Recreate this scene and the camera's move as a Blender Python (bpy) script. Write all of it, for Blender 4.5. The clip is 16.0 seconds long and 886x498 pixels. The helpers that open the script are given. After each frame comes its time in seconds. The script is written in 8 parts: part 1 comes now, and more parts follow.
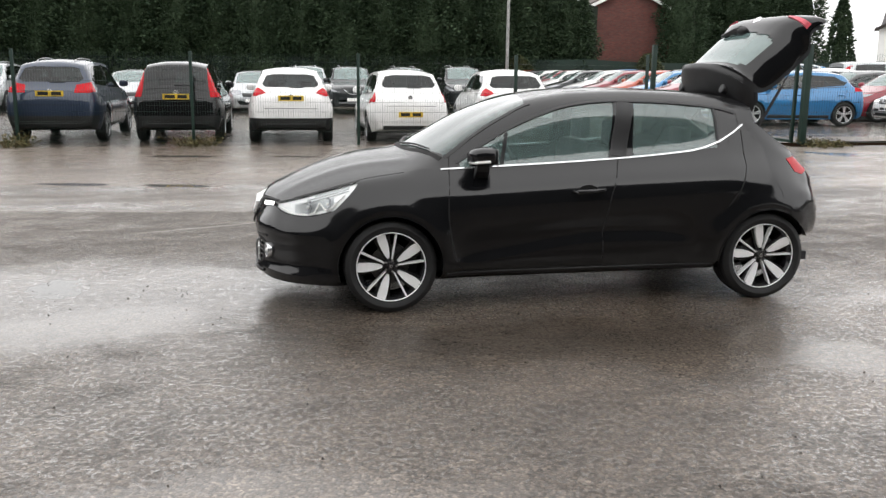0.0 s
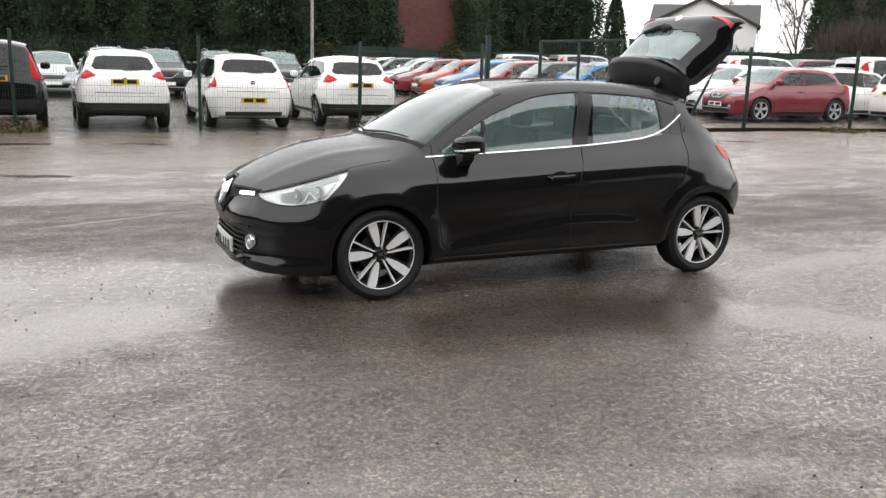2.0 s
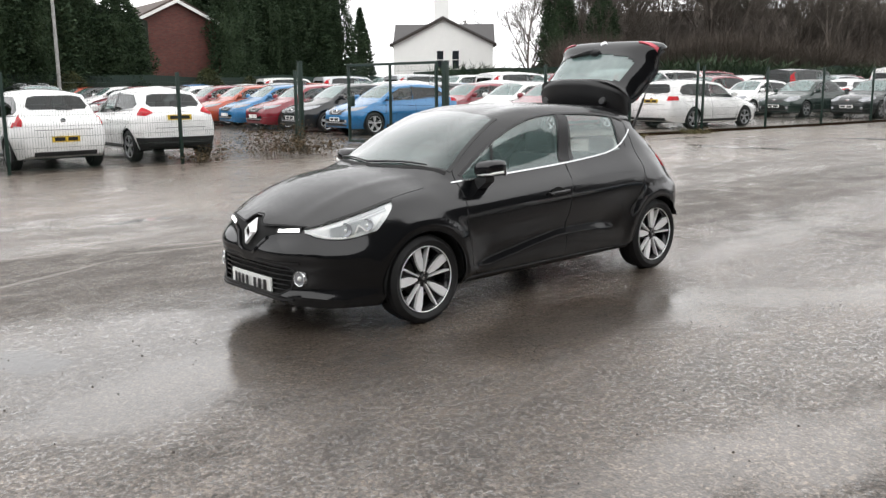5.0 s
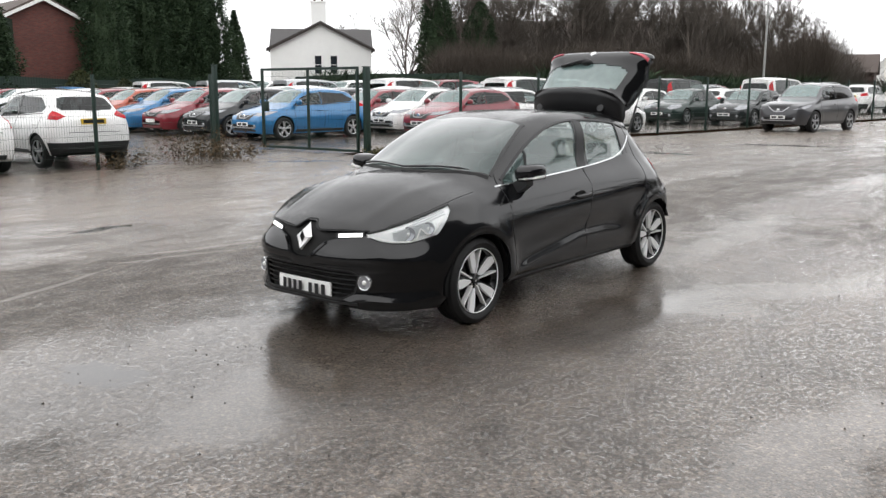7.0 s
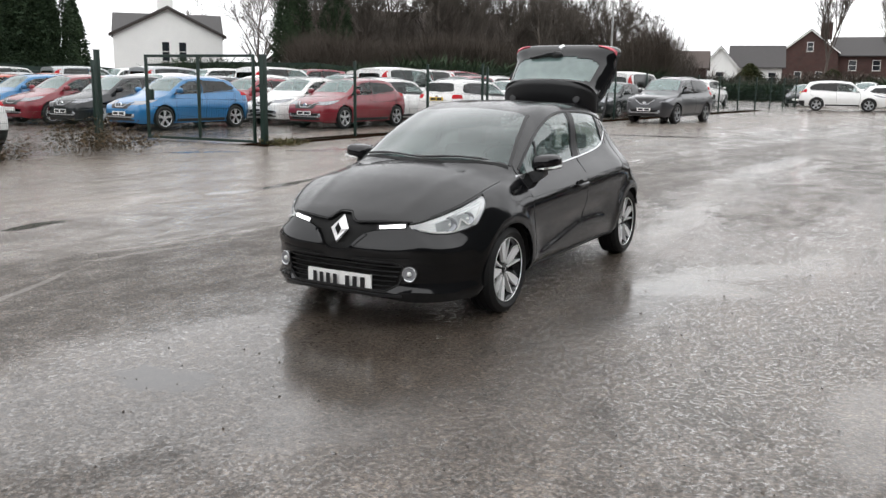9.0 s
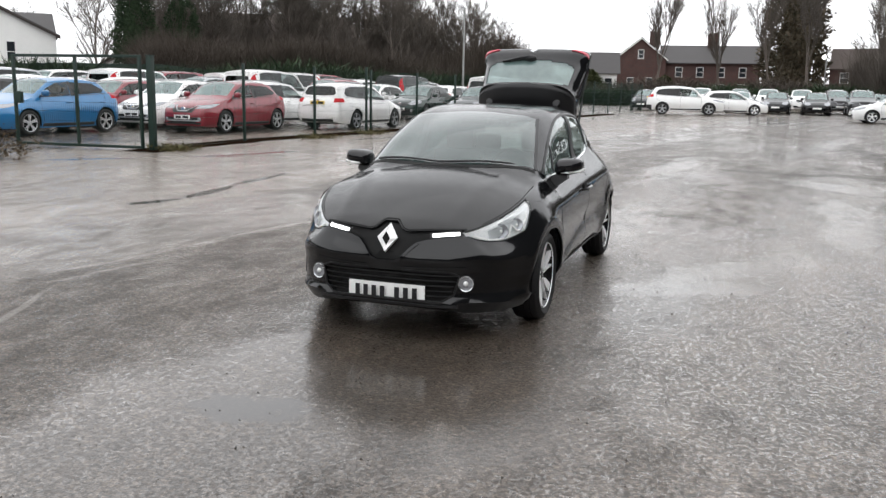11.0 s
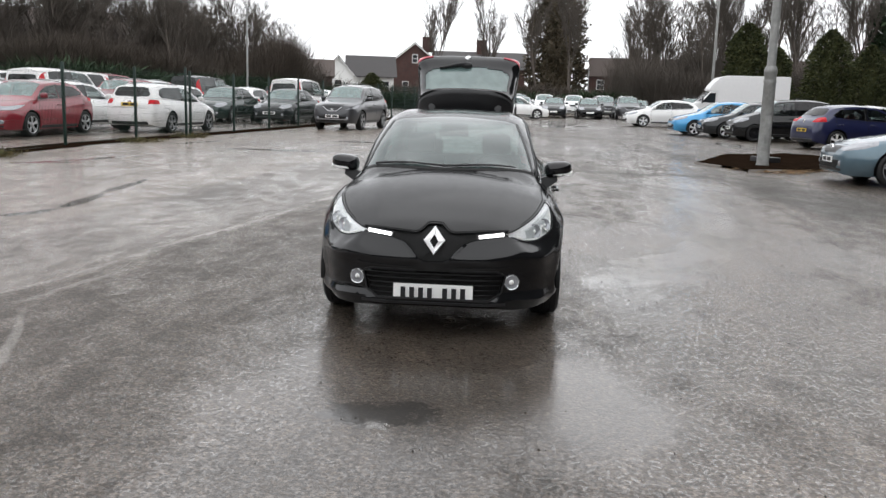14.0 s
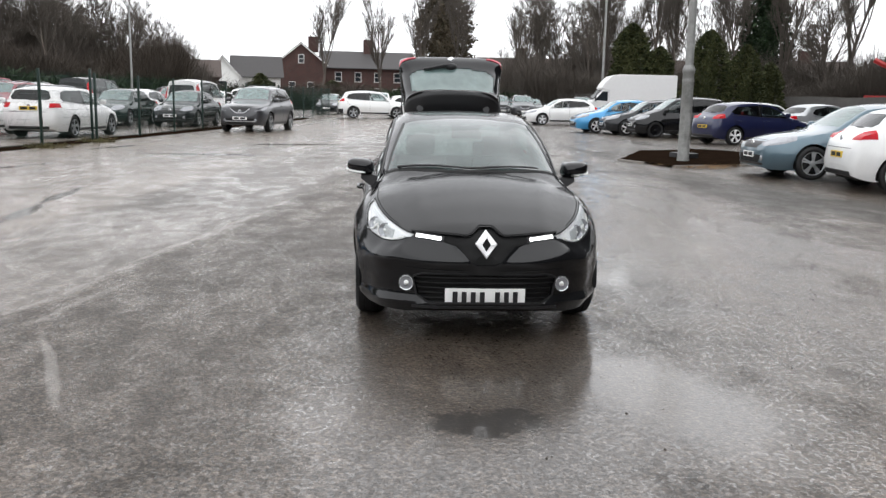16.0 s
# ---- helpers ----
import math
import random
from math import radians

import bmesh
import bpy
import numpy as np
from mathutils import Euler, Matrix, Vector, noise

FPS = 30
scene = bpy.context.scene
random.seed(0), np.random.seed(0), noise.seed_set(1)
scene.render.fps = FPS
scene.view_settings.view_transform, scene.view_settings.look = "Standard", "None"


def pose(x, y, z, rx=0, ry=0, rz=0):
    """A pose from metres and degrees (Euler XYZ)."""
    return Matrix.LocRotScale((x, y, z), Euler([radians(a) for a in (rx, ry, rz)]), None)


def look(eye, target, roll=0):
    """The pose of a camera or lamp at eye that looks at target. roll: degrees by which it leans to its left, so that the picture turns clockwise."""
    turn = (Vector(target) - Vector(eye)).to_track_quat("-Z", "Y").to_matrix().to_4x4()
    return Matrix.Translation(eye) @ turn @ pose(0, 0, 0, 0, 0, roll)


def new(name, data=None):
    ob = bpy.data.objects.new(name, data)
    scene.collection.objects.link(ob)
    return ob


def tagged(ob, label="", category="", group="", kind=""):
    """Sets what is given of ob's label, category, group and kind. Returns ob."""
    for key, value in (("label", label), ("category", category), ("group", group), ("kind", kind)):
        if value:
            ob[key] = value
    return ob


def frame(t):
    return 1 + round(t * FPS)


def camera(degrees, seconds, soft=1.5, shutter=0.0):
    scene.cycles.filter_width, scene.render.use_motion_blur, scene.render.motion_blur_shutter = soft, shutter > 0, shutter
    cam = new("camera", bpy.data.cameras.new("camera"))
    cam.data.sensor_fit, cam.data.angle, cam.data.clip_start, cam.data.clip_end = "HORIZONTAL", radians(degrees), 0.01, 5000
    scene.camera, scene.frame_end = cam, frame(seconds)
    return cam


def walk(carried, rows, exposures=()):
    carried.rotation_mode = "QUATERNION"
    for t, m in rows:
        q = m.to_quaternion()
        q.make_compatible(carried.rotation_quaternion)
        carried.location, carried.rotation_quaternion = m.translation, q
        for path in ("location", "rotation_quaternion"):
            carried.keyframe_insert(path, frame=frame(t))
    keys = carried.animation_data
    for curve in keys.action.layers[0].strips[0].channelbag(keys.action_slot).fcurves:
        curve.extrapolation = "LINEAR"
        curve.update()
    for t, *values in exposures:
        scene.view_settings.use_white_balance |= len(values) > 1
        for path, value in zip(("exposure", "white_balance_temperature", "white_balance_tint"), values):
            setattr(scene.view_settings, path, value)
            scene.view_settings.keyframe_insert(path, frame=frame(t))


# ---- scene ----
cam = camera(54.1, 16.0, soft=1.4)
PATH = [
    (0, (-0.671, -6.203, 1.527), (-0.311, -4.277, 1.127), 0.6),
    (0.5, (-0.997, -6.137, 1.516), (-0.508, -4.239, 1.116), 1.0),
    (1, (-1.296, -6.082, 1.525), (-0.675, -4.223, 1.126), 1.7),
    (1.5, (-1.652, -6.032, 1.529), (-0.914, -4.22, 1.116), 2.3),
    (2, (-1.922, -5.92, 1.523), (-1.103, -4.145, 1.102), 1.8),
    (2.5, (-2.262, -5.863, 1.545), (-1.361, -4.125, 1.135), 1.5),
    (3, (-2.559, -5.776, 1.574), (-1.564, -4.087, 1.181), 1.5),
    (3.5, (-2.808, -5.591, 1.577), (-1.718, -3.956, 1.208), 1.1),
    (4, (-3.123, -5.485, 1.57), (-1.944, -3.912, 1.205), 0.6),
    (6.5, (-4.372, -4.512, 1.567), (-2.924, -3.181, 1.202), -0.6),
    (7, (-4.629, -4.359, 1.579), (-3.116, -3.1, 1.221), 0.1),
    (7.5, (-4.824, -4.13, 1.565), (-3.241, -2.955, 1.223), 0.5),
    (8, (-5.057, -3.892, 1.559), (-3.423, -2.788, 1.228), 1.2),
    (8.5, (-5.258, -3.621, 1.572), (-3.587, -2.58, 1.219), 1.5),
    (9, (-5.355, -3.336, 1.567), (-3.646, -2.368, 1.191), 0.8),
    (11.5, (-5.837, -1.772, 1.526), (-3.946, -1.214, 1.19), 0.6),
    (12, (-5.957, -1.503, 1.516), (-4.038, -1.037, 1.201), -0.3),
    (12.5, (-6.066, -1.227, 1.533), (-4.128, -0.853, 1.209), -0.2),
    (13, (-6.105, -0.985, 1.523), (-4.158, -0.672, 1.193), 0.3),
    (13.5, (-6.225, -0.688, 1.527), (-4.263, -0.47, 1.205), 1.2),
    (14, (-6.244, -0.436, 1.524), (-4.278, -0.298, 1.18), 1.7),
    (14.5, (-6.205, -0.161, 1.517), (-4.239, -0.097, 1.158), 2.6),
    (15, (-6.227, 0.117, 1.515), (-4.259, 0.119, 1.159), 2.5),
    (15.5, (-6.229, 0.384, 1.522), (-4.261, 0.324, 1.168), 2.2),
    (16, (-6.19, 0.602, 1.517), (-4.223, 0.481, 1.179), 1.2),
]
walk(cam, [(t, look(eye, target, roll)) for t, eye, target, roll in PATH], exposures=[(0.0, 0.84, 6500, 10), (4.0, 0.82, 6480, 10), (9.0, 0.56, 6380, 10), (11.4, 0.58, 6330, 10), (12.5, 0.40, 6320, 10), (16.0, 0.60, 6300, 10)])

# ---- overcast daylight ----
world = bpy.data.worlds.new("overcast_sky")
scene.world = world
world.use_nodes = True
wn, wl = world.node_tree.nodes, world.node_tree.links
sky = wn.new("ShaderNodeTexSky")
sky.sky_type, sky.sun_disc = "NISHITA", False
sky.sun_elevation, sky.sun_rotation = radians(38), radians(150)
grey = wn.new("ShaderNodeHueSaturation")
grey.inputs["Saturation"].default_value = 0.12
cloud = wn.new("ShaderNodeMix")
cloud.data_type = "RGBA"
cloud.inputs[0].default_value = 0.82
cloud.inputs[7].default_value = (8.92, 8.88, 8.88, 1)
wl.new(sky.outputs[0], grey.inputs["Color"])
wl.new(grey.outputs[0], cloud.inputs[6])
wl.new(cloud.outputs[2], wn["Background"].inputs["Color"])
wn["Background"].inputs["Strength"].default_value = 0.125

sun = new("sun", bpy.data.lights.new("sun", "SUN"))
sun.data.energy, sun.data.angle, sun.data.color = 0.7, radians(130), (1, 0.98, 0.95)
sun.matrix_world = look((0, 0, 0), (0.30, 0.35, -0.89))

# ---- materials ----
def nodes_of(name):
    m = bpy.data.materials.new(name)
    m.use_nodes = True
    nt = m.node_tree
    return m, nt, nt.nodes["Principled BSDF"]


def noise_tex(nt, scale, detail=4, rough=0.6, coords="Object", stretch=(1, 1, 1)):
    tc = nt.nodes.new("ShaderNodeTexCoord")
    mp = nt.nodes.new("ShaderNodeMapping")
    mp.inputs["Scale"].default_value = stretch
    n = nt.nodes.new("ShaderNodeTexNoise")
    n.inputs["Scale"].default_value, n.inputs["Detail"].default_value, n.inputs["Roughness"].default_value = scale, detail, rough
    nt.links.new(tc.outputs[coords], mp.inputs["Vector"])
    nt.links.new(mp.outputs[0], n.inputs["Vector"])
    return n.outputs["Fac"]


def ramp(nt, fac, *stops):
    r = nt.nodes.new("ShaderNodeValToRGB")
    while len(r.color_ramp.elements) < len(stops):
        r.color_ramp.elements.new(0.5)
    for e, (p, c) in zip(r.color_ramp.elements, stops):
        e.position = p
        e.color = (*c, 1) if isinstance(c, tuple) else (c, c, c, 1)
    nt.links.new(fac, r.inputs[0])
    return r.outputs[0]


def mix(nt, fac, a, b, mode="MIX"):
    m = nt.nodes.new("ShaderNodeMix")
    m.data_type, m.blend_type = "RGBA", mode
    for sock, v in ((m.inputs[0], fac), (m.inputs[6], a), (m.inputs[7], b)):
        if isinstance(v, (int, float)):
            sock.default_value = v if sock == m.inputs[0] else (v, v, v, 1)
        elif isinstance(v, tuple):
            sock.default_value = (*v, 1)
        else:
            nt.links.new(v, sock)
    return m.outputs[2]


def bump(nt, bsdf, height, strength, dist):
    b = nt.nodes.new("ShaderNodeBump")
    b.inputs["Strength"].default_value, b.inputs["Distance"].default_value = strength, dist
    nt.links.new(height, b.inputs["Height"])
    nt.links.new(b.outputs[0], bsdf.inputs["Normal"])
    return b


def calc(nt, op, a, b=0.0):
    n = nt.nodes.new("ShaderNodeMath")
    n.operation = op
    for k, v in enumerate((a, b)):
        if isinstance(v, (int, float)):
            n.inputs[k].default_value = v
        else:
            nt.links.new(v, n.inputs[k])
    return n.outputs[0]


def plain(name, col, rough=0.5, metal=0.0, vary=0.12, scale=6.0, grain=0.0, grain_scale=200.0, coat=0.0):
    """A surface with a soft two-scale variation of colour and gloss."""
    m, nt, b = nodes_of(name)
    n1, n2 = noise_tex(nt, scale), noise_tex(nt, scale * 11)
    f = mix(nt, 0.4, n1, n2)
    dark = tuple(c * (1 - vary) for c in col)
    lite = tuple(min(1, c * (1 + vary)) for c in col)
    nt.links.new(ramp(nt, f, (0.3, dark), (0.7, lite)), b.inputs["Base Color"])
    nt.links.new(ramp(nt, n1, (0.3, rough * 0.88), (0.7, min(1, rough * 1.12))), b.inputs["Roughness"])
    b.inputs["Metallic"].default_value = metal
    b.inputs["Coat Weight"].default_value = coat
    b.inputs["Coat Roughness"].default_value = 0.04
    if grain:
        bump(nt, b, noise_tex(nt, grain_scale, 3), grain, 0.01)
    return m


def paint(name, col, metal=0.0, rough=0.35, drops=0.0, film=(0.03, 0.10)):
    """Car paint under a clear coat with an uneven film of dirt and rain."""
    m, nt, b = nodes_of(name)
    dirt = noise_tex(nt, 2.3, 6, 0.65)
    fine = noise_tex(nt, 60, 2)
    f = mix(nt, 0.35, dirt, fine)
    lo = tuple(c * 0.93 for c in col)
    hi = tuple(min(0.9, c * 1.04 + 0.003) for c in col)
    nt.links.new(ramp(nt, f, (0.35, lo), (0.7, hi)), b.inputs["Base Color"])
    b.inputs["Metallic"].default_value = metal
    b.inputs["Roughness"].default_value = rough
    b.inputs["Coat Weight"].default_value = 1.0
    b.inputs["Specular IOR Level"].default_value = 0.0 if max(col) < 0.05 else 0.4
    nt.links.new(ramp(nt, dirt, (0.35, film[0]), (0.75, film[1])), b.inputs["Coat Roughness"])
    if drops:
        bead = nt.nodes.new("ShaderNodeTexVoronoi")
        bead.inputs["Scale"].default_value = 160
        tc = nt.nodes.new("ShaderNodeTexCoord")
        nt.links.new(tc.outputs["Object"], bead.inputs["Vector"])
        bp = nt.nodes.new("ShaderNodeBump")
        bp.inputs["Strength"].default_value, bp.inputs["Distance"].default_value = drops, 0.003
        nt.links.new(ramp(nt, bead.outputs["Distance"], (0.0, 1.0), (0.45, 0.0)), bp.inputs["Height"])
        nt.links.new(bp.outputs[0], b.inputs["Coat Normal"])
    return m


def glass(name, tint=(0.72, 0.78, 0.76), haze=0.0, shine=0.05, power=4.6):
    """Thin pane: clear pass-through under a film of rain and mist, glossier towards grazing angles."""
    m, nt, b = nodes_of(name)
    nt.nodes.remove(b)
    out = nt.nodes["Material Output"]
    tr, di, gl, lw, ms, mx = (nt.nodes.new(k) for k in ("ShaderNodeBsdfTransparent", "ShaderNodeBsdfDiffuse", "ShaderNodeBsdfGlossy", "ShaderNodeLayerWeight", "ShaderNodeMixShader", "ShaderNodeMixShader"))
    tr.inputs[0].default_value = (*tint, 1)
    di.inputs[0].default_value = (0.36, 0.52, 0.50, 1)
    gl.inputs[0].default_value = (1, 1, 1, 1)
    lw.inputs["Blend"].default_value = 0.5
    gloss = calc(nt, "ADD", calc(nt, "MULTIPLY", calc(nt, "POWER", lw.outputs["Facing"], power), 0.95 - shine), shine)
    mist = noise_tex(nt, 5, 5)
    wet = noise_tex(nt, 90, 2)
    nt.links.new(ramp(nt, mist, (0.3, haze * 0.8), (0.7, haze * 1.2)), ms.inputs[0])
    nt.links.new(ramp(nt, wet, (0.45, 0.015), (0.75, 0.10)), gl.inputs["Roughness"])
    nt.links.new(tr.outputs[0], ms.inputs[1])
    nt.links.new(di.outputs[0], ms.inputs[2])
    nt.links.new(gloss, mx.inputs[0])
    nt.links.new(ms.outputs[0], mx.inputs[1])
    nt.links.new(gl.outputs[0], mx.inputs[2])
    nt.links.new(mx.outputs[0], out.inputs[0])
    return m


def glow(name, col, strength):
    m, nt, b = nodes_of(name)
    b.inputs["Base Color"].default_value = (*col, 1)
    b.inputs["Emission Color"].default_value = (*col, 1)
    b.inputs["Emission Strength"].default_value = strength
    return m


def blot(nt, px, py, cx, cy, rx, ry, turn=0.0):
    """1 in the middle of an ellipse on the ground, fading to 0 at its rim."""
    c, s = math.cos(radians(turn)), math.sin(radians(turn))
    dx, dy = calc(nt, "SUBTRACT", px, cx), calc(nt, "SUBTRACT", py, cy)
    u = calc(nt, "DIVIDE", calc(nt, "ADD", calc(nt, "MULTIPLY", dx, c), calc(nt, "MULTIPLY", dy, s)), rx)
    v = calc(nt, "DIVIDE", calc(nt, "SUBTRACT", calc(nt, "MULTIPLY", dy, c), calc(nt, "MULTIPLY", dx, s)), ry)
    d = calc(nt, "ADD", calc(nt, "MULTIPLY", u, u), calc(nt, "MULTIPLY", v, v))
    return calc(nt, "MAXIMUM", calc(nt, "SUBTRACT", 1.0, d), 0.0)


def wet_asphalt():
    """Old coarse tarmac with a darker trench strip, a smoother lane beyond it, films of rain water and puddled cracks."""
    m, nt, b = nodes_of("wet_asphalt")
    L = nt.links
    tc = nt.nodes.new("ShaderNodeTexCoord")
    sep = nt.nodes.new("ShaderNodeSeparateXYZ")
    L.new(tc.outputs["Object"], sep.inputs[0])
    warp = noise_tex(nt, 0.9, 5, 0.6)
    warp2 = noise_tex(nt, 0.45, 4, 0.6)
    px = calc(nt, "ADD", sep.outputs[0], calc(nt, "MULTIPLY", calc(nt, "SUBTRACT", warp2, 0.5), 1.6))
    py = calc(nt, "ADD", sep.outputs[1], calc(nt, "MULTIPLY", calc(nt, "SUBTRACT", warp, 0.5), 0.9))
    slow = calc(nt, "ADD", sep.outputs[1], calc(nt, "MULTIPLY", calc(nt, "SUBTRACT", warp2, 0.5), 0.35))
    seam = calc(nt, "ADD", slow, calc(nt, "MULTIPLY", sep.outputs[0], 0.175))
    strip_in = ramp(nt, calc(nt, "DIVIDE", seam, 6.0), (0.165, 0.0), (0.215, 1.0), (0.50, 1.0), (0.542, 0.0))
    strip_x = ramp(nt, calc(nt, "DIVIDE", calc(nt, "ADD", px, 30), 60.0), (0.60, 1.0), (0.72, 0.0))
    trench = mix(nt, 1.0, strip_in, strip_x, "MULTIPLY")
    lane = ramp(nt, calc(nt, "DIVIDE", seam, 6.0), (0.525, 0.0), (0.55, 1.0))
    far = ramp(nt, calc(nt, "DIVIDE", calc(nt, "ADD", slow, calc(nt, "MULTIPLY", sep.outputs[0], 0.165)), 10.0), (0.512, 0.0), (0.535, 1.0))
    big = noise_tex(nt, 0.16, 5, 0.55, stretch=(0.45, 1.0, 1))
    mid = noise_tex(nt, 0.95, 6, 0.62, stretch=(0.42, 1.0, 1))
    fine = noise_tex(nt, 3.2, 8, 0.70, stretch=(0.6, 1.0, 1))
    wet = mix(nt, 0.48, mix(nt, 0.45, big, mid), fine)
    for c in ((-2.0, 0.0, 1.9, 1.0, 10), (-1.9, 0.45, 0.85, 0.75, 0), (-2.1, 0.40, 0.5, 0.4, 15), (-1.7, 0.0, 1.2, 0.95, 0), (-3.1, 0.3, 1.3, 0.8, 0), (-2.9, -1.4, 1.6, 0.7, 20), (0.5, -2.6, 5.0, 0.8, 4), (6.0, -3.2, 6.0, 1.2, -4), (3.0, -1.5, 2.6, 1.2, 12), (8.0, -0.8, 5.0, 0.9, -6), (-0.9, -1.9, 1.5, 0.7, 20), (1.6, -4.4, 2.6, 0.8, 15), (-2.4, 5.4, 4.5, 0.5, 3), (-3.0, 3.9, 3.0, 0.45, 0)):
        wet = calc(nt, "ADD", wet, calc(nt, "MULTIPLY", blot(nt, px, py, *c), 0.10))
    wet = calc(nt, "SUBTRACT", wet, calc(nt, "MULTIPLY", trench, 0.025))
    wet = calc(nt, "SUBTRACT", wet, calc(nt, "MULTIPLY", lane, 0.03))
    jag, jag2 = noise_tex(nt, 2.6, 6, 0.75), noise_tex(nt, 3.1, 6, 0.75)
    qx = calc(nt, "ADD", sep.outputs[0], calc(nt, "MULTIPLY", calc(nt, "SUBTRACT", jag, 0.5), 0.55))
    qy = calc(nt, "ADD", sep.outputs[1], calc(nt, "MULTIPLY", calc(nt, "SUBTRACT", jag2, 0.5), 0.40))
    pool = blot(nt, qx, qy, 18.42, 3.35, 1.7, 0.40, -77)
    for c in ((13.64, 4.8, 1.6, 0.30, -88), (3.73, 5.26, 0.50, 0.15, -25), (4.95, 5.20, 0.95, 0.15, 5), (6.6, 5.33, 1.05, 0.12, 2), (9.1, 8.3, 0.6, 0.15, -45), (10.1, 7.5, 1.2, 0.17, -30), (0.42, 4.97, 0.55, 0.15, 8), (7.8, 9.8, 1.1, 0.12, -52),
              (9.2, 7.84, 0.6, 0.11, -58), (-2.08, 5.70, 0.60, 0.15, -13), (-3.4, 5.95, 0.60, 0.17, -12), (-2.4, 9.7, 0.75, 0.21, -8), (-0.4, 9.5, 0.6, 0.15, -10), (12.8, -1.1, 0.3, 0.12, -80), (38.5, -3.2, 2.4, 0.75, -60), (15.6, 7.4, 1.2, 0.18, -14)):
        pool = calc(nt, "MAXIMUM", pool, blot(nt, qx, qy, *c))
    pool = calc(nt, "MAXIMUM", pool, calc(nt, "MULTIPLY", blot(nt, qx, qy, -2.26, 0.14, 0.28, 0.48, 0), 0.58))
    sheet = blot(nt, px, py, -1.5, -0.2, 2.3, 1.7, 8)
    for c in ((-2.1, 0.0, 1.4, 1.3, 0), (0.9, -1.5, 1.6, 0.6, 5), (-2.7, 0.2, 1.5, 1.0, 0)):
        sheet = calc(nt, "MAXIMUM", sheet, blot(nt, px, py, *c))
    sheet = ramp(nt, calc(nt, "ADD", sheet, calc(nt, "MULTIPLY", calc(nt, "SUBTRACT", fine, 0.5), 0.9)), (0.04, 0.0), (0.85, 1.0))
    ragged = noise_tex(nt, 5.5, 7, 0.8)
    pool = ramp(nt, calc(nt, "MULTIPLY", pool, calc(nt, "MULTIPLY", ragged, 2.0)), (0.32, 0.0), (0.44, 1.0))
    # smooth tracks where water runs off
    streak = blot(nt, px, py, 5.0, -0.8, 2.5, 0.40, 3)
    for c in ((11.4, -0.8, 3.8, 0.50, -7), (3.0, -2.4, 0.9, 0.32, -18), (20.0, -4.0, 8.0, 0.60, -11), (5.9, -3.3, 3.0, 0.40, -2), (2.3, -2.0, 1.3, 0.45, -33), (9.3, -3.4, 1.5, 0.55, 50), (24.0, -8.0, 3.2, 0.45, -5), (-2.0, -0.9, 1.0, 0.5, 10), (1.4, -1.7, 0.8, 0.4, -75), (-0.6, -3.4, 1.6, 0.4, -12)):
        streak = calc(nt, "MAXIMUM", streak, blot(nt, px, py, *c))
    streak = calc(nt, "MULTIPLY", ramp(nt, calc(nt, "MULTIPLY", streak, calc(nt, "MULTIPLY", ragged, 2.0)), (0.18, 0.0), (0.70, 1.0)), 0.8)
    stone = nt.nodes.new("ShaderNodeTexVoronoi")
    stone.inputs["Scale"].default_value = 80
    L.new(tc.outputs["Object"], stone.inputs["Vector"])
    grit = noise_tex(nt, 26, 5, 0.75)
    chips = ramp(nt, stone.outputs["Color"], (0.10, (0.026, 0.022, 0.018)), (0.55, (0.070, 0.058, 0.048)), (0.95, (0.20, 0.172, 0.146)))
    chips = mix(nt, ramp(nt, lane, (0.0, 0.0), (1.0, 0.6)), chips, (0.082, 0.075, 0.070))
    tone = mix(nt, 1.0, ramp(nt, mid, (0.3, (0.64, 0.625, 0.60)), (0.7, (1.34, 1.30, 1.26))), mix(nt, 1.0, ramp(nt, fine, (0.3, 0.60), (0.7, 1.40)), ramp(nt, noise_tex(nt, 30, 5, 0.75), (0.35, 0.55), (0.65, 1.45)), "MULTIPLY"), "MULTIPLY")
    col = mix(nt, 1.0, chips, tone, "MULTIPLY")
    col = mix(nt, 1.0, col, ramp(nt, trench, (0.0, 1.0), (1.0, 0.90)), "MULTIPLY")
    # lighter lane surface, its colour raised further to paint in distant sky sheen
    col = mix(nt, 1.0, col, ramp(nt, lane, (0.0, 1.0), (1.0, (1.45, 1.45, 1.45))), "MULTIPLY")
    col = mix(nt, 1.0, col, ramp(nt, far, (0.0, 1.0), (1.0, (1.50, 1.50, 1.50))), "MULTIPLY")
    inner = ramp(nt, calc(nt, "DIVIDE", calc(nt, "ADD", py, calc(nt, "MULTIPLY", calc(nt, "MAXIMUM", px, 8.0), 0.11)), 20.0), (0.628, 0.0), (0.645, 1.0))
    col = mix(nt, 1.0, col, ramp(nt, inner, (0.0, 1.0), (1.0, 0.50)), "MULTIPLY")
    edge = ramp(nt, calc(nt, "DIVIDE", calc(nt, "ADD", seam, calc(nt, "MULTIPLY", calc(nt, "SUBTRACT", fine, 0.5), 0.16)), 6.0), (0.512, 0.0), (0.527, 0.35), (0.533, 0.75), (0.541, 0.0))
    col = mix(nt, mix(nt, 1.0, edge, mix(nt, 1.0, strip_x, mix(nt, 1.0, ramp(nt, fine, (0.40, 0.10), (0.56, 1.0)), ramp(nt, mid, (0.42, 0.12), (0.54, 1.0)), "MULTIPLY"), "MULTIPLY"), "MULTIPLY"), col, (0.40, 0.385, 0.37))
    scrape_sheen = calc(nt, "MULTIPLY", ramp(nt, blot(nt, sep.outputs[0], slow, -1.4, 2.5, 0.95, 0.045, 24), (0.1, 0.0), (0.8, 0.8)), fine)
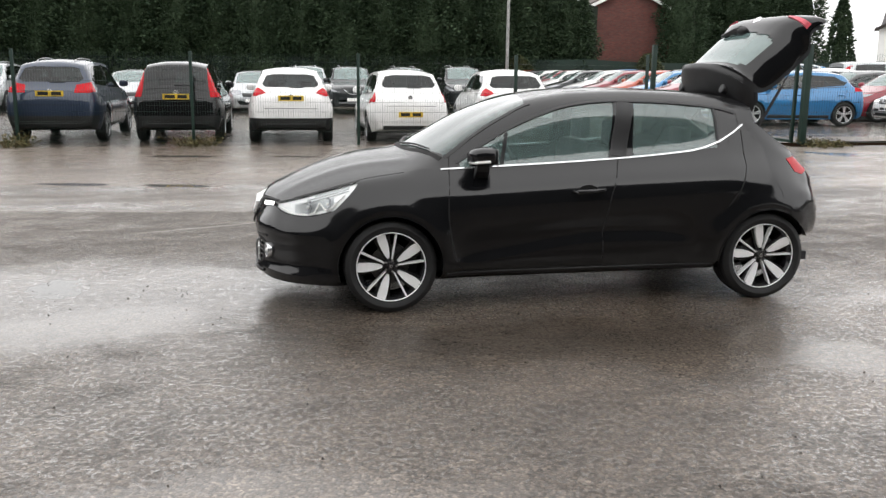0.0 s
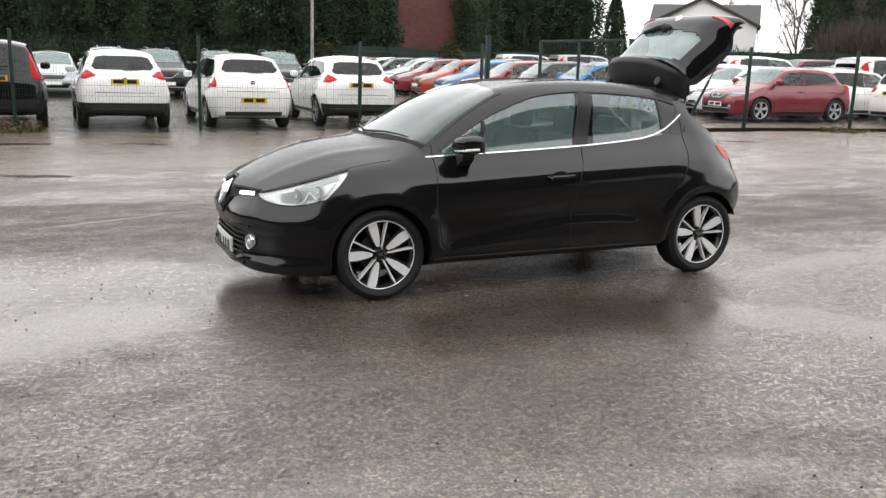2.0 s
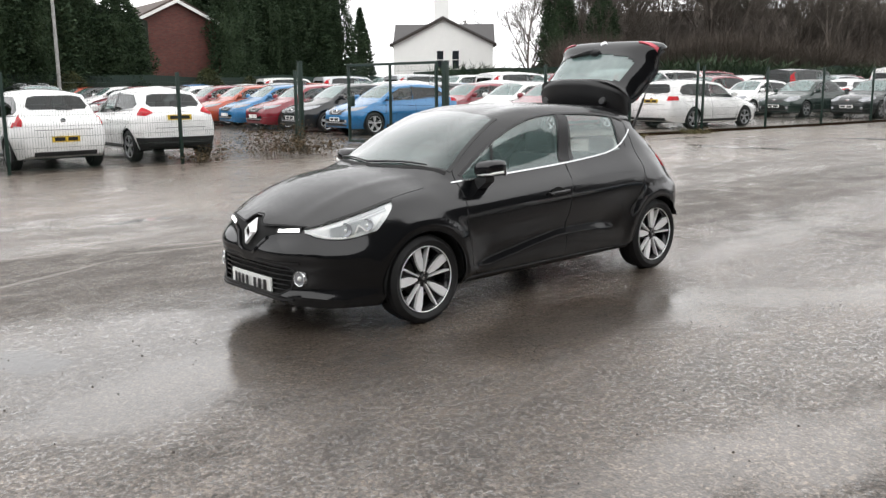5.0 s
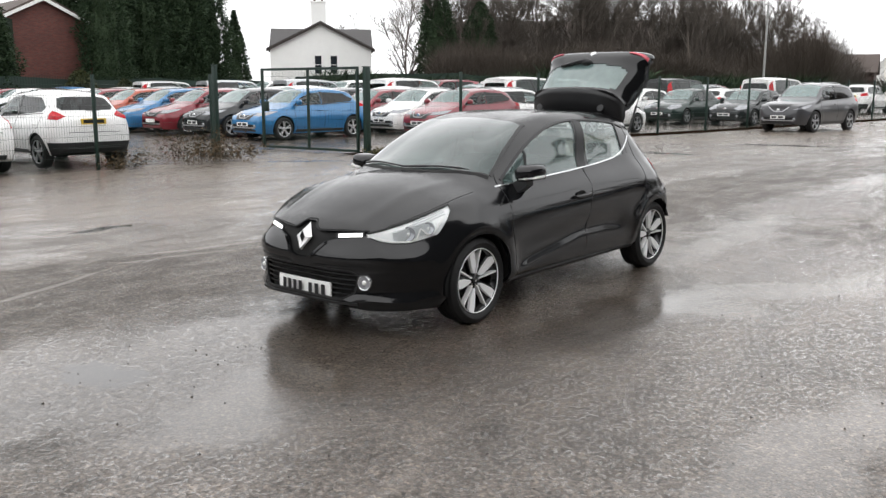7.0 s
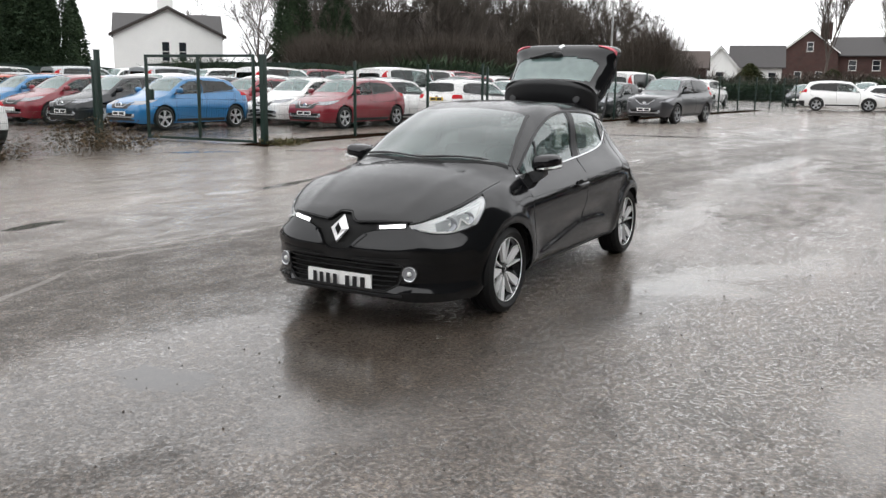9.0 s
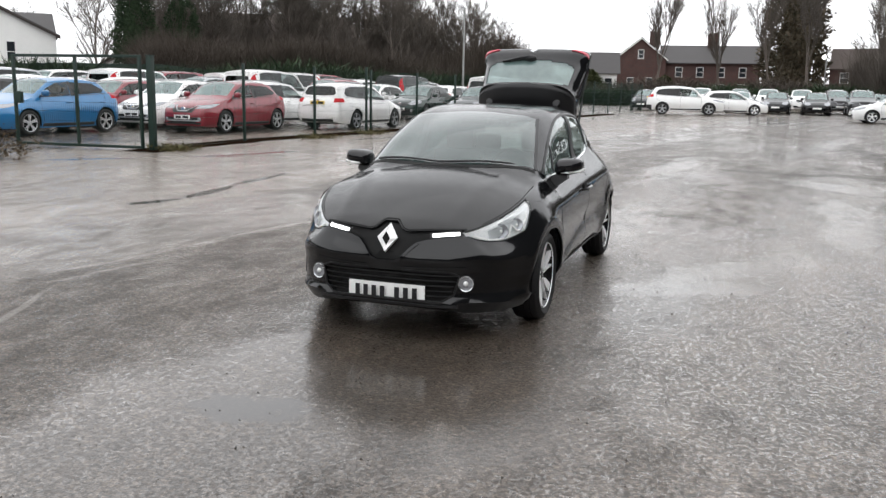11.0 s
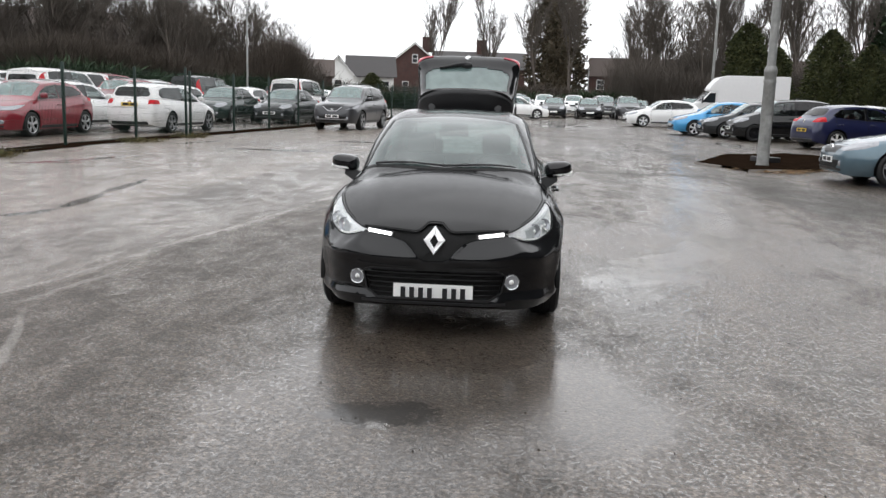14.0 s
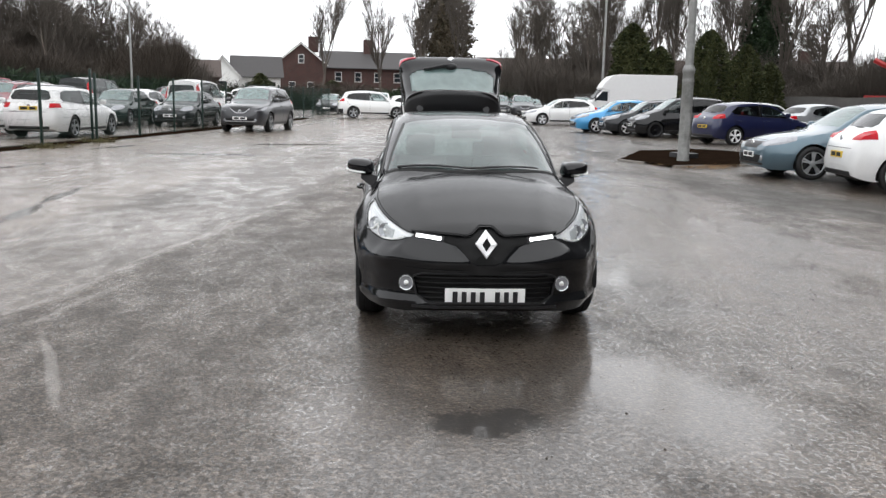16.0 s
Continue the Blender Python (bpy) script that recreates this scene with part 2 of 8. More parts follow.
    # more pale marks; the first is a wet film's reflection painted as colour
    for c in ((1.75, 4.78, 0.95, 0.05, -15), (0.14, 2.87, 0.8, 0.05, -9), (2.7, 2.76, 1.3, 0.05, -11)):
        scrape_sheen = calc(nt, "MAXIMUM", scrape_sheen, calc(nt, "MULTIPLY", ramp(nt, blot(nt, qx, qy, *c), (0.1, 0.0), (0.6, 0.5)), fine))
    col = mix(nt, scrape_sheen, col, (0.42, 0.40, 0.38))
    # sheet of water: base colour also darkened to paint in the car's dark reflection
    col = mix(nt, 1.0, col, ramp(nt, sheet, (0.0, 1.0), (1.0, 0.62)), "MULTIPLY")
    col = mix(nt, 1.0, col, ramp(nt, pool, (0.0, 1.0), (1.0, 0.16)), "MULTIPLY")
    silt = blot(nt, px, py, 8.6, -5.3, 3.4, 0.85, -2)
    for c in ((17.0, -4.75, 6.0, 0.30, 0), (6.4, -6.3, 2.6, 0.9, 12), (10.9, -3.4, 0.22, 2.6, -6)):
        silt = calc(nt, "MAXIMUM", silt, blot(nt, px, py, *c))
    silt = ramp(nt, calc(nt, "MULTIPLY", silt, calc(nt, "MULTIPLY", fine, 2.0)), (0.12, 0.0), (0.60, 1.0))
    col = mix(nt, calc(nt, "MULTIPLY", silt, 0.85), col, (0.030, 0.025, 0.019))
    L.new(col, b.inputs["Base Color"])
    L.new(mix(nt, pool, ramp(nt, wet, (0.42, 0.62), (0.57, 0.40)), 0.5), b.inputs["Roughness"])
    b.inputs["Specular IOR Level"].default_value = 0.3
    h = mix(nt, 0.5, ramp(nt, stone.outputs["Distance"], (0.0, 1.0), (0.8, 0.0)), grit)
    swell = noise_tex(nt, 11, 6, 0.8)
    h = calc(nt, "ADD", h, calc(nt, "MULTIPLY", swell, 1.6))
    bp = bump(nt, b, h, 0.5, 0.008)
    L.new(mix(nt, pool, ramp(nt, wet, (0.38, 1.0), (0.62, 0.40)), 0.0), bp.inputs["Strength"])
    # rain water standing between the stones, deepest where the ground is lowest
    film = ramp(nt, wet, (0.40, 0.34), (0.48, 0.74), (0.57, 1.0))
    proud = ramp(nt, calc(nt, "ADD", calc(nt, "MULTIPLY", stone.outputs["Distance"], 0.9), calc(nt, "MULTIPLY", grit, 0.5)), (0.42, 0.0), (0.60, 1.0))
    drowned = mix(nt, 1.0, ramp(nt, wet, (0.50, 0.0), (0.68, 0.5)), ramp(nt, lane, (0.0, 0.0), (1.0, 0.55)), "ADD")
    drowned = calc(nt, "MAXIMUM", drowned, calc(nt, "MULTIPLY", sheet, 0.5))
    patchy = noise_tex(nt, 13, 8, 0.78, stretch=(0.8, 1.0, 1))
    speck = noise_tex(nt, 38, 4, 0.7)
    broken = mix(nt, 1.0, ramp(nt, patchy, (0.40, 0.38), (0.58, 1.05)), ramp(nt, speck, (0.42, 0.04), (0.57, 1.5)), "MULTIPLY")
    broken = mix(nt, ramp(nt, lane, (0.0, 0.0), (1.0, 0.72)), broken, 0.85)
    cover = mix(nt, 1.0, mix(nt, 1.0, film, mix(nt, drowned, proud, 1.0), "MULTIPLY"), broken, "MULTIPLY")
    cover = mix(nt, 1.0, cover, 1.45, "MULTIPLY")
    cover = mix(nt, 1.0, cover, ramp(nt, lane, (0.0, 1.0), (1.0, 1.10)), "MULTIPLY")
    cover = mix(nt, 1.0, cover, ramp(nt, trench, (0.0, 1.0), (1.0, 0.95)), "MULTIPLY")
    cover = mix(nt, sheet, cover, mix(nt, 1.0, mix(nt, 0.38, mix(nt, 1.0, proud, broken, "MULTIPLY"), 1.0), 0.95, "MULTIPLY"))
    cover = mix(nt, 1.0, cover, ramp(nt, silt, (0.0, 1.0), (1.0, 0.45)), "MULTIPLY")
    cover = mix(nt, streak, cover, 1.0)
    L.new(mix(nt, pool, cover, 0.85), b.inputs["Coat Weight"])
    L.new(mix(nt, pool, mix(nt, sheet, ramp(nt, wet, (0.42, 0.17), (0.57, 0.06)), 0.030), 0.02), b.inputs["Coat Roughness"])
    b.inputs["Coat IOR"].default_value = 1.68
    b.inputs["Coat Tint"].default_value = (1.0, 0.955, 0.91, 1)
    cn = nt.nodes.new("ShaderNodeBump")
    cn.inputs["Distance"].default_value = 0.011
    pebble = nt.nodes.new("ShaderNodeTexVoronoi")
    pebble.feature, pebble.inputs["Scale"].default_value = "SMOOTH_F1", 46
    L.new(tc.outputs["Object"], pebble.inputs["Vector"])
    L.new(calc(nt, "ADD", calc(nt, "ADD", calc(nt, "MULTIPLY", swell, 1.5), calc(nt, "MULTIPLY", grit, 1.1)), calc(nt, "MULTIPLY", pebble.outputs["Distance"], -0.9)), cn.inputs["Height"])
    rough = mix(nt, 1.0, ramp(nt, wet, (0.40, 1.0), (0.60, 0.42)), ramp(nt, lane, (0.0, 1.0), (1.0, 0.40)), "MULTIPLY")
    rough = mix(nt, streak, rough, 0.15)
    L.new(mix(nt, pool, mix(nt, sheet, rough, 0.055), 0.015), cn.inputs["Strength"])
    L.new(cn.outputs[0], b.inputs["Coat Normal"])
    return m


def foliage(name, a, c, bright=1.0):
    m, nt, b = nodes_of(name)
    g = nt.nodes.new("ShaderNodeNewGeometry")
    f = mix(nt, 0.5, noise_tex(nt, 0.5, 3), g.outputs["Random Per Island"])
    L = nt.links
    L.new(ramp(nt, f, (0.25, a), (0.75, c)), b.inputs["Base Color"])
    b.inputs["Roughness"].default_value = 0.75
    b.inputs["Specular IOR Level"].default_value = 0.25
    return m


def brick_wall(name, col, mortar):
    m, nt, b = nodes_of(name)
    tc = nt.nodes.new("ShaderNodeTexCoord")
    mp = nt.nodes.new("ShaderNodeMapping")
    mp.inputs["Rotation"].default_value = (radians(90), 0, 0)
    br = nt.nodes.new("ShaderNodeTexBrick")
    br.inputs["Scale"].default_value = 1.0
    br.inputs["Brick Width"].default_value, br.inputs["Row Height"].default_value, br.inputs["Mortar Size"].default_value = 0.225, 0.075, 0.008
    br.inputs["Color1"].default_value = (*[c * 0.8 for c in col], 1)
    br.inputs["Color2"].default_value = (*[c * 1.2 for c in col], 1)
    br.inputs["Mortar"].default_value = (*mortar, 1)
    nt.links.new(tc.outputs["Object"], mp.inputs[0])
    nt.links.new(mp.outputs[0], br.inputs["Vector"])
    stain = ramp(nt, noise_tex(nt, 0.6, 5), (0.3, 0.75), (0.7, 1.1))
    nt.links.new(mix(nt, 1.0, br.outputs["Color"], stain, "MULTIPLY"), b.inputs["Base Color"])
    b.inputs["Roughness"].default_value = 0.85
    bump(nt, b, br.outputs["Fac"], -0.4, 0.01)
    return m


M = {
    "asphalt": wet_asphalt(),
    "grit": foliage("loose_chippings", (0.012, 0.010, 0.009), (0.075, 0.062, 0.052)),
    "rubber": plain("tyre_rubber", (0.009, 0.009, 0.0095), 0.7, vary=0.25, grain=0.15),
    "trim": plain("black_plastic_trim", (0.014, 0.014, 0.015), 0.45, grain=0.05),
    "gap": plain("dark_shut_line", (0.004, 0.004, 0.004), 0.8),
    "gloss_black": plain("gloss_black_plastic", (0.006, 0.006, 0.007), 0.12),
    "lining": plain("charcoal_cabin_cloth", (0.022, 0.023, 0.025), 0.9, grain=0.1),
    "headliner": plain("grey_headlining", (0.32, 0.32, 0.31), 0.95),
    "chrome": plain("chrome", (0.84, 0.85, 0.86), 0.16, metal=0.75, vary=0.04),
    "alloy": plain("diamond_cut_alloy", (0.93, 0.93, 0.93), 0.3, metal=0.12, vary=0.05),
    "alloy_grey": plain("silver_painted_alloy", (0.42, 0.43, 0.44), 0.35, metal=0.6, vary=0.1),
    "alloy_two": plain("two_tone_alloy", (0.55, 0.56, 0.57), 0.3, metal=0.4, vary=0.2),
    "alloy_dark": plain("gloss_black_alloy", (0.008, 0.008, 0.009), 0.2),
    "steel": plain("brake_disc_steel", (0.35, 0.34, 0.33), 0.4, metal=0.9),
    "disc": plain("dull_brake_disc", (0.10, 0.095, 0.09), 0.5, metal=0.7),
    "pink_lens": plain("pale_red_lamp_lens", (0.62, 0.10, 0.13), 0.15, vary=0.3, scale=25),
    "reflector": plain("lamp_reflector", (0.92, 0.93, 0.94), 0.25, metal=0.1, vary=0.08),
    "lamp_clear": plain("clear_lamp_over_grey", (0.34, 0.35, 0.37), 0.12, metal=0.4, vary=0.3, scale=9),
    "lamp_grey": plain("lamp_bezel_grey", (0.60, 0.62, 0.63), 0.3, metal=0.3),
    "glass": glass("car_glass", (0.60, 0.66, 0.65)),
    "misted": glass("rain_misted_car_glass", (0.50, 0.60, 0.585), haze=0.32, shine=0.10),
    "screen": glass("rain_wet_windscreen", (0.15, 0.215, 0.20), haze=0.11, shine=0.03, power=3.0),
    "side_glass": glass("wet_green_side_glass", (0.52, 0.62, 0.60), haze=0.22, shine=0.08, power=4.0),
    "rear_glass": glass("rain_wet_rear_glass", (0.20, 0.26, 0.25), haze=0.30, shine=0.10),
    "spoiler": plain("wet_dull_black_spoiler", (0.010, 0.010, 0.011), 0.42, vary=0.3, grain=0.05),
    "privacy": glass("tinted_car_glass", (0.07, 0.08, 0.08), shine=0.04),
    "lens": glass("clear_lamp_lens", (0.98, 0.99, 0.99), shine=0.03),
    "red_lens": plain("red_lamp_lens", (0.46, 0.003, 0.010), 0.25, vary=0.2),
    "drl": glow("lit_daytime_lamp", (1.0, 0.98, 0.95), 3.0),
    "plate_white": plain("white_plate", (0.92, 0.92, 0.90), 0.35, vary=0.03),
    "plate_yellow": plain("yellow_plate", (0.72, 0.50, 0.05), 0.35, vary=0.05),
    "ink": plain("plate_ink", (0.01, 0.01, 0.012), 0.4),
    "fence": plain("green_coated_steel", (0.004, 0.022, 0.015), 0.5, vary=0.2),
    "galv": plain("galvanised_steel", (0.29, 0.29, 0.28), 0.55, metal=0.3, vary=0.42, scale=6, grain=0.1),
    "soil": plain("wet_brown_soil", (0.014, 0.009, 0.006), 1.0, vary=0.5, scale=4, grain=0.8, grain_scale=40),
    "litter": foliage("fallen_leaves", (0.10, 0.05, 0.02), (0.26, 0.16, 0.07)),
    "cladding": plain("added_dark_wall", (0.022, 0.023, 0.024), 0.7, scale=0.5, vary=0.3),
    "kerb": plain("concrete_kerb", (0.22, 0.20, 0.18), 0.7, vary=0.25, grain=0.3, grain_scale=90),
    "leaf_dark": foliage("dark_conifer_needles", (0.014, 0.030, 0.014), (0.040, 0.064, 0.030)),
    "hedge_shade": plain("painted_hedge_shade", (0.010, 0.017, 0.009), 0.95, vary=0.5, scale=1.2, grain=1.0, grain_scale=5),
    "leaf_mid": foliage("evergreen_leaves", (0.022, 0.031, 0.012), (0.075, 0.080, 0.030)),
    "leaf_brown": foliage("brown_evergreen_leaves", (0.042, 0.038, 0.024), (0.115, 0.092, 0.062)),
    "bark": plain("grey_brown_bark", (0.115, 0.095, 0.080), 0.9, vary=0.3, grain=0.5, grain_scale=30),
    "twig": plain("brown_twigs", (0.086, 0.073, 0.061), 0.9, vary=0.3),
    "brush": plain("rust_brown_brushwood", (0.062, 0.049, 0.038), 0.9, vary=0.35),
    "brick": brick_wall("red_brick", (0.120, 0.036, 0.027), (0.085, 0.062, 0.055)),
    "brick_dark": brick_wall("dark_red_brick", (0.070, 0.030, 0.024), (0.06, 0.05, 0.046)),
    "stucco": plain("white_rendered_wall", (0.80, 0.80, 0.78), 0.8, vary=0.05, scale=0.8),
    "slate": plain("grey_slate_roof", (0.050, 0.046, 0.046), 0.55, vary=0.25, scale=3, grain=0.4, grain_scale=14),
    "tile": plain("brown_tile_roof", (0.068, 0.048, 0.040), 0.7, vary=0.25, scale=3, grain=0.4, grain_scale=14),
    "white_wood": plain("white_painted_wood", (0.75, 0.75, 0.73), 0.5),
    "timber": plain("black_timber", (0.03, 0.022, 0.018), 0.7),
    "pane": plain("dark_window_pane", (0.02, 0.024, 0.028), 0.06, vary=0.3),
    "net": plain("dark_green_screen_netting", (0.012, 0.026, 0.019), 0.85, vary=0.3, scale=1.5),
    "stone": plain("grey_wall_stone", (0.11, 0.105, 0.10), 0.85, vary=0.35, scale=2, grain=0.6, grain_scale=12),
    "red_metal": plain("red_painted_steel", (0.45, 0.03, 0.03), 0.45),
    "van_white": plain("white_van_panel", (0.80, 0.80, 0.80), 0.4, vary=0.03),
    "lampglass": glow("lit_street_lamp", (1.0, 0.97, 0.9), 2.0),
    "grass": foliage("rough_grass", (0.045, 0.055, 0.018), (0.13, 0.10, 0.045)),
    "weed": foliage("dry_weed_stems", (0.030, 0.027, 0.014), (0.10, 0.066, 0.036)),
}
PAINT_WET = paint("paint_black_rain_beaded", (0.0065, 0.0065, 0.007), drops=0.20, film=(0.05, 0.13))
PAINT_SIDE = paint("paint_black_rain_streaked", (0.0045, 0.0047, 0.0055), drops=0.06, film=(0.03, 0.08))
PAINT = {n: paint("paint_" + n, c, k) for n, c, k in (
    ("black", (0.0065, 0.0065, 0.007), 0.0), ("white", (0.86, 0.86, 0.85), 0.0), ("navy", (0.017, 0.030, 0.060), 0.3), ("blue", (0.016, 0.160, 0.37), 0.2),
    ("red", (0.21, 0.004, 0.017), 0.05), ("orange", (0.40, 0.06, 0.022), 0.1), ("grey", (0.055, 0.055, 0.060), 0.45), ("silver", (0.42, 0.44, 0.45), 0.6),
    ("dark", (0.020, 0.022, 0.024), 0.3), ("steel_blue", (0.095, 0.150, 0.185), 0.5), ("royal", (0.005, 0.009, 0.055), 0.3), ("cyan", (0.06, 0.32, 0.62), 0.25), ("green", (0.02, 0.035, 0.03), 0.3))}

M["soil"].node_tree.nodes["Principled BSDF"].inputs["Specular IOR Level"].default_value = 0.0
M["red_lens"].node_tree.nodes["Principled BSDF"].inputs["Specular IOR Level"].default_value = 0.2

# ---- mesh helpers ----
def ground_z(x, y=0.0):
    """The yard rises gently away from the car."""
    u = min(1.0, max(0.0, (x - 3) / 11))
    return 0.2 * u * u * (3 - 2 * u) + 0.004 * max(0.0, min(x, 60.0) - 25) + 0.03 * min(1.0, max(0.0, (y - 5) / 7))


def finish(bm, name, material, smooth=True, angle=38):
    bm.normal_update()
    for f in bm.faces:
        f.smooth = smooth
    if smooth:
        lim = radians(angle)
        for e in bm.edges:
            if len(e.link_faces) == 2 and e.calc_face_angle(0) > lim:
                e.smooth = False
    me = bpy.data.meshes.new(name)
    bm.to_mesh(me)
    bm.free()
    for m in material if isinstance(material, (list, tuple)) else [material]:
        me.materials.append(m)
    return me


def part(name, bm, material, parent, label="", smooth=True, angle=38):
    """Links a bmesh as one mesh object under a thing or a part."""
    ob = new(name, finish(bm, name, material, smooth, angle))
    ob.parent = parent
    return tagged(ob, label)


def thing(name, label, category, group="", kind="", at=None):
    ob = new(name)
    ob.empty_display_size = 0.2
    if at:
        ob.matrix_world = at
    return tagged(ob, label, category, group, kind)


def solid(name, bm, material, label="", category="", group="", kind="", smooth=True, at=None):
    ob = new(name, finish(bm, name, material, smooth))
    if at:
        ob.matrix_world = at
    return tagged(ob, label, category, group, kind)


def box(bm, x0, x1, y0, y1, z0, z1, bevel=0.0, m=None):
    r = bmesh.ops.create_cube(bm, size=1)
    vs = r["verts"]
    for v in vs:
        v.co = Vector(((x0 + x1) / 2 + v.co.x * (x1 - x0), (y0 + y1) / 2 + v.co.y * (y1 - y0), (z0 + z1) / 2 + v.co.z * (z1 - z0)))
    if bevel:
        es = list({e for v in vs for e in v.link_edges})
        out = bmesh.ops.bevel(bm, geom=es, offset=bevel, segments=2, affect="EDGES", profile=0.6)
        vs = list({v for f in out["faces"] for v in f.verts} | {v for v in vs if v.is_valid})
    if m:
        for v in vs:
            v.co = m @ v.co
    return vs


def tube(bm, pts, radii, sides=6, cap=True):
    """A tapered tube along a polyline."""
    rings = []
    n = len(pts)
    for i, p in enumerate(pts):
        d = (Vector(pts[min(n - 1, i + 1)]) - Vector(pts[max(0, i - 1)])).normalized()
        a = d.orthogonal().normalized()
        b = d.cross(a)
        r = radii[i] if hasattr(radii, "__len__") else radii
        rings.append([bm.verts.new(Vector(p) + r * (math.cos(t) * a + math.sin(t) * b)) for t in (2 * math.pi * k / sides for k in range(sides))])
    for q, w in zip(rings, rings[1:]):
        best = min(range(sides), key=lambda s: (q[0].co - w[s].co).length)
        for k in range(sides):
            bm.faces.new((q[k], q[(k + 1) % sides], w[(k + 1 + best) % sides], w[(k + best) % sides]))
    if cap:
        bm.faces.new(rings[0][::-1])
        bm.faces.new(rings[-1])


def lathe(bm, prof, seg=32, axis="y", at=(0, 0, 0), a0=0.0, a1=2 * math.pi):
    """Turns (radius, along-axis) points about an axis."""
    full = abs(a1 - a0 - 2 * math.pi) < 1e-6
    n = seg if full else seg + 1
    rings = []
    for r, h in prof:
        ring = []
        for k in range(n):
            t = a0 + (a1 - a0) * k / seg
            c, s = r * math.cos(t), r * math.sin(t)
            p = {"y": (c, h, s), "z": (c, s, h), "x": (h, c, s)}[axis]
            ring.append(bm.verts.new(Vector(p) + Vector(at)))
        rings.append(ring)
    for q, w in zip(rings, rings[1:]):
        for k in range(seg):
            j = (k + 1) % n
            try:
                bm.faces.new((q[k], q[j], w[j], w[k]))
            except ValueError:
                pass
    return rings


def prism(bm, poly, a, b, put):
    """A polygon extruded from a to b; put(u, v, w) gives the place."""
    lo, hi = [bm.verts.new(put(u, v, a)) for u, v in poly], [bm.verts.new(put(u, v, b)) for u, v in poly]
    n = len(poly)
    bm.faces.new(lo)
    bm.faces.new(hi[::-1])
    for k in range(n):
        bm.faces.new((lo[k], hi[k], hi[(k + 1) % n], lo[(k + 1) % n]))
    bmesh.ops.recalc_face_normals(bm, faces=bm.faces)


def curve(*pts):
    """Monotone cubic through the points, as a function."""
    x, y = np.array([p[0] for p in pts], float), np.array([p[1] for p in pts], float)
    h, d = np.diff(x), np.diff(y) / np.diff(x)
    m = np.zeros(len(x))
    m[0], m[-1] = d[0], d[-1]
    for i in range(1, len(x) - 1):
        if d[i - 1] * d[i] > 0:
            w1, w2 = 2 * h[i] + h[i - 1], h[i] + 2 * h[i - 1]
            m[i] = (w1 + w2) / (w1 / d[i - 1] + w2 / d[i])

    def at(v):
        v = min(max(v, x[0]), x[-1])
        i = min(max(int(np.searchsorted(x, v)) - 1, 0), len(h) - 1)
        t = (v - x[i]) / h[i]
        return float((1 + 2 * t) * (1 - t) ** 2 * y[i] + t * (1 - t) ** 2 * h[i] * m[i] + t * t * (3 - 2 * t) * y[i + 1] + t * t * (t - 1) * h[i] * m[i + 1])
    return at


# ---- car bodies ----
def loft(c, ends=12, mid=40, nl=9, ng=7, nr=8):
    """A car's outer skin, lofted from its profile curves: top, bot, wide, belt, wb, wr, ze over x."""
    x0, x1 = c["x0"], c["x1"]
    e = 0.09 * (x1 - x0)
    xs = [x0 + e * (i / ends) ** 2 for i in range(ends)] + [x0 + e + (x1 - x0 - 2 * e) * i / mid for i in range(mid + 1)] + [x1 - e * (i / ends) ** 2 for i in range(ends - 1, -1, -1)]
    bm = bmesh.new()
    rings = []
    for x in xs:
        top, bot, W, belt = c["top"](x), c["bot"](x), c["wide"](x), c["belt"](x)
        belt = min(belt, top - 0.012)
        bot = min(bot, belt - 0.02)
        wb, wr, drop = W * c["wb"](x), W * c["wr"](x), c["drop"](x)
        ze = max(belt + 0.004, top - drop)
        vm = c.get("vm", 0.52)
        half = []
        for i in range(nl + 1):
            v = i / nl
            y = W * 0.90 * (v - vm) * (v - 1) / (vm) + W * v * (v - 1) / (vm * (vm - 1)) + wb * v * (v - vm) / (1 - vm)
            half.append((y, bot + (belt - bot) * v))
        for i in range(1, ng + 1):
            v = i / ng
            half.append((wb + (wr - wb) * v + 0.014 * math.sin(math.pi * v) * (1 if top - belt > 0.15 else 0), belt + (ze - belt) * v))
        for i in range(1, nr + 1):
            u = 1 - (i / nr) ** 1.4
            half.append((wr * u, ze + (top - ze) * (1 - u ** 2.3)))
        ring = [bm.verts.new((x, -y, z)) for y, z in half] + [bm.verts.new((x, y, z)) for y, z in half[-2::-1]]
        rings.append(ring)
    for a, b in zip(rings, rings[1:]):
        for k in range(len(a) - 1):
            bm.faces.new((a[k], a[k + 1], b[k + 1], b[k]))
        bm.faces.new((a[-1], a[0], b[0], b[-1]))
    bm.faces.new(rings[0])
    bm.faces.new(rings[-1][::-1])
    bmesh.ops.recalc_face_normals(bm, faces=bm.faces)
    bm.faces.layers.int.new("tag")
    return bm


def inside(poly, u, v):
    hit = False
    for (a, b), (c, d) in zip(poly, poly[1:] + poly[:1]):
        if (b > v) != (d > v) and u < (c - a) * (v - b) / (d - b) + a:
            hit = not hit
    return hit


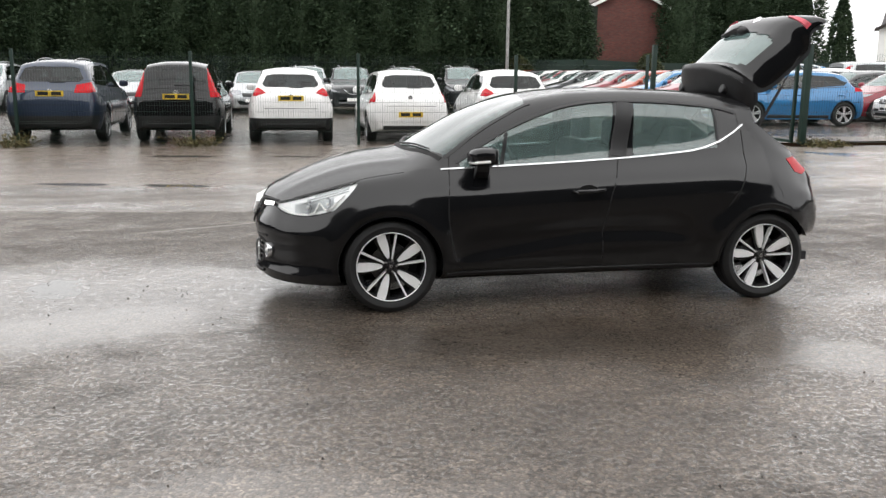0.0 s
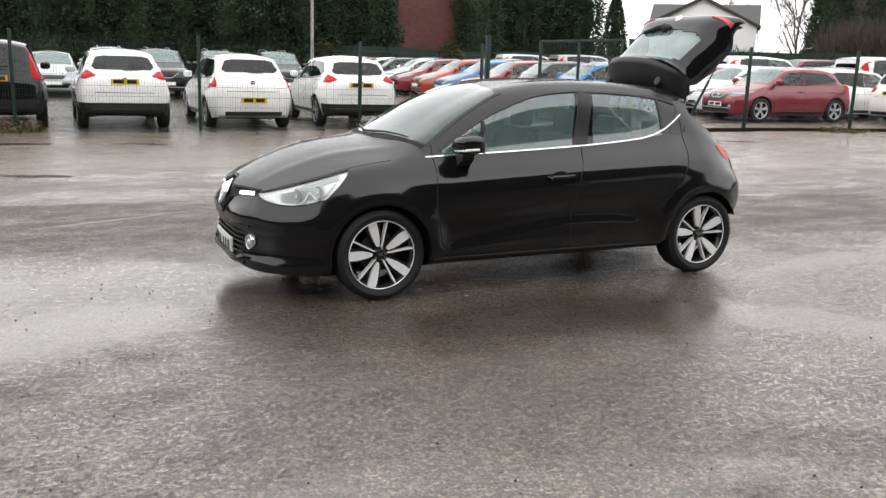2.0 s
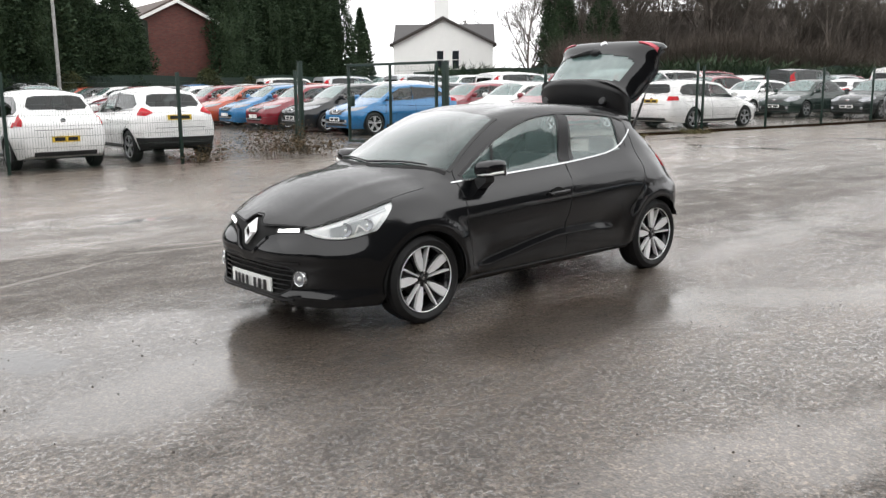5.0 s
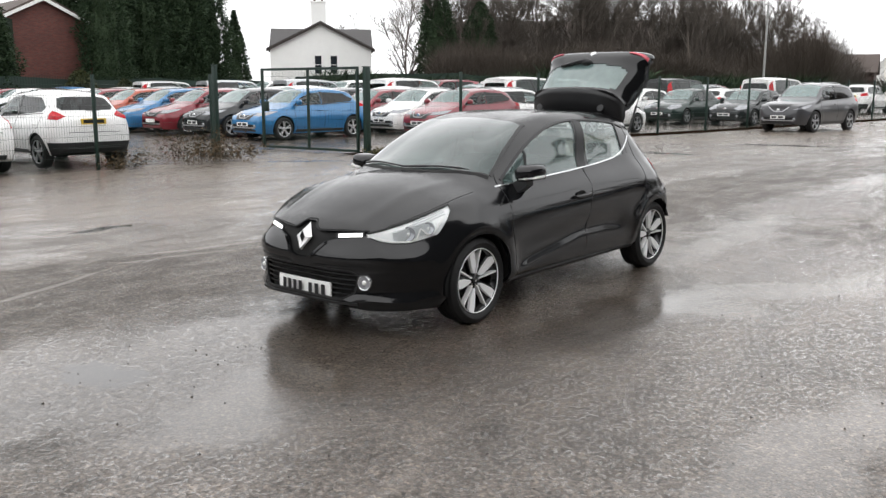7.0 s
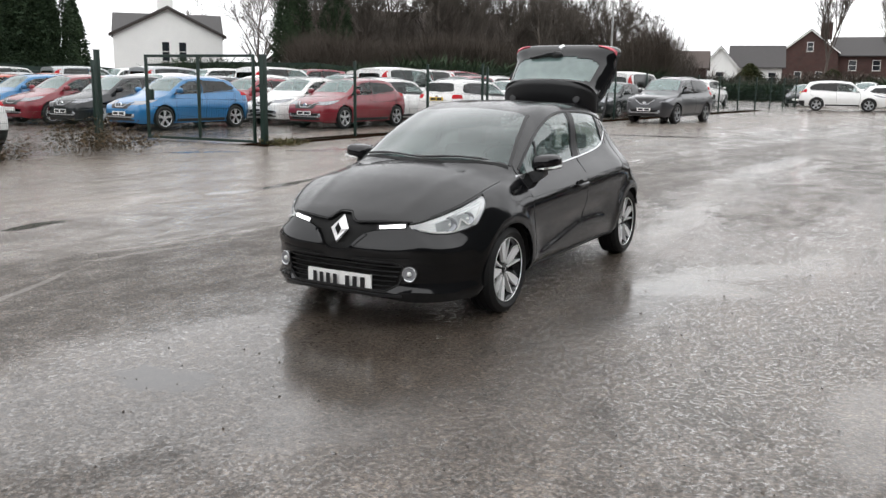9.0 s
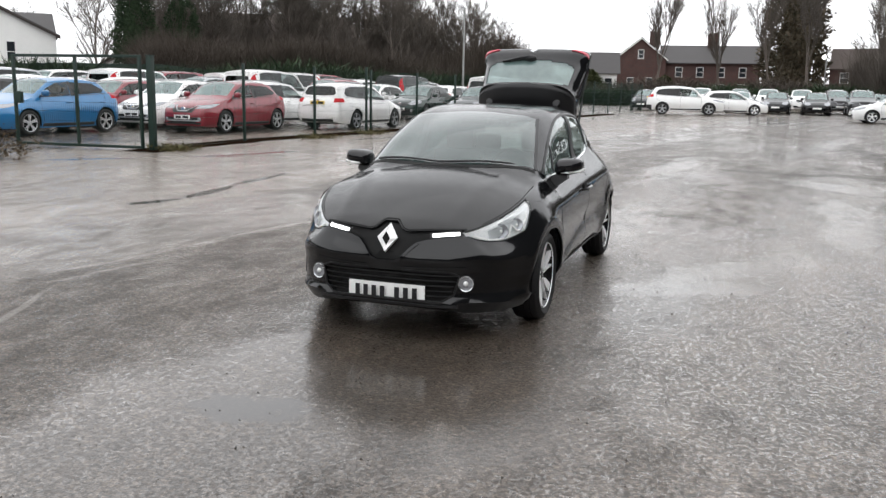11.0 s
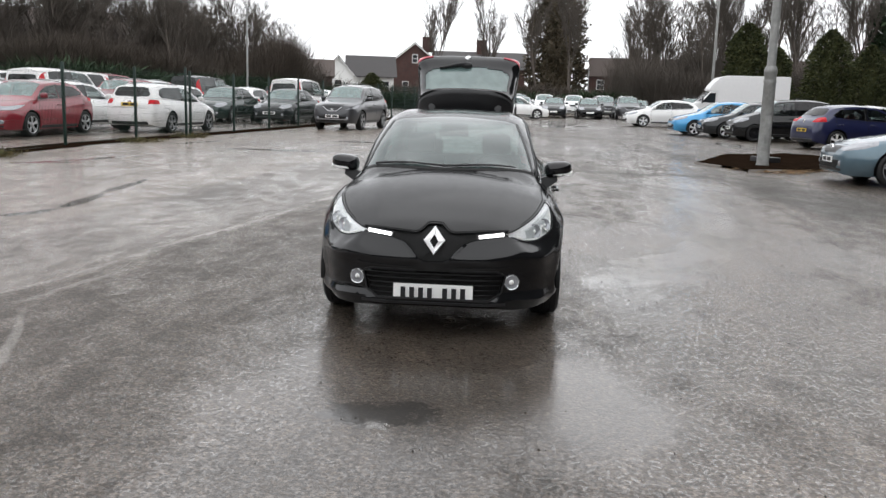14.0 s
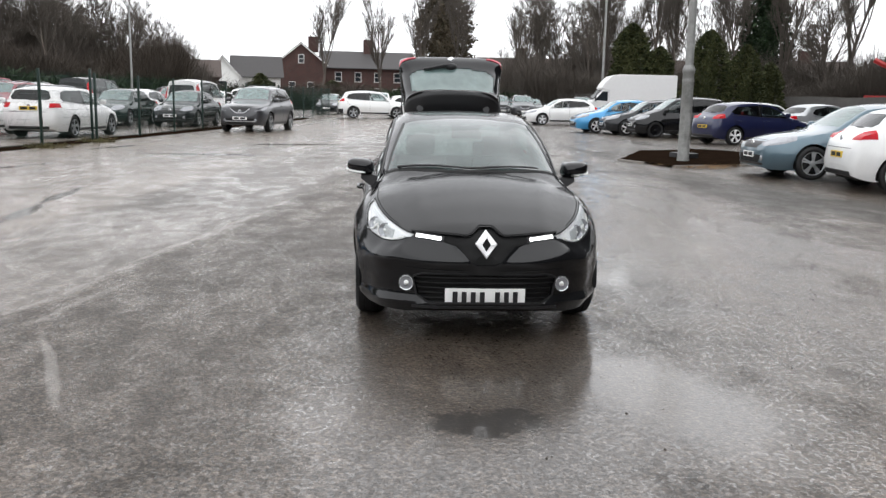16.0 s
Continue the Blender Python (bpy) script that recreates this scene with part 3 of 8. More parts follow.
def carve(bm, poly, axes, ok, tag, over=(0,)):
    """Cuts the outline of a polygon, seen along an axis, into the skin and tags the faces within it."""
    lay = bm.faces.layers.int["tag"]
    i, j = axes
    m = 0.03
    for p, q in zip(poly, poly[1:] + poly[:1]):
        d = Vector((q[0] - p[0], q[1] - p[1]))
        if d.length < 1e-6:
            continue
        no = Vector((0, 0, 0))
        no[i], no[j] = -d.y, d.x
        co = Vector((0, 0, 0))
        co[i], co[j] = p
        lo, hi = (min(p[0], q[0]), min(p[1], q[1])), (max(p[0], q[0]), max(p[1], q[1]))
        fs = []
        for f in bm.faces:
            if f[lay] in over and ok(f):
                us, vs = [v.co[i] for v in f.verts], [v.co[j] for v in f.verts]
                if max(us) >= lo[0] and min(us) <= hi[0] and max(vs) >= lo[1] and min(vs) <= hi[1]:
                    fs.append(f)
        if fs:
            geom = list({*fs, *(e for f in fs for e in f.edges), *(v for f in fs for v in f.verts)})
            bmesh.ops.bisect_plane(bm, geom=geom, dist=1e-5, plane_co=co, plane_no=no.normalized())
    for f in bm.faces:
        if f[lay] in over and ok(f):
            c = f.calc_center_median()
            if inside(poly, c[i], c[j]):
                f[lay] = tag


def take(bm, tag, inward=0.0, shift=0.0):
    """The faces of one tag as a bmesh of their own, with their rim turned inward."""
    lay = bm.faces.layers.int["tag"]
    out = bmesh.new()
    vm = {}
    bm.normal_update()
    for f in bm.faces:
        if f[lay] == tag:
            for v in f.verts:
                if v not in vm:
                    vm[v] = out.verts.new(v.co - v.normal * shift)
            out.faces.new([vm[v] for v in f.verts])
    if inward:
        out.normal_update()
        rim = [e for e in out.edges if e.is_boundary]
        r = bmesh.ops.extrude_edge_only(out, edges=rim)
        back = {v: n for v, n in ((v, None) for v in r["geom"] if isinstance(v, bmesh.types.BMVert))}
        for v in back:
            old = next((e.other_vert(v) for e in v.link_edges if e.other_vert(v) not in back), None)
            if old:
                v.co = v.co - old.normal * inward
    return out


class Skin:
    """Drops points onto a car's skin."""
    def __init__(self, bm):
        from mathutils.bvhtree import BVHTree
        self.tree = BVHTree.FromBMesh(bm)

    def side(self, x, z, s=-1):
        return self._cast(Vector((x, 3 * s, z)), Vector((0, -s, 0)))

    def front(self, y, z):
        return self._cast(Vector((-5, y, z)), Vector((1, 0, 0)))

    def rear(self, y, z):
        return self._cast(Vector((9, y, z)), Vector((-1, 0, 0)))

    def above(self, x, y):
        return self._cast(Vector((x, y, 5)), Vector((0, 0, -1)))

    def _cast(self, o, d):
        p, n, _, _ = self.tree.ray_cast(o, d)
        if p is None:
            p, n, _, _ = self.tree.find_nearest(o + d * 4)
        return p, n


def strip(hits, width, lift, bm=None, across=None):
    """A raised band along points on a skin."""
    bm = bm or bmesh.new()
    rows = []
    k = len(hits)
    for i, (p, n) in enumerate(hits):
        d = (hits[min(k - 1, i + 1)][0] - hits[max(0, i - 1)][0]).normalized()
        s = n.cross(d).normalized() * width / 2
        rows.append([bm.verts.new(q) for q in (p - s - n * 0.004, p - s * 0.85 + n * lift, p + s * 0.85 + n * lift, p + s - n * 0.004)])
    for a, b in zip(rows, rows[1:]):
        for j in range(3):
            bm.faces.new((a[j], b[j], b[j + 1], a[j + 1]))
    bm.faces.new(rows[0])
    bm.faces.new(rows[-1][::-1])
    return bm


def along(pts, n):
    """n+1 points spread evenly over a polyline."""
    seg = [math.dist(a, b) for a, b in zip(pts, pts[1:])]
    tot, out = sum(seg), []
    for i in range(n + 1):
        d = tot * i / n
        for (a, b), s in zip(zip(pts, pts[1:]), seg):
            if d <= s + 1e-9:
                out.append(tuple(u + (w - u) * d / s for u, w in zip(a, b)))
                break
            d -= s
    return out


def disc_poly(x, z, r, n=26):
    return [(x + r * math.cos(2 * math.pi * k / n), z + r * math.sin(2 * math.pi * k / n)) for k in range(n)]


def tyre_mesh(r, w, rim):
    bm = bmesh.new()
    h = w / 2
    lathe(bm, [(rim, -h * 0.80), (rim + 0.02, -h * 0.96), ((r + rim) / 2, -h * 1.02), (r - 0.025, -h * 0.94), (r - 0.006, -h * 0.80), (r - 0.001, -h * 0.45), (r - 0.007, -h * 0.42), (r - 0.007, -h * 0.38), (r, -h * 0.35),
               (r, -h * 0.03), (r - 0.007, 0), (r, h * 0.03), (r, h * 0.35), (r - 0.007, h * 0.4), (r - 0.001, h * 0.45), (r - 0.006, h * 0.8), (r - 0.025, h * 0.94), ((r + rim) / 2, h), (rim, h * 0.8)], 44)
    return finish(bm, "tyre", M["rubber"])


def plate(parent, width, height, mat, put):
    """A number plate whose characters are plain bars. put(u, v, w): across, up, out."""
    bm = bmesh.new()
    prism(bm, [(-width / 2, -height / 2), (width / 2, -height / 2), (width / 2, height / 2), (-width / 2, height / 2)], -0.004, 0.008, put)
    p = part("number_plate", bm, mat, parent, smooth=False)
    cw = width * 0.095
    for k in range(7):
        bm = bmesh.new()
        u = (-3.35 + k + (0.70 if k > 3 else 0)) * cw * 1.18
        h = height * 0.33
        prism(bm, [(u - cw * 0.32, -h), (u + cw * 0.32, -h), (u + cw * 0.32, h), (u - cw * 0.32, h)], 0.0075, 0.0095, put)
        part("plate_bar", bm, M["ink"], p, smooth=False)
    return p

# ---- the black hatchback with its tailgate open ----
def hero_lines():
    """The lines along the hatchback's body: for x, the section's points (y, z) from the sill to the roof's middle."""
    top = curve((-0.848, 0.56), (-0.842, 0.61), (-0.82, 0.665), (-0.79, 0.706), (-0.74, 0.742), (-0.669, 0.778), (-0.489, 0.860), (-0.27, 0.934), (-0.03, 0.980), (0.12, 0.998), (0.17, 1.012), (0.25, 1.060), (0.38, 1.135), (0.585, 1.243), (0.792, 1.322), (0.97, 1.368), (1.15, 1.398), (1.4, 1.420),
                (1.65, 1.427), (1.9, 1.423), (2.275, 1.408), (2.5, 1.382), (2.65, 1.352), (2.8, 1.295), (2.9, 1.17), (3.0, 1.02), (3.1, 0.89), (3.16, 0.79), (3.2, 0.68), (3.222, 0.52))
    bot = curve((-0.848, 0.30), (-0.838, 0.235), (-0.81, 0.200), (-0.74, 0.180), (-0.5, 0.172), (0.36, 0.195), (2.2, 0.212), (2.6, 0.235), (2.80, 0.29), (2.90, 0.41), (3.02, 0.405), (3.18, 0.40), (3.222, 0.42))
    wide = curve((-0.848, 0.14), (-0.842, 0.27), (-0.828, 0.36), (-0.795, 0.455), (-0.745, 0.545), (-0.68, 0.625), (-0.6, 0.690), (-0.5, 0.743), (-0.4, 0.787), (-0.25, 0.827), (-0.05, 0.850), (0.15, 0.858), (0.5, 0.856), (1.3, 0.852), (2.1, 0.856), (2.5, 0.864), (2.75, 0.850), (2.92, 0.795), (3.03, 0.715), (3.12, 0.60), (3.18, 0.47), (3.21, 0.33), (3.222, 0.17))
    e_y = curve((-0.848, 0.05), (-0.835, 0.13), (-0.80, 0.24), (-0.76, 0.34), (-0.705, 0.469), (-0.6, 0.560), (-0.45, 0.645), (-0.3, 0.692), (-0.186, 0.712), (0.05, 0.710), (0.34, 0.702), (1.0, 0.706), (1.57, 0.700), (2.1, 0.680), (2.45, 0.664), (2.7, 0.655), (2.85, 0.63), (3.0, 0.57), (3.12, 0.47), (3.2, 0.30), (3.222, 0.12))
    e_z = curve((-0.848, 0.55), (-0.835, 0.60), (-0.80, 0.646), (-0.705, 0.680), (-0.6, 0.714), (-0.45, 0.763), (-0.3, 0.809), (-0.186, 0.842), (0.05, 0.880), (0.34, 0.908), (0.7, 0.926), (1.0, 0.940), (1.57, 0.972), (1.9, 0.998), (2.12, 1.022), (2.35, 1.045), (2.55, 1.035), (2.72, 0.995), (2.85, 0.955), (2.97, 0.900), (3.1, 0.80), (3.18, 0.68), (3.222, 0.50))
    d_y = curve((-0.848, 0.06), (-0.835, 0.145), (-0.80, 0.255), (-0.76, 0.355), (-0.712, 0.480), (-0.68, 0.530), (-0.6, 0.612), (-0.538, 0.652), (-0.45, 0.708), (-0.39, 0.742), (-0.3, 0.782), (-0.186, 0.812), (0.0, 0.836), (0.37, 0.838), (1.2, 0.836), (1.9, 0.840), (2.35, 0.846), (2.6, 0.835), (2.78, 0.785), (2.945, 0.70), (3.034, 0.655), (3.12, 0.55), (3.18, 0.42), (3.21, 0.30), (3.222, 0.15))
    d_z = curve((-0.848, 0.53), (-0.835, 0.575), (-0.80, 0.628), (-0.735, 0.656), (-0.705, 0.648), (-0.68, 0.630), (-0.6, 0.612), (-0.538, 0.610), (-0.45, 0.629), (-0.39, 0.648), (-0.3, 0.684), (-0.186, 0.715), (0.0, 0.735), (0.37, 0.748), (1.0, 0.782), (1.9, 0.828), (2.3, 0.830), (2.55, 0.800), (2.75, 0.790), (2.95, 0.775), (3.05, 0.70), (3.15, 0.62), (3.222, 0.47))
    f_y = curve((0.30, 0.690), (0.40, 0.680), (0.6, 0.655), (0.8, 0.628), (1.0, 0.603), (1.3, 0.578), (1.6, 0.568), (2.0, 0.563), (2.28, 0.553), (2.45, 0.548), (2.62, 0.55), (2.75, 0.56), (2.87, 0.56), (2.97, 0.53), (3.1, 0.43), (3.2, 0.27), (3.222, 0.10))
    f_z = curve((0.30, 0.915), (0.40, 0.930), (0.47, 0.968), (0.62, 1.066), (0.81, 1.172), (1.0, 1.250), (1.2, 1.312), (1.4, 1.340), (1.55, 1.348), (1.7, 1.346), (2.0, 1.333), (2.28, 1.305), (2.45, 1.265), (2.59, 1.205), (2.73, 1.110), (2.87, 1.015), (2.97, 0.925), (3.1, 0.825), (3.18, 0.70), (3.222, 0.51))
    g_y = curve((0.30, 0.650), (0.36, 0.640), (0.6, 0.585), (0.8, 0.540), (0.95, 0.508), (1.1, 0.505), (1.6, 0.505), (2.28, 0.485), (2.6, 0.465), (2.8, 0.49), (2.9, 0.50), (3.0, 0.46), (3.1, 0.38), (3.222, 0.08))
    g_z = curve((0.30, 0.945), (0.36, 0.975), (0.6, 1.140), (0.8, 1.250), (0.95, 1.318), (1.1, 1.352), (1.3, 1.380), (1.6, 1.392), (1.9, 1.388), (2.28, 1.368), (2.5, 1.338), (2.62, 1.310), (2.8, 1.225), (2.9, 1.10), (3.0, 0.96), (3.1, 0.85), (3.18, 0.74), (3.222, 0.515))
    ck = curve((-0.85, 0.30), (0.45, 0.300), (0.77, 0.345), (1.1, 0.405), (1.39, 0.442), (1.7, 0.442), (1.95, 0.415), (2.2, 0.37), (3.22, 0.36))
    soft = lambda a, b, x: (lambda t: t * t * (3 - 2 * t))(min(1.0, max(0.0, (x - a) / (b - a))))

    def at(x):
        T, B0, W = top(x), bot(x), wide(x)
        ey, ez, dy, dz = e_y(x), e_z(x), d_y(x), d_z(x)
        door = soft(0.25, 0.60, x) * (1 - soft(1.85, 2.2, x))
        body = soft(-0.35, 0.2, x) * (1 - soft(2.3, 2.7, x))
        span = dz - B0
        bz, c3, c2, c1 = (B0 + span * q for q in (0.10, 0.30, 0.52, 0.78))
        mixed = lambda a, b, w: a + (b - a) * w
        bz = mixed(bz, B0 + 0.055, body)
        c3 = mixed(c3, max(ck(x), bz + 0.04), body)
        c2 = mixed(c2, c3 + 0.060, body)
        c1 = mixed(c1, 0.615, body)
        y3, y2 = W * mixed(0.985, 0.985, door), W * mixed(1.0, 0.968, door)
        y1 = mixed(max(W * 0.985, dy + (W - dy) * 0.75), W * 0.998, body)
        chin = 1 - soft(-0.45, -0.1, x)
        pts = [(W * mixed(0.86, 0.95, chin), B0), (W * mixed(mixed(0.95, 0.99, chin), 0.935, door), bz), (y3, c3), (y2, c2), (y1, c1), (dy, dz), (ey, ez)]
        # bonnet crown, giving way to the screen and roof
        hy = (ey * 0.975, ey * 0.80, ey * 0.44)
        hz = [ez + max(0.0, T - ez) * (1 - (y / ey) ** 2.1) for y in hy]
        hood = list(zip(hy, hz))
        gy, gz = g_y(x), min(g_z(x), T - 0.002)
        roof = [(f_y(x), min(f_z(x), T - 0.004)), (gy, gz), (gy * 0.52, gz + (T - gz) * 0.74)]
        k = soft(0.06, 0.34, x)
        pts += [(mixed(a[0], b[0], k), mixed(a[1], b[1], k)) for a, b in zip(hood, roof)]
        return pts + [(0.0, T)]
    return at


def loft_lines(at, xs, steps):
    """A skin through sections whose points join up as lines along x; the zone of a face tells between which lines it lies."""
    bm = bmesh.new()
    tag, zone = bm.faces.layers.int.new("tag"), bm.faces.layers.int.new("zone")
    rings, zones = [], []
    for x in xs:
        p = at(x)
        n = len(p)
        full = p + [(-p[-2][0], p[-2][1])]
        tan = []
        for i in range(n):
            if i == 0:
                tan.append((p[1][0] - p[0][0], p[1][1] - p[0][1]))
                continue
            a, b, c = full[i - 1], full[i], full[i + 1]
            l0, l1 = math.dist(a, b) + 1e-6, math.dist(b, c) + 1e-6
            u = ((b[0] - a[0]) / l0 * l1 + (c[0] - b[0]) / l1 * l0) / (l0 + l1), ((b[1] - a[1]) / l0 * l1 + (c[1] - b[1]) / l1 * l0) / (l0 + l1)
            tan.append(u)
        half = [p[0]]
        zl = []
        for i in range(n - 1):
            ln = math.dist(p[i], p[i + 1])
            t0 = tan[i] if i else (tan[0][0] / (ln + 1e-6), tan[0][1] / (ln + 1e-6))
            for j in range(1, steps[i] + 1):
                t = j / steps[i]
                h = (2 * t ** 3 - 3 * t * t + 1, (t ** 3 - 2 * t * t + t) * ln, 3 * t * t - 2 * t ** 3, (t ** 3 - t * t) * ln)
                half.append(tuple(h[0] * p[i][k] + h[1] * t0[k] + h[2] * p[i + 1][k] + h[3] * tan[i + 1][k] for k in (0, 1)))
                zl.append(i)
        rings.append([bm.verts.new((x, -y, z)) for y, z in half] + [bm.verts.new((x, y, z)) for y, z in half[-2::-1]])
        zones = zl + zl[::-1]
    for a, b in zip(rings, rings[1:]):
        for k in range(len(a) - 1):
            bm.faces.new((a[k], a[k + 1], b[k + 1], b[k]))[zone] = zones[k]
        bm.faces.new((a[-1], a[0], b[0], b[-1]))[zone] = -1
    for f in (bm.faces.new(rings[0]), bm.faces.new(rings[-1][::-1])):
        f[zone] = 3
    bmesh.ops.recalc_face_normals(bm, faces=bm.faces)
    return bm, tag, zone


def build_hatchback():
    car = thing("hatchback_car", "gloss black five-door hatchback with its tailgate raised, wet with rain", "car")
    x0, x1, e = -0.848, 3.222, 0.36
    xs = [x0 + e * (i / 26) ** 2 for i in range(26)] + [x0 + e + (x1 - x0 - 2 * e) * i / 84 for i in range(85)] + [x1 - e * (i / 20) ** 2 for i in range(19, -1, -1)]
    bm, lay, zone = loft_lines(hero_lines(), xs, (2, 4, 4, 5, 5, 7, 8, 4, 8, 8))
    # bumper swellings, wheel-arch flares, bonnet creases and the haunch over the rear wheel
    for v in bm.verts:
        x, y, z = v.co
        s = -1 if y < 0 else 1
        if -0.8 < x < 0.15 and z > 0.66 and abs(y) < 0.60:
            v.co.z += 0.007 * math.exp(-((abs(y) - 0.36 - 0.14 * (x + 0.8)) / 0.05) ** 2) * min(1, (x + 0.8) / 0.25)
        if x < -0.35 and abs(y) < 0.82 and z < 0.66:
            swell = 0.022 * math.exp(-((z - 0.52) / 0.055) ** 2) + 0.024 * math.exp(-((z - 0.245) / 0.026) ** 2) - 0.006 * math.exp(-((z - 0.44) / 0.03) ** 2)
            swell *= min(1, (-0.35 - x) / 0.25)
            side = min(1, abs(y) / 0.75) ** 2
            v.co.x -= swell * (1 - 0.6 * side)
            v.co.y += s * swell * 0.7 * side
        if abs(y) > 0.55:
            for hx in (0.0, 2.589):
                r = math.hypot(x - hx, z - 0.30)
                v.co.y += s * 0.018 * math.exp(-((r - 0.375) / 0.05) ** 2)
    skin = Skin(bm)
    mid = lambda f: f.calc_center_median()
    left, right = (lambda f: mid(f).y < -0.2), (lambda f: mid(f).y > 0.2)
    GONE, WIND, BONNET, HATCH, UPPER, LOWER, HL, TL = 1, 2, 3, 4, 6, 7, 8, 9
    arch_f, arch_r = disc_poly(0, 0.297, 0.335, 36), disc_poly(2.589, 0.297, 0.335, 36)
    glass_f = [(0.462, 0.80), (0.462, 1.5), (1.548, 1.5), (1.528, 1.30), (1.452, 0.80)]
    glass_r = [(1.640, 0.80), (1.660, 1.10), (1.690, 1.5), (2.262, 1.5), (2.278, 1.10), (2.272, 0.80)]
    glass_q = [(2.292, 0.80), (2.282, 1.5), (2.455, 1.5), (2.455, 1.185), (2.37, 1.105)]
    door_f = [(0.402, 1.00), (0.388, 0.90), (0.366, 0.72), (0.366, 0.60), (0.41, 0.35), (0.46, 0.262), (1.415, 0.268), (1.402, 0.50), (1.45, 0.75), (1.537, 0.965), (1.612, 1.37), (1.30, 1.352), (1.06, 1.295), (0.87, 1.222), (0.68, 1.125), (0.50, 1.010), (0.44, 0.975)]
    door_r = [(1.424, 0.268), (1.411, 0.50), (1.459, 0.75), (1.546, 0.965), (1.622, 1.37), (1.95, 1.355), (2.30, 1.318), (2.44, 1.275), (2.475, 1.16), (2.468, 1.06), (2.445, 0.93), (2.371, 0.771), (2.29, 0.66), (2.23, 0.54), (2.19, 0.268)]
    tail = [(2.805, 0.955), (2.88, 0.965), (3.00, 0.93), (3.00, 0.868), (2.93, 0.848), (2.86, 0.866)]
    for k, ok in enumerate((left, right)):
        for poly in (arch_f, arch_r):
            carve(bm, poly, (0, 2), lambda f: ok(f) and abs(mid(f).y) > 0.4, GONE)
        carve(bm, [(-0.715, 0.5), (-0.36, 0.5), (-0.375, 0.642), (-0.335, 0.680), (-0.272, 0.745), (-0.222, 0.800), (-0.190, 0.846), (-0.2, 1.0), (-0.715, 1.0)], (0, 2), lambda f: ok(f) and f[zone] == 5, HL + 20 * k)
        carve(bm, tail, (0, 2), lambda f: ok(f) and abs(mid(f).y) > 0.45 and f[zone] in (4, 5, 6), TL + 20 * k)
        for poly, tg in ((glass_f, 12), (glass_r, 13), (glass_q, 14)):
            carve(bm, poly, (0, 2), lambda f: ok(f) and f[zone] == 6, tg + 20 * k)
        carve(bm, door_f, (0, 2), lambda f: ok(f) and 0 <= f[zone] < 8, 10 + 20 * k)
        carve(bm, door_r, (0, 2), lambda f: ok(f) and 0 <= f[zone] < 8, 11 + 20 * k)
    front = lambda f: mid(f).x < -0.45
    band = [(-0.462, 0.664), (-0.466, 0.688), (-0.30, 0.684), (-0.12, 0.676), (-0.085, 0.690), (-0.05, 0.724), (-0.035, 0.730), (0.035, 0.730), (0.05, 0.724), (0.085, 0.690), (0.12, 0.676), (0.30, 0.684), (0.466, 0.688), (0.462, 0.664), (0.27, 0.634), (0.19, 0.612), (0.14, 0.57), (0.095, 0.515), (0.06, 0.497), (-0.06, 0.497), (-0.095, 0.515), (-0.14, 0.57), (-0.19, 0.612), (-0.27, 0.634)]
    carve(bm, band, (1, 2), front, UPPER)
    carve(bm, [(-0.40, 0.435), (0.40, 0.435), (0.455, 0.415), (0.43, 0.30), (0.36, 0.258), (-0.36, 0.258), (-0.43, 0.30), (-0.455, 0.415)], (1, 2), front, LOWER)
    rear_edge = [(0.128 + 0.20 * (y / 0.66) ** 2, y) for y in np.linspace(-0.72, 0.72, 15)]
    nose = [(-0.79 + 0.42 * y * y, y) for y in np.linspace(0.50, 0.09, 8)] + [(-0.800, 0.05), (-0.800, -0.05)] + [(-0.79 + 0.42 * y * y, y) for y in np.linspace(-0.09, -0.50, 8)]
    carve(bm, [(float(a), float(b)) for a, b in nose + [(-0.62, -0.9), (0.3, -0.9)] + rear_edge + [(0.3, 0.9), (-0.62, 0.9)]], (0, 1), lambda f: f[zone] >= 7 and mid(f).x < 0.5, BONNET)
    base = [(0.172 + 0.215 * (y / 0.66) ** 2, y) for y in np.linspace(-0.72, 0.72, 15)]
    head = [(0.985 - 0.05 * (y / 0.5) ** 2, y) for y in np.linspace(0.72, -0.72, 15)]
    carve(bm, [(float(a), float(b)) for a, b in base + head], (0, 1), lambda f: f[zone] >= 8 and 0.1 < mid(f).x < 1.1, WIND)
    carve(bm, [(2.60, -0.60), (3.3, -0.60), (3.3, 0.60), (2.60, 0.60)], (0, 1), lambda f: f[zone] >= 7 and mid(f).x > 2.4, HATCH)
    carve(bm, [(-0.46, 1.2), (-0.52, 0.90), (-0.46, 0.70), (0.46, 0.70), (0.52, 0.90), (0.46, 1.2)], (1, 2), lambda f: mid(f).x > 2.95, HATCH)
    carve(bm, [(0.99, -0.49), (2.62, -0.49), (2.62, 0.49), (0.99, 0.49)], (0, 1), lambda f: f[zone] >= 8 and mid(f).z > 1.2, 60)
    black = PAINT_SIDE
    part("body_shell", take(bm, 0, 0.02), black, car)
    part("roof_panel", take(bm, 60, 0.01), PAINT_WET, car)
    part("bonnet", take(bm, BONNET, 0.02), PAINT_WET, car, "black bonnet beaded with rain")
    part("windscreen", take(bm, WIND, 0.006), M["screen"], car)
    part("upper_grille", take(bm, UPPER, 0.004, 0.024), M["gap"], car, "black recessed grille band")
    low = part("lower_grille", take(bm, LOWER, 0, 0.034), M["gap"], car, "black lower air intake")
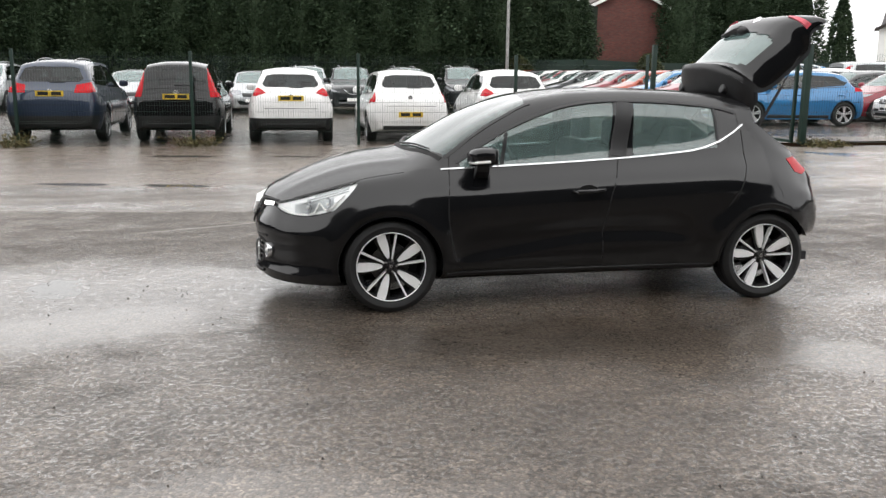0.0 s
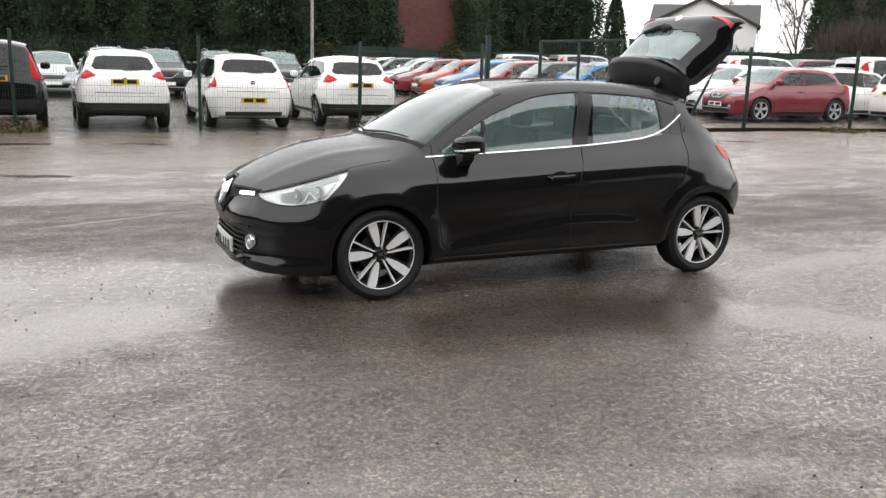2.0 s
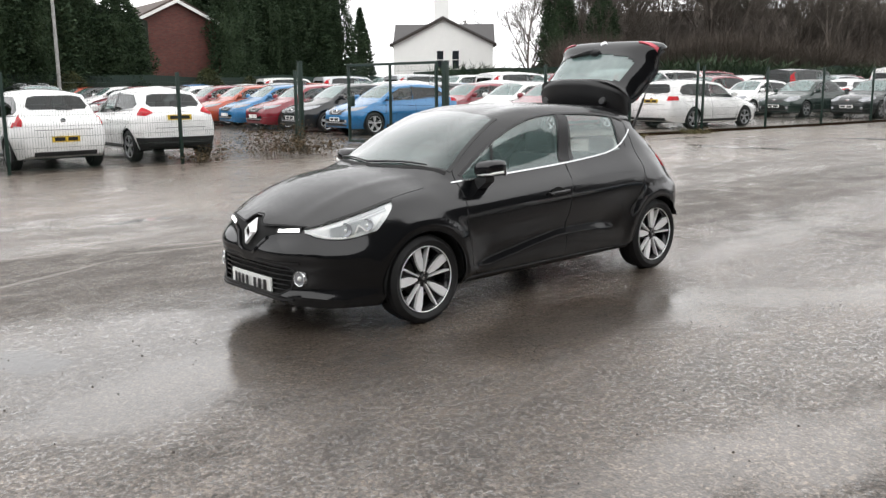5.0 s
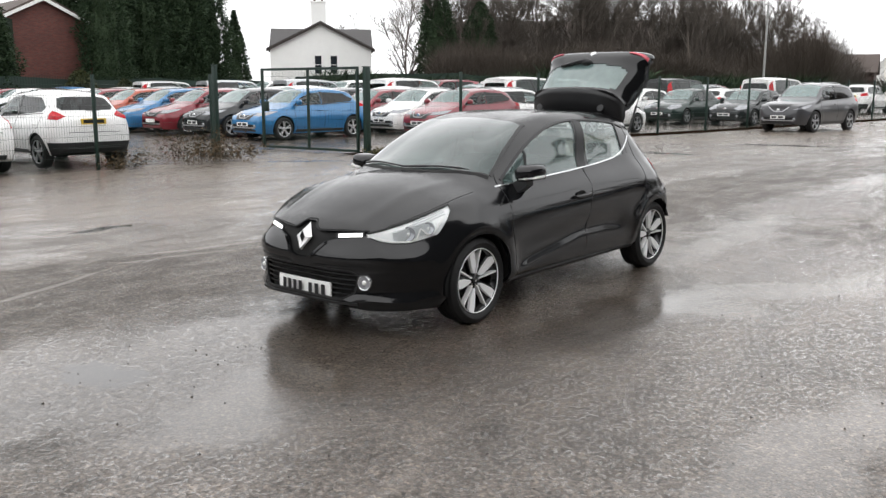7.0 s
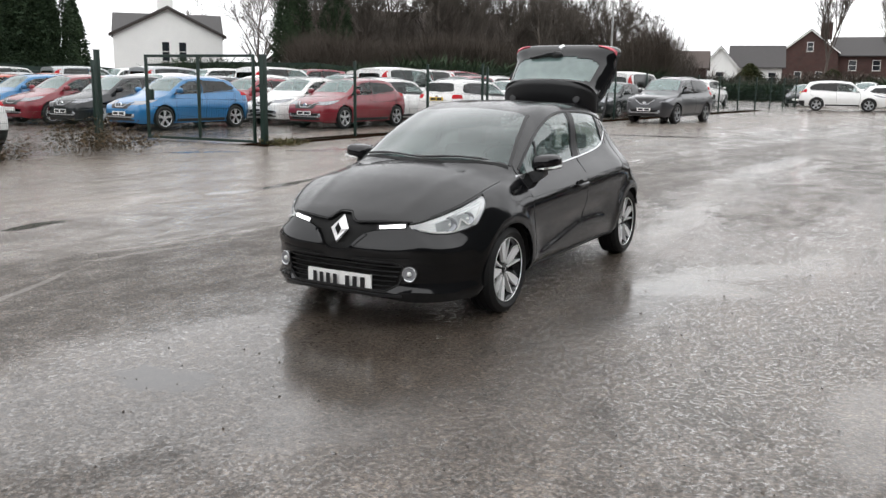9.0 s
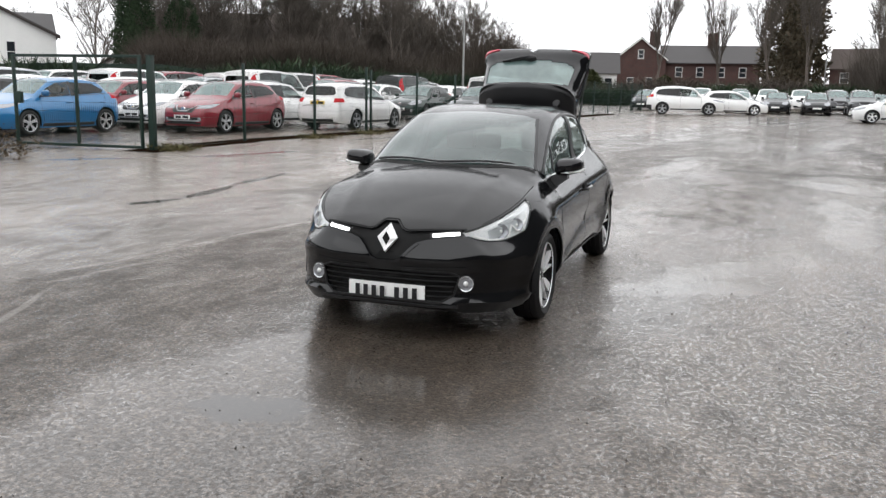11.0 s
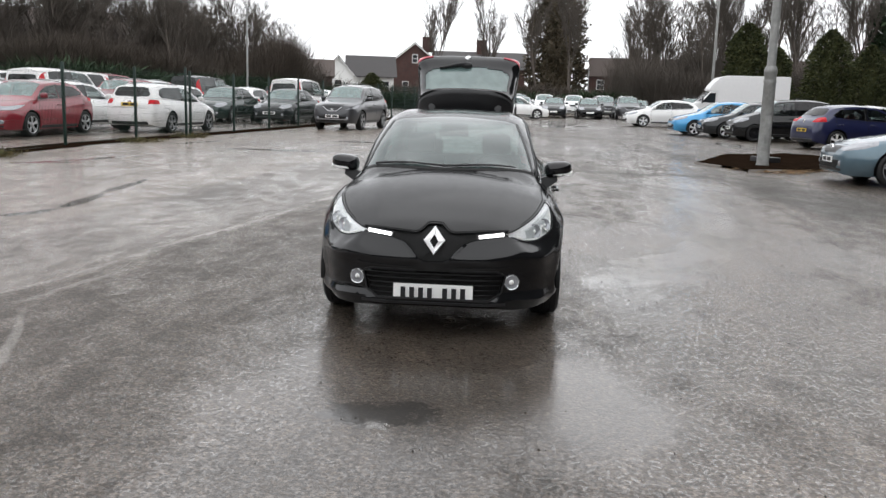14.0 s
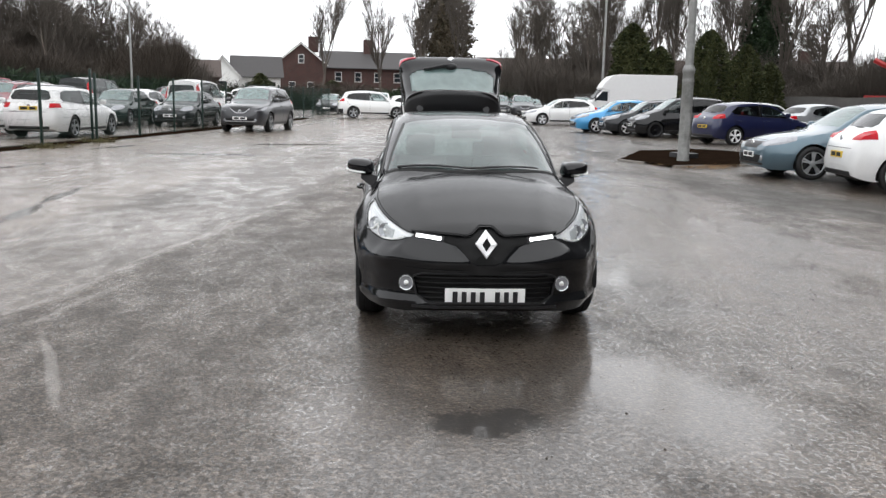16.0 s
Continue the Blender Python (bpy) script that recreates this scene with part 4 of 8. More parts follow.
    for i in range(5):
        z = 0.285 + i * 0.032
        w = 0.395 + (z - 0.258) * 0.33
        hits = [skin.front(y, z) for y in np.linspace(-w, w, 22)]
        part("grille_slat", strip([(p + Vector((0.014, 0, 0)), n) for p, n in hits], 0.012, 0.008), M["gloss_black"], low)
    frame_hits = [skin.front(y, z) for y, z in along([(-0.40, 0.438), (0.40, 0.438), (0.46, 0.416), (0.434, 0.298), (0.362, 0.254), (-0.362, 0.254), (-0.434, 0.298), (-0.46, 0.416), (-0.40, 0.438)], 90)]
    part("intake_surround", strip(frame_hits, 0.012, 0.004), M["trim"], car)
    part("bumper_crease", strip([skin.front(y, 0.452 + 0.06 * y * y) for y in np.linspace(-0.50, 0.50, 26)], 0.016, 0.007), black, car)
    part("front_lip", strip([skin.front(y, 0.228) for y in np.linspace(-0.46, 0.46, 26)], 0.020, 0.012), M["trim"], car)
    vee = [skin.front(y, z) for y, z in along([(-0.20, 0.610), (-0.15, 0.566), (-0.10, 0.508), (-0.06, 0.489), (0.06, 0.489), (0.10, 0.508), (0.15, 0.566), (0.20, 0.610)], 40)]
    part("grille_surround", strip(vee, 0.020, 0.008), black, car)
    on_line = lambda x, i, s: Vector((x, s * LINES(x)[i][0], LINES(x)[i][1]))
    LINES = hero_lines()

    def off(x, i, s, out=0.0):
        """A point of a body line with the skin's normal there."""
        p, n, _, _ = skin.tree.find_nearest(on_line(x, i, s))
        return p + n * out, n
    for k, s in enumerate((-1, 1)):
        o = 20 * k
        for tg, nm in ((10, "front_door"), (11, "rear_door")):
            d = part(nm, take(bm, tg + o, 0.02), black, car)
            part("door_glass", take(bm, tg + 2 + o, 0.005, 0.004), M["side_glass"], d)
            if tg == 10:
                hx, hz = 1.292, 0.772
                p0, n0 = skin.side(hx, hz, s)
                hb = bmesh.new()
                lathe(hb, [(0.0, 0.001), (0.05, 0.0015), (0.060, 0.003)], 20, "y", (0, 0, 0))
                for v in hb.verts:
                    v.co = Vector((hx + v.co.x * 1.2, p0.y + s * (v.co.y + 0.002), hz + v.co.z * 0.72))
                part("handle_cup", hb, M["gap"], d)
                hb = bmesh.new()
                tube(hb, [(hx - 0.105, p0.y + s * 0.006, hz), (hx - 0.08, p0.y + s * 0.034, hz + 0.002), (hx + 0.02, p0.y + s * 0.040, hz + 0.006), (hx + 0.09, p0.y + s * 0.034, hz + 0.008), (hx + 0.115, p0.y + s * 0.006, hz + 0.009)], [0.011, 0.014, 0.015, 0.014, 0.011], 10)
                part("door_handle", hb, black, d)
        part("quarter_glass", take(bm, 14 + o, 0.005, 0.003), M["gloss_black"], car, "black quarter panel with hidden handle")
        for poly, w in (([(0.402, 0.995), (0.388, 0.90), (0.366, 0.72), (0.366, 0.60), (0.41, 0.35), (0.46, 0.262), (1.42, 0.268), (1.407, 0.50), (1.455, 0.75), (1.541, 0.965)], 0.008),
                        ([(1.541, 0.985), (1.600, 1.33)], 0.010), ([(2.470, 1.15), (2.468, 1.06), (2.445, 0.93), (2.371, 0.771), (2.29, 0.66)], 0.008)):
            part("door_gap", strip([skin.side(x, z, s) for x, z in along(poly, 44)], w, 0.0015), M["gap"], car)
        chrome = [off(float(x), 6, s) for x in np.linspace(0.337, 2.06, 30)] + [skin.side(x, z, s) for x, z in along([(2.10, 1.022), (2.20, 1.045), (2.30, 1.082), (2.40, 1.135), (2.488, 1.190)], 14)]
        part("chrome_strip", strip(chrome, 0.0115, 0.006), M["chrome"], car, "bright chrome window strip")
        part("window_frame", strip([off(float(x), 7, s) for x in np.linspace(0.44, 2.44, 70)], 0.026, 0.004), M["trim"], car)
        part("screen_frame", strip([off(float(x), 8, s) for x in np.linspace(0.37, 0.97, 26)], 0.030, 0.003), M["trim"], car)
        pillar = [skin.side(x, z, s) for x, z in along([(1.545, 0.985), (1.617, 1.338)], 12)]
        part("door_pillar", strip(pillar, 0.125, 0.0045), M["trim"], car)
        part("quarter_pillar", strip([skin.side(x, z, s) for x, z in along([(0.742, 0.935), (0.782, 1.140)], 10)], 0.024, 0.004), M["trim"], car)
        part("quarter_pillar", strip([skin.side(x, z, s) for x, z in along([(2.282, 1.06), (2.274, 1.295)], 10)], 0.020, 0.004), M["trim"], car)
        part("fender_gap", strip([off(float(x), 7, s) for x in np.linspace(-0.60, 0.10, 34)], 0.007, 0.001), M["gap"], car)
        # lamps
        hl = part("headlamp", take(bm, HL + o, 0.004), M["lens"], car, "clear headlamp with bright reflectors")
        part("lamp_housing", take(bm, HL + o, 0.0, 0.016), M["reflector"], hl)
        across = lambda x, q: (lambda a, b: skin.tree.find_nearest(a.lerp(b, q))[:2])(on_line(x, 5, s), on_line(x, 6, s))
        for lx, q, r in ((-0.515, 0.42, 0.044), (-0.395, 0.38, 0.040)):
            p, n = across(lx, q)
            lb = bmesh.new()
            lathe(lb, [(0.004, 0.0), (0.012, -0.003), (r * 0.6, -0.002), (r * 0.9, 0.003), (r, 0.006), (r * 1.08, 0.004)], 22, "z")
            mt = Matrix.Translation(p - n * 0.012) @ (n * 0.6 + Vector((-0.5, 0, 0.15))).to_track_quat("Z", "Y").to_matrix().to_4x4()
            lb.transform(mt)
            part("reflector_bowl", lb, M["lamp_clear"], hl)
            lb = bmesh.new()
            bmesh.ops.create_uvsphere(lb, u_segments=12, v_segments=8, radius=r * 0.25)
            lb.transform(mt)
            part("bulb", lb, M["plate_white"], hl)
        chamber = [across(float(x), 0.40) for x in np.linspace(-0.60, -0.355, 20)]
        part("lamp_chamber", strip([(p - n * 0.013, n) for p, n in chamber], 0.066, 0.002), M["lamp_grey"], hl)
        guide = [across(x, q) for x, q in along([(-0.685, 0.35), (-0.63, 0.14), (-0.55, 0.08), (-0.48, 0.10), (-0.455, 0.34), (-0.44, 0.50), (-0.425, 0.34), (-0.41, 0.14), (-0.38, 0.12), (-0.335, 0.30), (-0.285, 0.55)], 60)]
        part("light_guide", strip([(p - n * 0.004, n) for p, n in guide], 0.011, 0.004), M["plate_white"], hl)
        for q in (0.68, 0.79, 0.90):
            part("lamp_rib", strip([(p - n * 0.012, n) for p, n in (across(float(x), q) for x in np.linspace(-0.56 + (q - 0.68) * 0.4, -0.255, 14))], 0.006, 0.004), M["lamp_grey"], hl)
        edge = [off(float(x), 5, s) for x in np.linspace(-0.71, -0.375, 26)]
        part("lamp_gap", strip(edge, 0.008, 0.001), M["gap"], hl)
        edge = [off(float(x), 6, s) for x in np.linspace(-0.71, -0.192, 30)]
        part("lamp_gap", strip(edge, 0.008, 0.001), M["gap"], hl)
        part("tail_lamp", take(bm, TL + o, 0.004, -0.003), M["red_lens"], car, "red tail lamp")
        lit = [skin.front(s * y, z) for y, z in along([(0.280, 0.653), (0.437, 0.667)], 10)]
        dl = part("daytime_lamp", strip(lit, 0.026, 0.005), M["drl"], car, "lit white daytime running lamp")
        part("lamp_bezel", strip([skin.front(s * y, z) for y, z in along([(0.266, 0.652), (0.448, 0.669)], 10)], 0.042, 0.004), M["trim"], dl)
        p, n = skin.front(s * 0.498, 0.369)
        ax = Matrix.Translation(p) @ (n * 0.6 + Vector((-0.7, 0, 0))).to_track_quat("Z", "Y").to_matrix().to_4x4()
        fb = bmesh.new()
        lathe(fb, [(0.048, -0.012), (0.050, 0.010), (0.047, 0.015), (0.0425, 0.012), (0.041, -0.01)], 28, "z")
        fb.transform(ax)
        fog = part("fog_lamp", fb, M["chrome"], car, "round fog lamp with a chrome ring")
        fb = bmesh.new()
        lathe(fb, [(0.0, 0.006), (0.02, 0.007), (0.034, 0.010), (0.043, 0.0125)], 24, "z")
        fb.transform(ax)
        part("reflector_bowl", fb, M["lamp_clear"], fog)
        fb = bmesh.new()
        bmesh.ops.create_uvsphere(fb, u_segments=16, v_segments=10, radius=0.017)
        fb.transform(ax @ Matrix.Translation((0, 0, 0.004)))
        part("bulb", fb, M["plate_white"], fog)
        # mirror
        mb = bmesh.new()
        bmesh.ops.create_uvsphere(mb, u_segments=28, v_segments=18, radius=1)
        for v in mb.verts:
            x, y, z = v.co
            f = lambda t, q: math.copysign(abs(t) ** q, t)
            x, y, z = f(x, 0.75), f(y, 0.66), f(z, 0.7)
            if x > 0.35:
                x = 0.35 + (x - 0.35) * 0.15
            w = 0.5 - 0.5 * y * s
            v.co = Vector((0.605 + x * (0.125 - 0.02 * (1 - w)), s * 0.838 + y * 0.105, 1.000 + z * (0.068 - 0.012 * (1 - w)) + 0.012 * y * s))
        mir = part("door_mirror", mb, M["gloss_black"], car, "gloss black door mirror")
        mb = bmesh.new()
        prism(mb, [(-0.055, -0.06), (0.045, -0.06), (0.05, 0.05), (-0.04, 0.05)], 0, 1, lambda u, v, w: Vector((0.60 + u * (1 - 0.15 * w) - 0.01 * w, s * (0.705 + 0.13 * w), 0.875 + v * (1 - 0.45 * w) + 0.065 * w)))
        part("mirror_stalk", mb, M["trim"], mir)
        mb = bmesh.new()
        tube(mb, [(0.505, s * 0.80, 0.960), (0.495, s * 0.86, 0.962), (0.52, s * 0.925, 0.972), (0.61, s * 0.945, 0.980)], 0.009, 8)
        part("indicator_lens", mb, M["plate_white"], mir)
        mb = bmesh.new()
        prism(mb, [(-0.085, -0.05), (0.08, -0.052), (0.088, 0.048), (-0.075, 0.052)], 0.0, 0.004, lambda u, v, w: Vector((0.662 + w, s * 0.838 + u, 1.0 + v)))
        part("mirror_glass", mb, M["chrome"], mir)
        part("sill_trim", strip([skin.side(float(x), 0.236 + 0.004 * float(x), s) for x in np.linspace(0.36, 2.22, 30)], 0.05, 0.006), M["trim"], car)
        for hx in (0.0, 2.589):
            ab = bmesh.new()
            lathe(ab, [(0.340, s * 0.835), (0.342, s * 0.55), (0.0, s * 0.545)], 32, "y", (hx, 0, 0.297), radians(24 if hx else -8), radians(188))
            part("wheel_arch_lining", ab, M["gap"], car)
            rim = [skin.side(hx + 0.338 * math.cos(a), 0.297 + 0.338 * math.sin(a), s) for a in np.linspace(radians(22 if hx else -12), radians(190), 40)]
            part("arch_lip", strip(rim, 0.012, 0.005), black, car)
    # bonnet edges, cowl, wipers
    gap = [skin.front(y, z) for y, z in along([(-0.47, 0.692), (-0.30, 0.690), (-0.12, 0.682), (-0.09, 0.695), (-0.052, 0.732), (-0.036, 0.738), (0.036, 0.738), (0.052, 0.732), (0.09, 0.695), (0.12, 0.682), (0.30, 0.690), (0.47, 0.692)], 60)]
    part("bonnet_gap", strip(gap, 0.011, 0.002), M["gap"], car)
    part("cowl", strip([skin.above(0.152 + 0.205 * (float(y) / 0.66) ** 2, float(y)) for y in np.linspace(-0.64, 0.64, 24)], 0.040, 0.003), M["gap"], car)
    for y0, y1 in ((0.55, -0.03), (0.04, -0.50)):
        wb = bmesh.new()
        hits = [skin.above(0.176 + 0.215 * (y / 0.66) ** 2 + 0.020 * math.sin(math.pi * i / 11), y) for i, y in enumerate(np.linspace(y0, y1, 12))]
        tube(wb, [p + n * 0.012 for p, n in hits], [0.009] * 5 + [0.007] * 6 + [0.004], 6)
        part("wiper", wb, M["trim"], car)
    # diamond emblem, plain shape
    eb = bmesh.new()
    fx = skin.front(0, 0.60)[0].x
    out, hole = [(0, 0.716), (-0.070, 0.630), (0, 0.540), (0.070, 0.630)], [(0, 0.672), (-0.027, 0.629), (0, 0.584), (0.027, 0.629)]
    rows = []
    for y, z in out:
        rows.append([Vector((skin.front(y, z)[0].x + 0.004, y, z)), Vector((skin.front(y, z)[0].x - 0.012, y * 0.86, 0.628 + (z - 0.628) * 0.88))])
    for q, (y, z) in zip(rows, hole):
        q += [Vector((fx - 0.012 + 0.10 * (z - 0.60), y, z)), Vector((fx + 0.006 + 0.10 * (z - 0.60), y, z))]
    vs = [[eb.verts.new(p) for p in q] for q in rows]
    for k in range(4):
        for j in range(3):
            eb.faces.new((vs[k][j], vs[(k + 1) % 4][j], vs[(k + 1) % 4][j + 1], vs[k][j + 1]))
    bmesh.ops.recalc_face_normals(eb, faces=eb.faces)
    badge = part("emblem", eb, M["alloy"], car, "plain chrome diamond", smooth=False)
    eb = bmesh.new()
    prism(eb, [(y * 1.08, 0.629 + (z - 0.629) * 1.06) for y, z in hole], 0.0, 0.006, lambda u, v, w: Vector((fx - 0.006 + 0.10 * (v - 0.60) + w, u, v)))
    part("emblem_core", eb, M["gap"], badge, smooth=False)
    plate(car, 0.51, 0.111, M["plate_white"], lambda u, v, w: Vector((min(skin.front(0, 0.29)[0].x, -0.858) - w + 0.02 * (u / 0.26) ** 2, -u, 0.291 + v)))
    # cabin
    cb = bmesh.new()
    box(cb, 0.30, 0.80, -0.60, 0.60, 0.66, 0.915, 0.05)
    part("dashboard", cb, M["lining"], car)
    cb = bmesh.new()
    box(cb, -0.2, 3.0, -0.70, 0.70, 0.24, 0.30)
    part("cabin_floor", cb, M["lining"], car)
    cb = bmesh.new()
    box(cb, 1.15, 2.55, -0.44, 0.44, 1.322, 1.330, 0.003)
    part("headlining", cb, M["headliner"], car)
    cb = bmesh.new()
    lathe(cb, [(0.178, -0.015), (0.190, 0.0), (0.178, 0.015), (0.166, 0.0), (0.178, -0.015)], 30, "x")
    box(cb, -0.01, 0.03, -0.17, 0.17, -0.05, 0.03, 0.01)
    cb.transform(Matrix.Translation((0.88, -0.34, 0.93)) @ Matrix.Rotation(radians(-25), 4, "Y"))
    part("steering_wheel", cb, M["trim"], car)
    for sy in (-0.34, 0.34):
        seat(car, 1.28, sy)
    cb = bmesh.new()
    box(cb, 2.05, 2.48, -0.60, 0.60, 0.38, 0.60, 0.05)
    box(cb, 2.36, 2.52, -0.58, 0.58, 0.55, 0.98, 0.05)
    rear = part("rear_bench", cb, M["lining"], car)
    for sy in (-0.32, 0.32):
        cb = bmesh.new()
        box(cb, 2.42, 2.51, sy - 0.12, sy + 0.12, 0.97, 1.12, 0.04)
        part("headrest", cb, M["lining"], rear)
    cb = bmesh.new()
    box(cb, 0.83, 0.855, -0.12, 0.12, 1.215, 1.275, 0.012)
    part("rear_view_mirror", cb, M["trim"], car)
    cb = bmesh.new()
    box(cb, 0.92, 0.96, -0.11, 0.11, 1.255, 1.315, 0.006)
    part("sensor_cover", cb, M["gap"], car)
    cb = bmesh.new()
    box(cb, 2.62, 2.98, -0.48, 0.48, 0.50, 0.56)
    for s in (-1, 1):
        box(cb, 2.55, 2.80, s * 0.50 - 0.02, s * 0.50 + 0.02, 0.50, 1.00)
    part("boot_lining", cb, M["lining"], car)
    cb = bmesh.new()
    box(cb, -0.66, 2.95, -0.55, 0.55, 0.178, 0.225, 0.03)
    box(cb, 2.2, 2.95, -0.42, 0.42, 0.20, 0.36, 0.06)
    part("underbody", cb, M["gap"], car)
    raised_tailgate(car)
    for hx in (0.0, 2.589):
        for s in (-1, 1):
            alloy_wheel(car, hx, s)
    bm.free()
    return car


def raised_tailgate(car):
    """The swung-up tailgate: spoiler wall near the roof, then the rear window and the lower panel with its lamps."""
    px = curve((0.0, 2.53), (0.10, 2.450), (0.20, 2.410), (0.30, 2.402), (0.35, 2.425), (0.385, 2.475), (0.42, 2.510), (0.60, 2.640), (0.80, 2.775), (0.92, 2.865), (1.0, 2.935), (1.12, 3.03), (1.22, 3.10))
    pz = curve((0.0, 1.325), (0.10, 1.405), (0.20, 1.500), (0.30, 1.578), (0.35, 1.612), (0.385, 1.606), (0.42, 1.622), (0.60, 1.728), (0.80, 1.845), (0.92, 1.925), (1.0, 1.952), (1.12, 1.955), (1.22, 1.935))
    half = curve((0.0, 0.50), (0.20, 0.530), (0.35, 0.530), (0.42, 0.535), (0.60, 0.555), (0.80, 0.575), (0.92, 0.590), (1.05, 0.590), (1.15, 0.57), (1.22, 0.52))
    back = curve((0.0, 0.10), (0.20, 0.27), (0.35, 0.27), (0.42, 0.27), (0.80, 0.25), (0.92, 0.14), (1.05, 0.10), (1.22, 0.06))

    def at(s, u, deep=0.0):
        """s along the gate from its hinge, u across it (-1 to 1), deep under its skin."""
        a = 0.01
        tx, tz = px(min(s + a, 1.22)) - px(max(s - a, 0)), pz(min(s + a, 1.22)) - pz(max(s - a, 0))
        ln = math.hypot(tx, tz)
        nx, nz = -tz / ln, tx / ln
        c = back(s) * (0.18 * u * u + 0.82 * abs(u) ** (3.2 if s < 0.36 else 6))
        return Vector((px(s) + 0.72 * c - nx * deep, half(s) * (1 - 0.10 * abs(u) ** 8) * u, pz(s) - 0.55 * c - nz * deep))
    S = sorted({*np.linspace(0, 0.42, 22).round(4), *np.linspace(0.42, 1.22, 33).round(4)})
    U = [math.copysign(abs(q) ** 0.75, q) for q in np.linspace(-1, 1, 41)]

    def pane(s, u):
        """Whether the rear window takes this place."""
        lo, hi = 0.432 - 0.05 * u * u, 0.79 - 0.05 * u * u
        v = (s - (lo + hi) / 2) / ((hi - lo) / 2)
        return (abs(u) / 0.78) ** 5 + abs(v) ** 5 < 1

    def sheet(want, deep, edge):
        b = bmesh.new()
        vs = {}
        for i in range(len(S) - 1):
            for j in range(len(U) - 1):
                if want((S[i] + S[i + 1]) / 2, (U[j] + U[j + 1]) / 2):
                    q = []
                    for a, c in ((i, j), (i, j + 1), (i + 1, j + 1), (i + 1, j)):
                        if (a, c) not in vs:
                            vs[a, c] = b.verts.new(at(S[a], U[c], deep))
                        q.append(vs[a, c])
                    b.faces.new(q)
        bmesh.ops.recalc_face_normals(b, faces=b.faces)
        if sum(f.normal.x - f.normal.z for f in b.faces) > 0:
            bmesh.ops.reverse_faces(b, faces=b.faces)
        if edge:
            b.normal_update()
            r = bmesh.ops.extrude_edge_only(b, edges=[k for k in b.edges if k.is_boundary])
            for v in r["geom"]:
                if isinstance(v, bmesh.types.BMVert):
                    v.co += Vector((0.75, 0, -0.6)) * edge
        return b
    gate = part("tailgate", sheet(lambda s, u: s > 0.36 and not pane(s, u), 0.0, 0.03), PAINT_SIDE, car, "raised black tailgate with a wet rear window")
    part("rear_window", sheet(pane, 0.006, 0.004), M["rear_glass"], gate)
    part("roof_spoiler", sheet(lambda s, u: s < 0.37, 0.0, 0.035), M["spoiler"], gate, "dark curved roof spoiler")
    part("inner_trim", sheet(lambda s, u: not pane(s, u), 0.055, 0.0), M["lining"], gate)
    for s in (-1, 1):
        tb = bmesh.new()
        lathe(tb, [(0.0, 0.020), (0.030, 0.018), (0.036, 0.012), (0.038, -0.02)], 18, "z")
        tb.transform(Matrix.Translation(at(0.16, s * 0.62)) @ Vector((-1, 0, 0.25)).to_track_quat("Z", "Y").to_matrix().to_4x4())
        part("rubber_stop", tb, M["trim"], gate, "grey round rubber stop")
        tb = bmesh.new()
        rows = []
        for q in np.linspace(0.62, 0.985, 9):
            w = 0.008 + 0.020 * ((q - 0.62) / 0.365)
            n = Vector((-0.6, 0, 0.8))
            mid_s = 0.965 - 0.07 * (q - 0.62)
            rows.append([tb.verts.new(at(mid_s + d, s * float(q)) + n * h) for d, h in ((-w, -0.004), (-w * 0.8, 0.010), (w * 0.8, 0.010), (w, -0.004))])
        for a, b in zip(rows, rows[1:]):
            for j in range(3):
                tb.faces.new((a[j], b[j], b[j + 1], a[j + 1]))
        tb.faces.new(rows[0])
        tb.faces.new(rows[-1][::-1])
        bmesh.ops.recalc_face_normals(tb, faces=tb.faces)
        part("tail_lamp", tb, M["pink_lens"], gate, "slim pale red lamp cluster")
        st = bmesh.new()
        lo, hi = Vector((2.66, s * 0.50, 1.16)), at(0.78, s * 0.95, 0.06)
        tube(st, [lo, lo.lerp(hi, 0.55)], 0.011, 8)
        tube(st, [lo.lerp(hi, 0.5), hi], 0.005, 8)
        part("gas_strut", st, M["trim"], gate)
    tb = bmesh.new()
    lathe(tb, [(0.0, 0.012), (0.030, 0.012), (0.042, 0.0)], 4, "z")
    tb.transform(Matrix.Translation(at(0.935, 0)) @ Vector((-0.6, 0, 0.8)).to_track_quat("Z", "Y").to_matrix().to_4x4())
    part("tailgate_emblem", tb, M["chrome"], gate, "plain chrome shape", smooth=False)
    tb = bmesh.new()
    out = Vector((-0.6, 0, 0.8))
    bmesh.ops.create_uvsphere(tb, u_segments=16, v_segments=10, radius=1)
    hub = at(0.80, 0.02) + out * 0.012
    for v in tb.verts:
        v.co = hub + Vector((v.co.x * 0.035, v.co.y * 0.060, v.co.z * 0.035))
    tube(tb, [hub + out * 0.018, at(0.79, 0.16) + out * 0.030, at(0.755, 0.46) + out * 0.016], [0.024, 0.018, 0.009], 6)
    tube(tb, [at(0.80, 0.06) + out * 0.012, at(0.765, 0.50) + out * 0.012], 0.012, 6)
    part("rear_wiper", tb, M["trim"], gate)


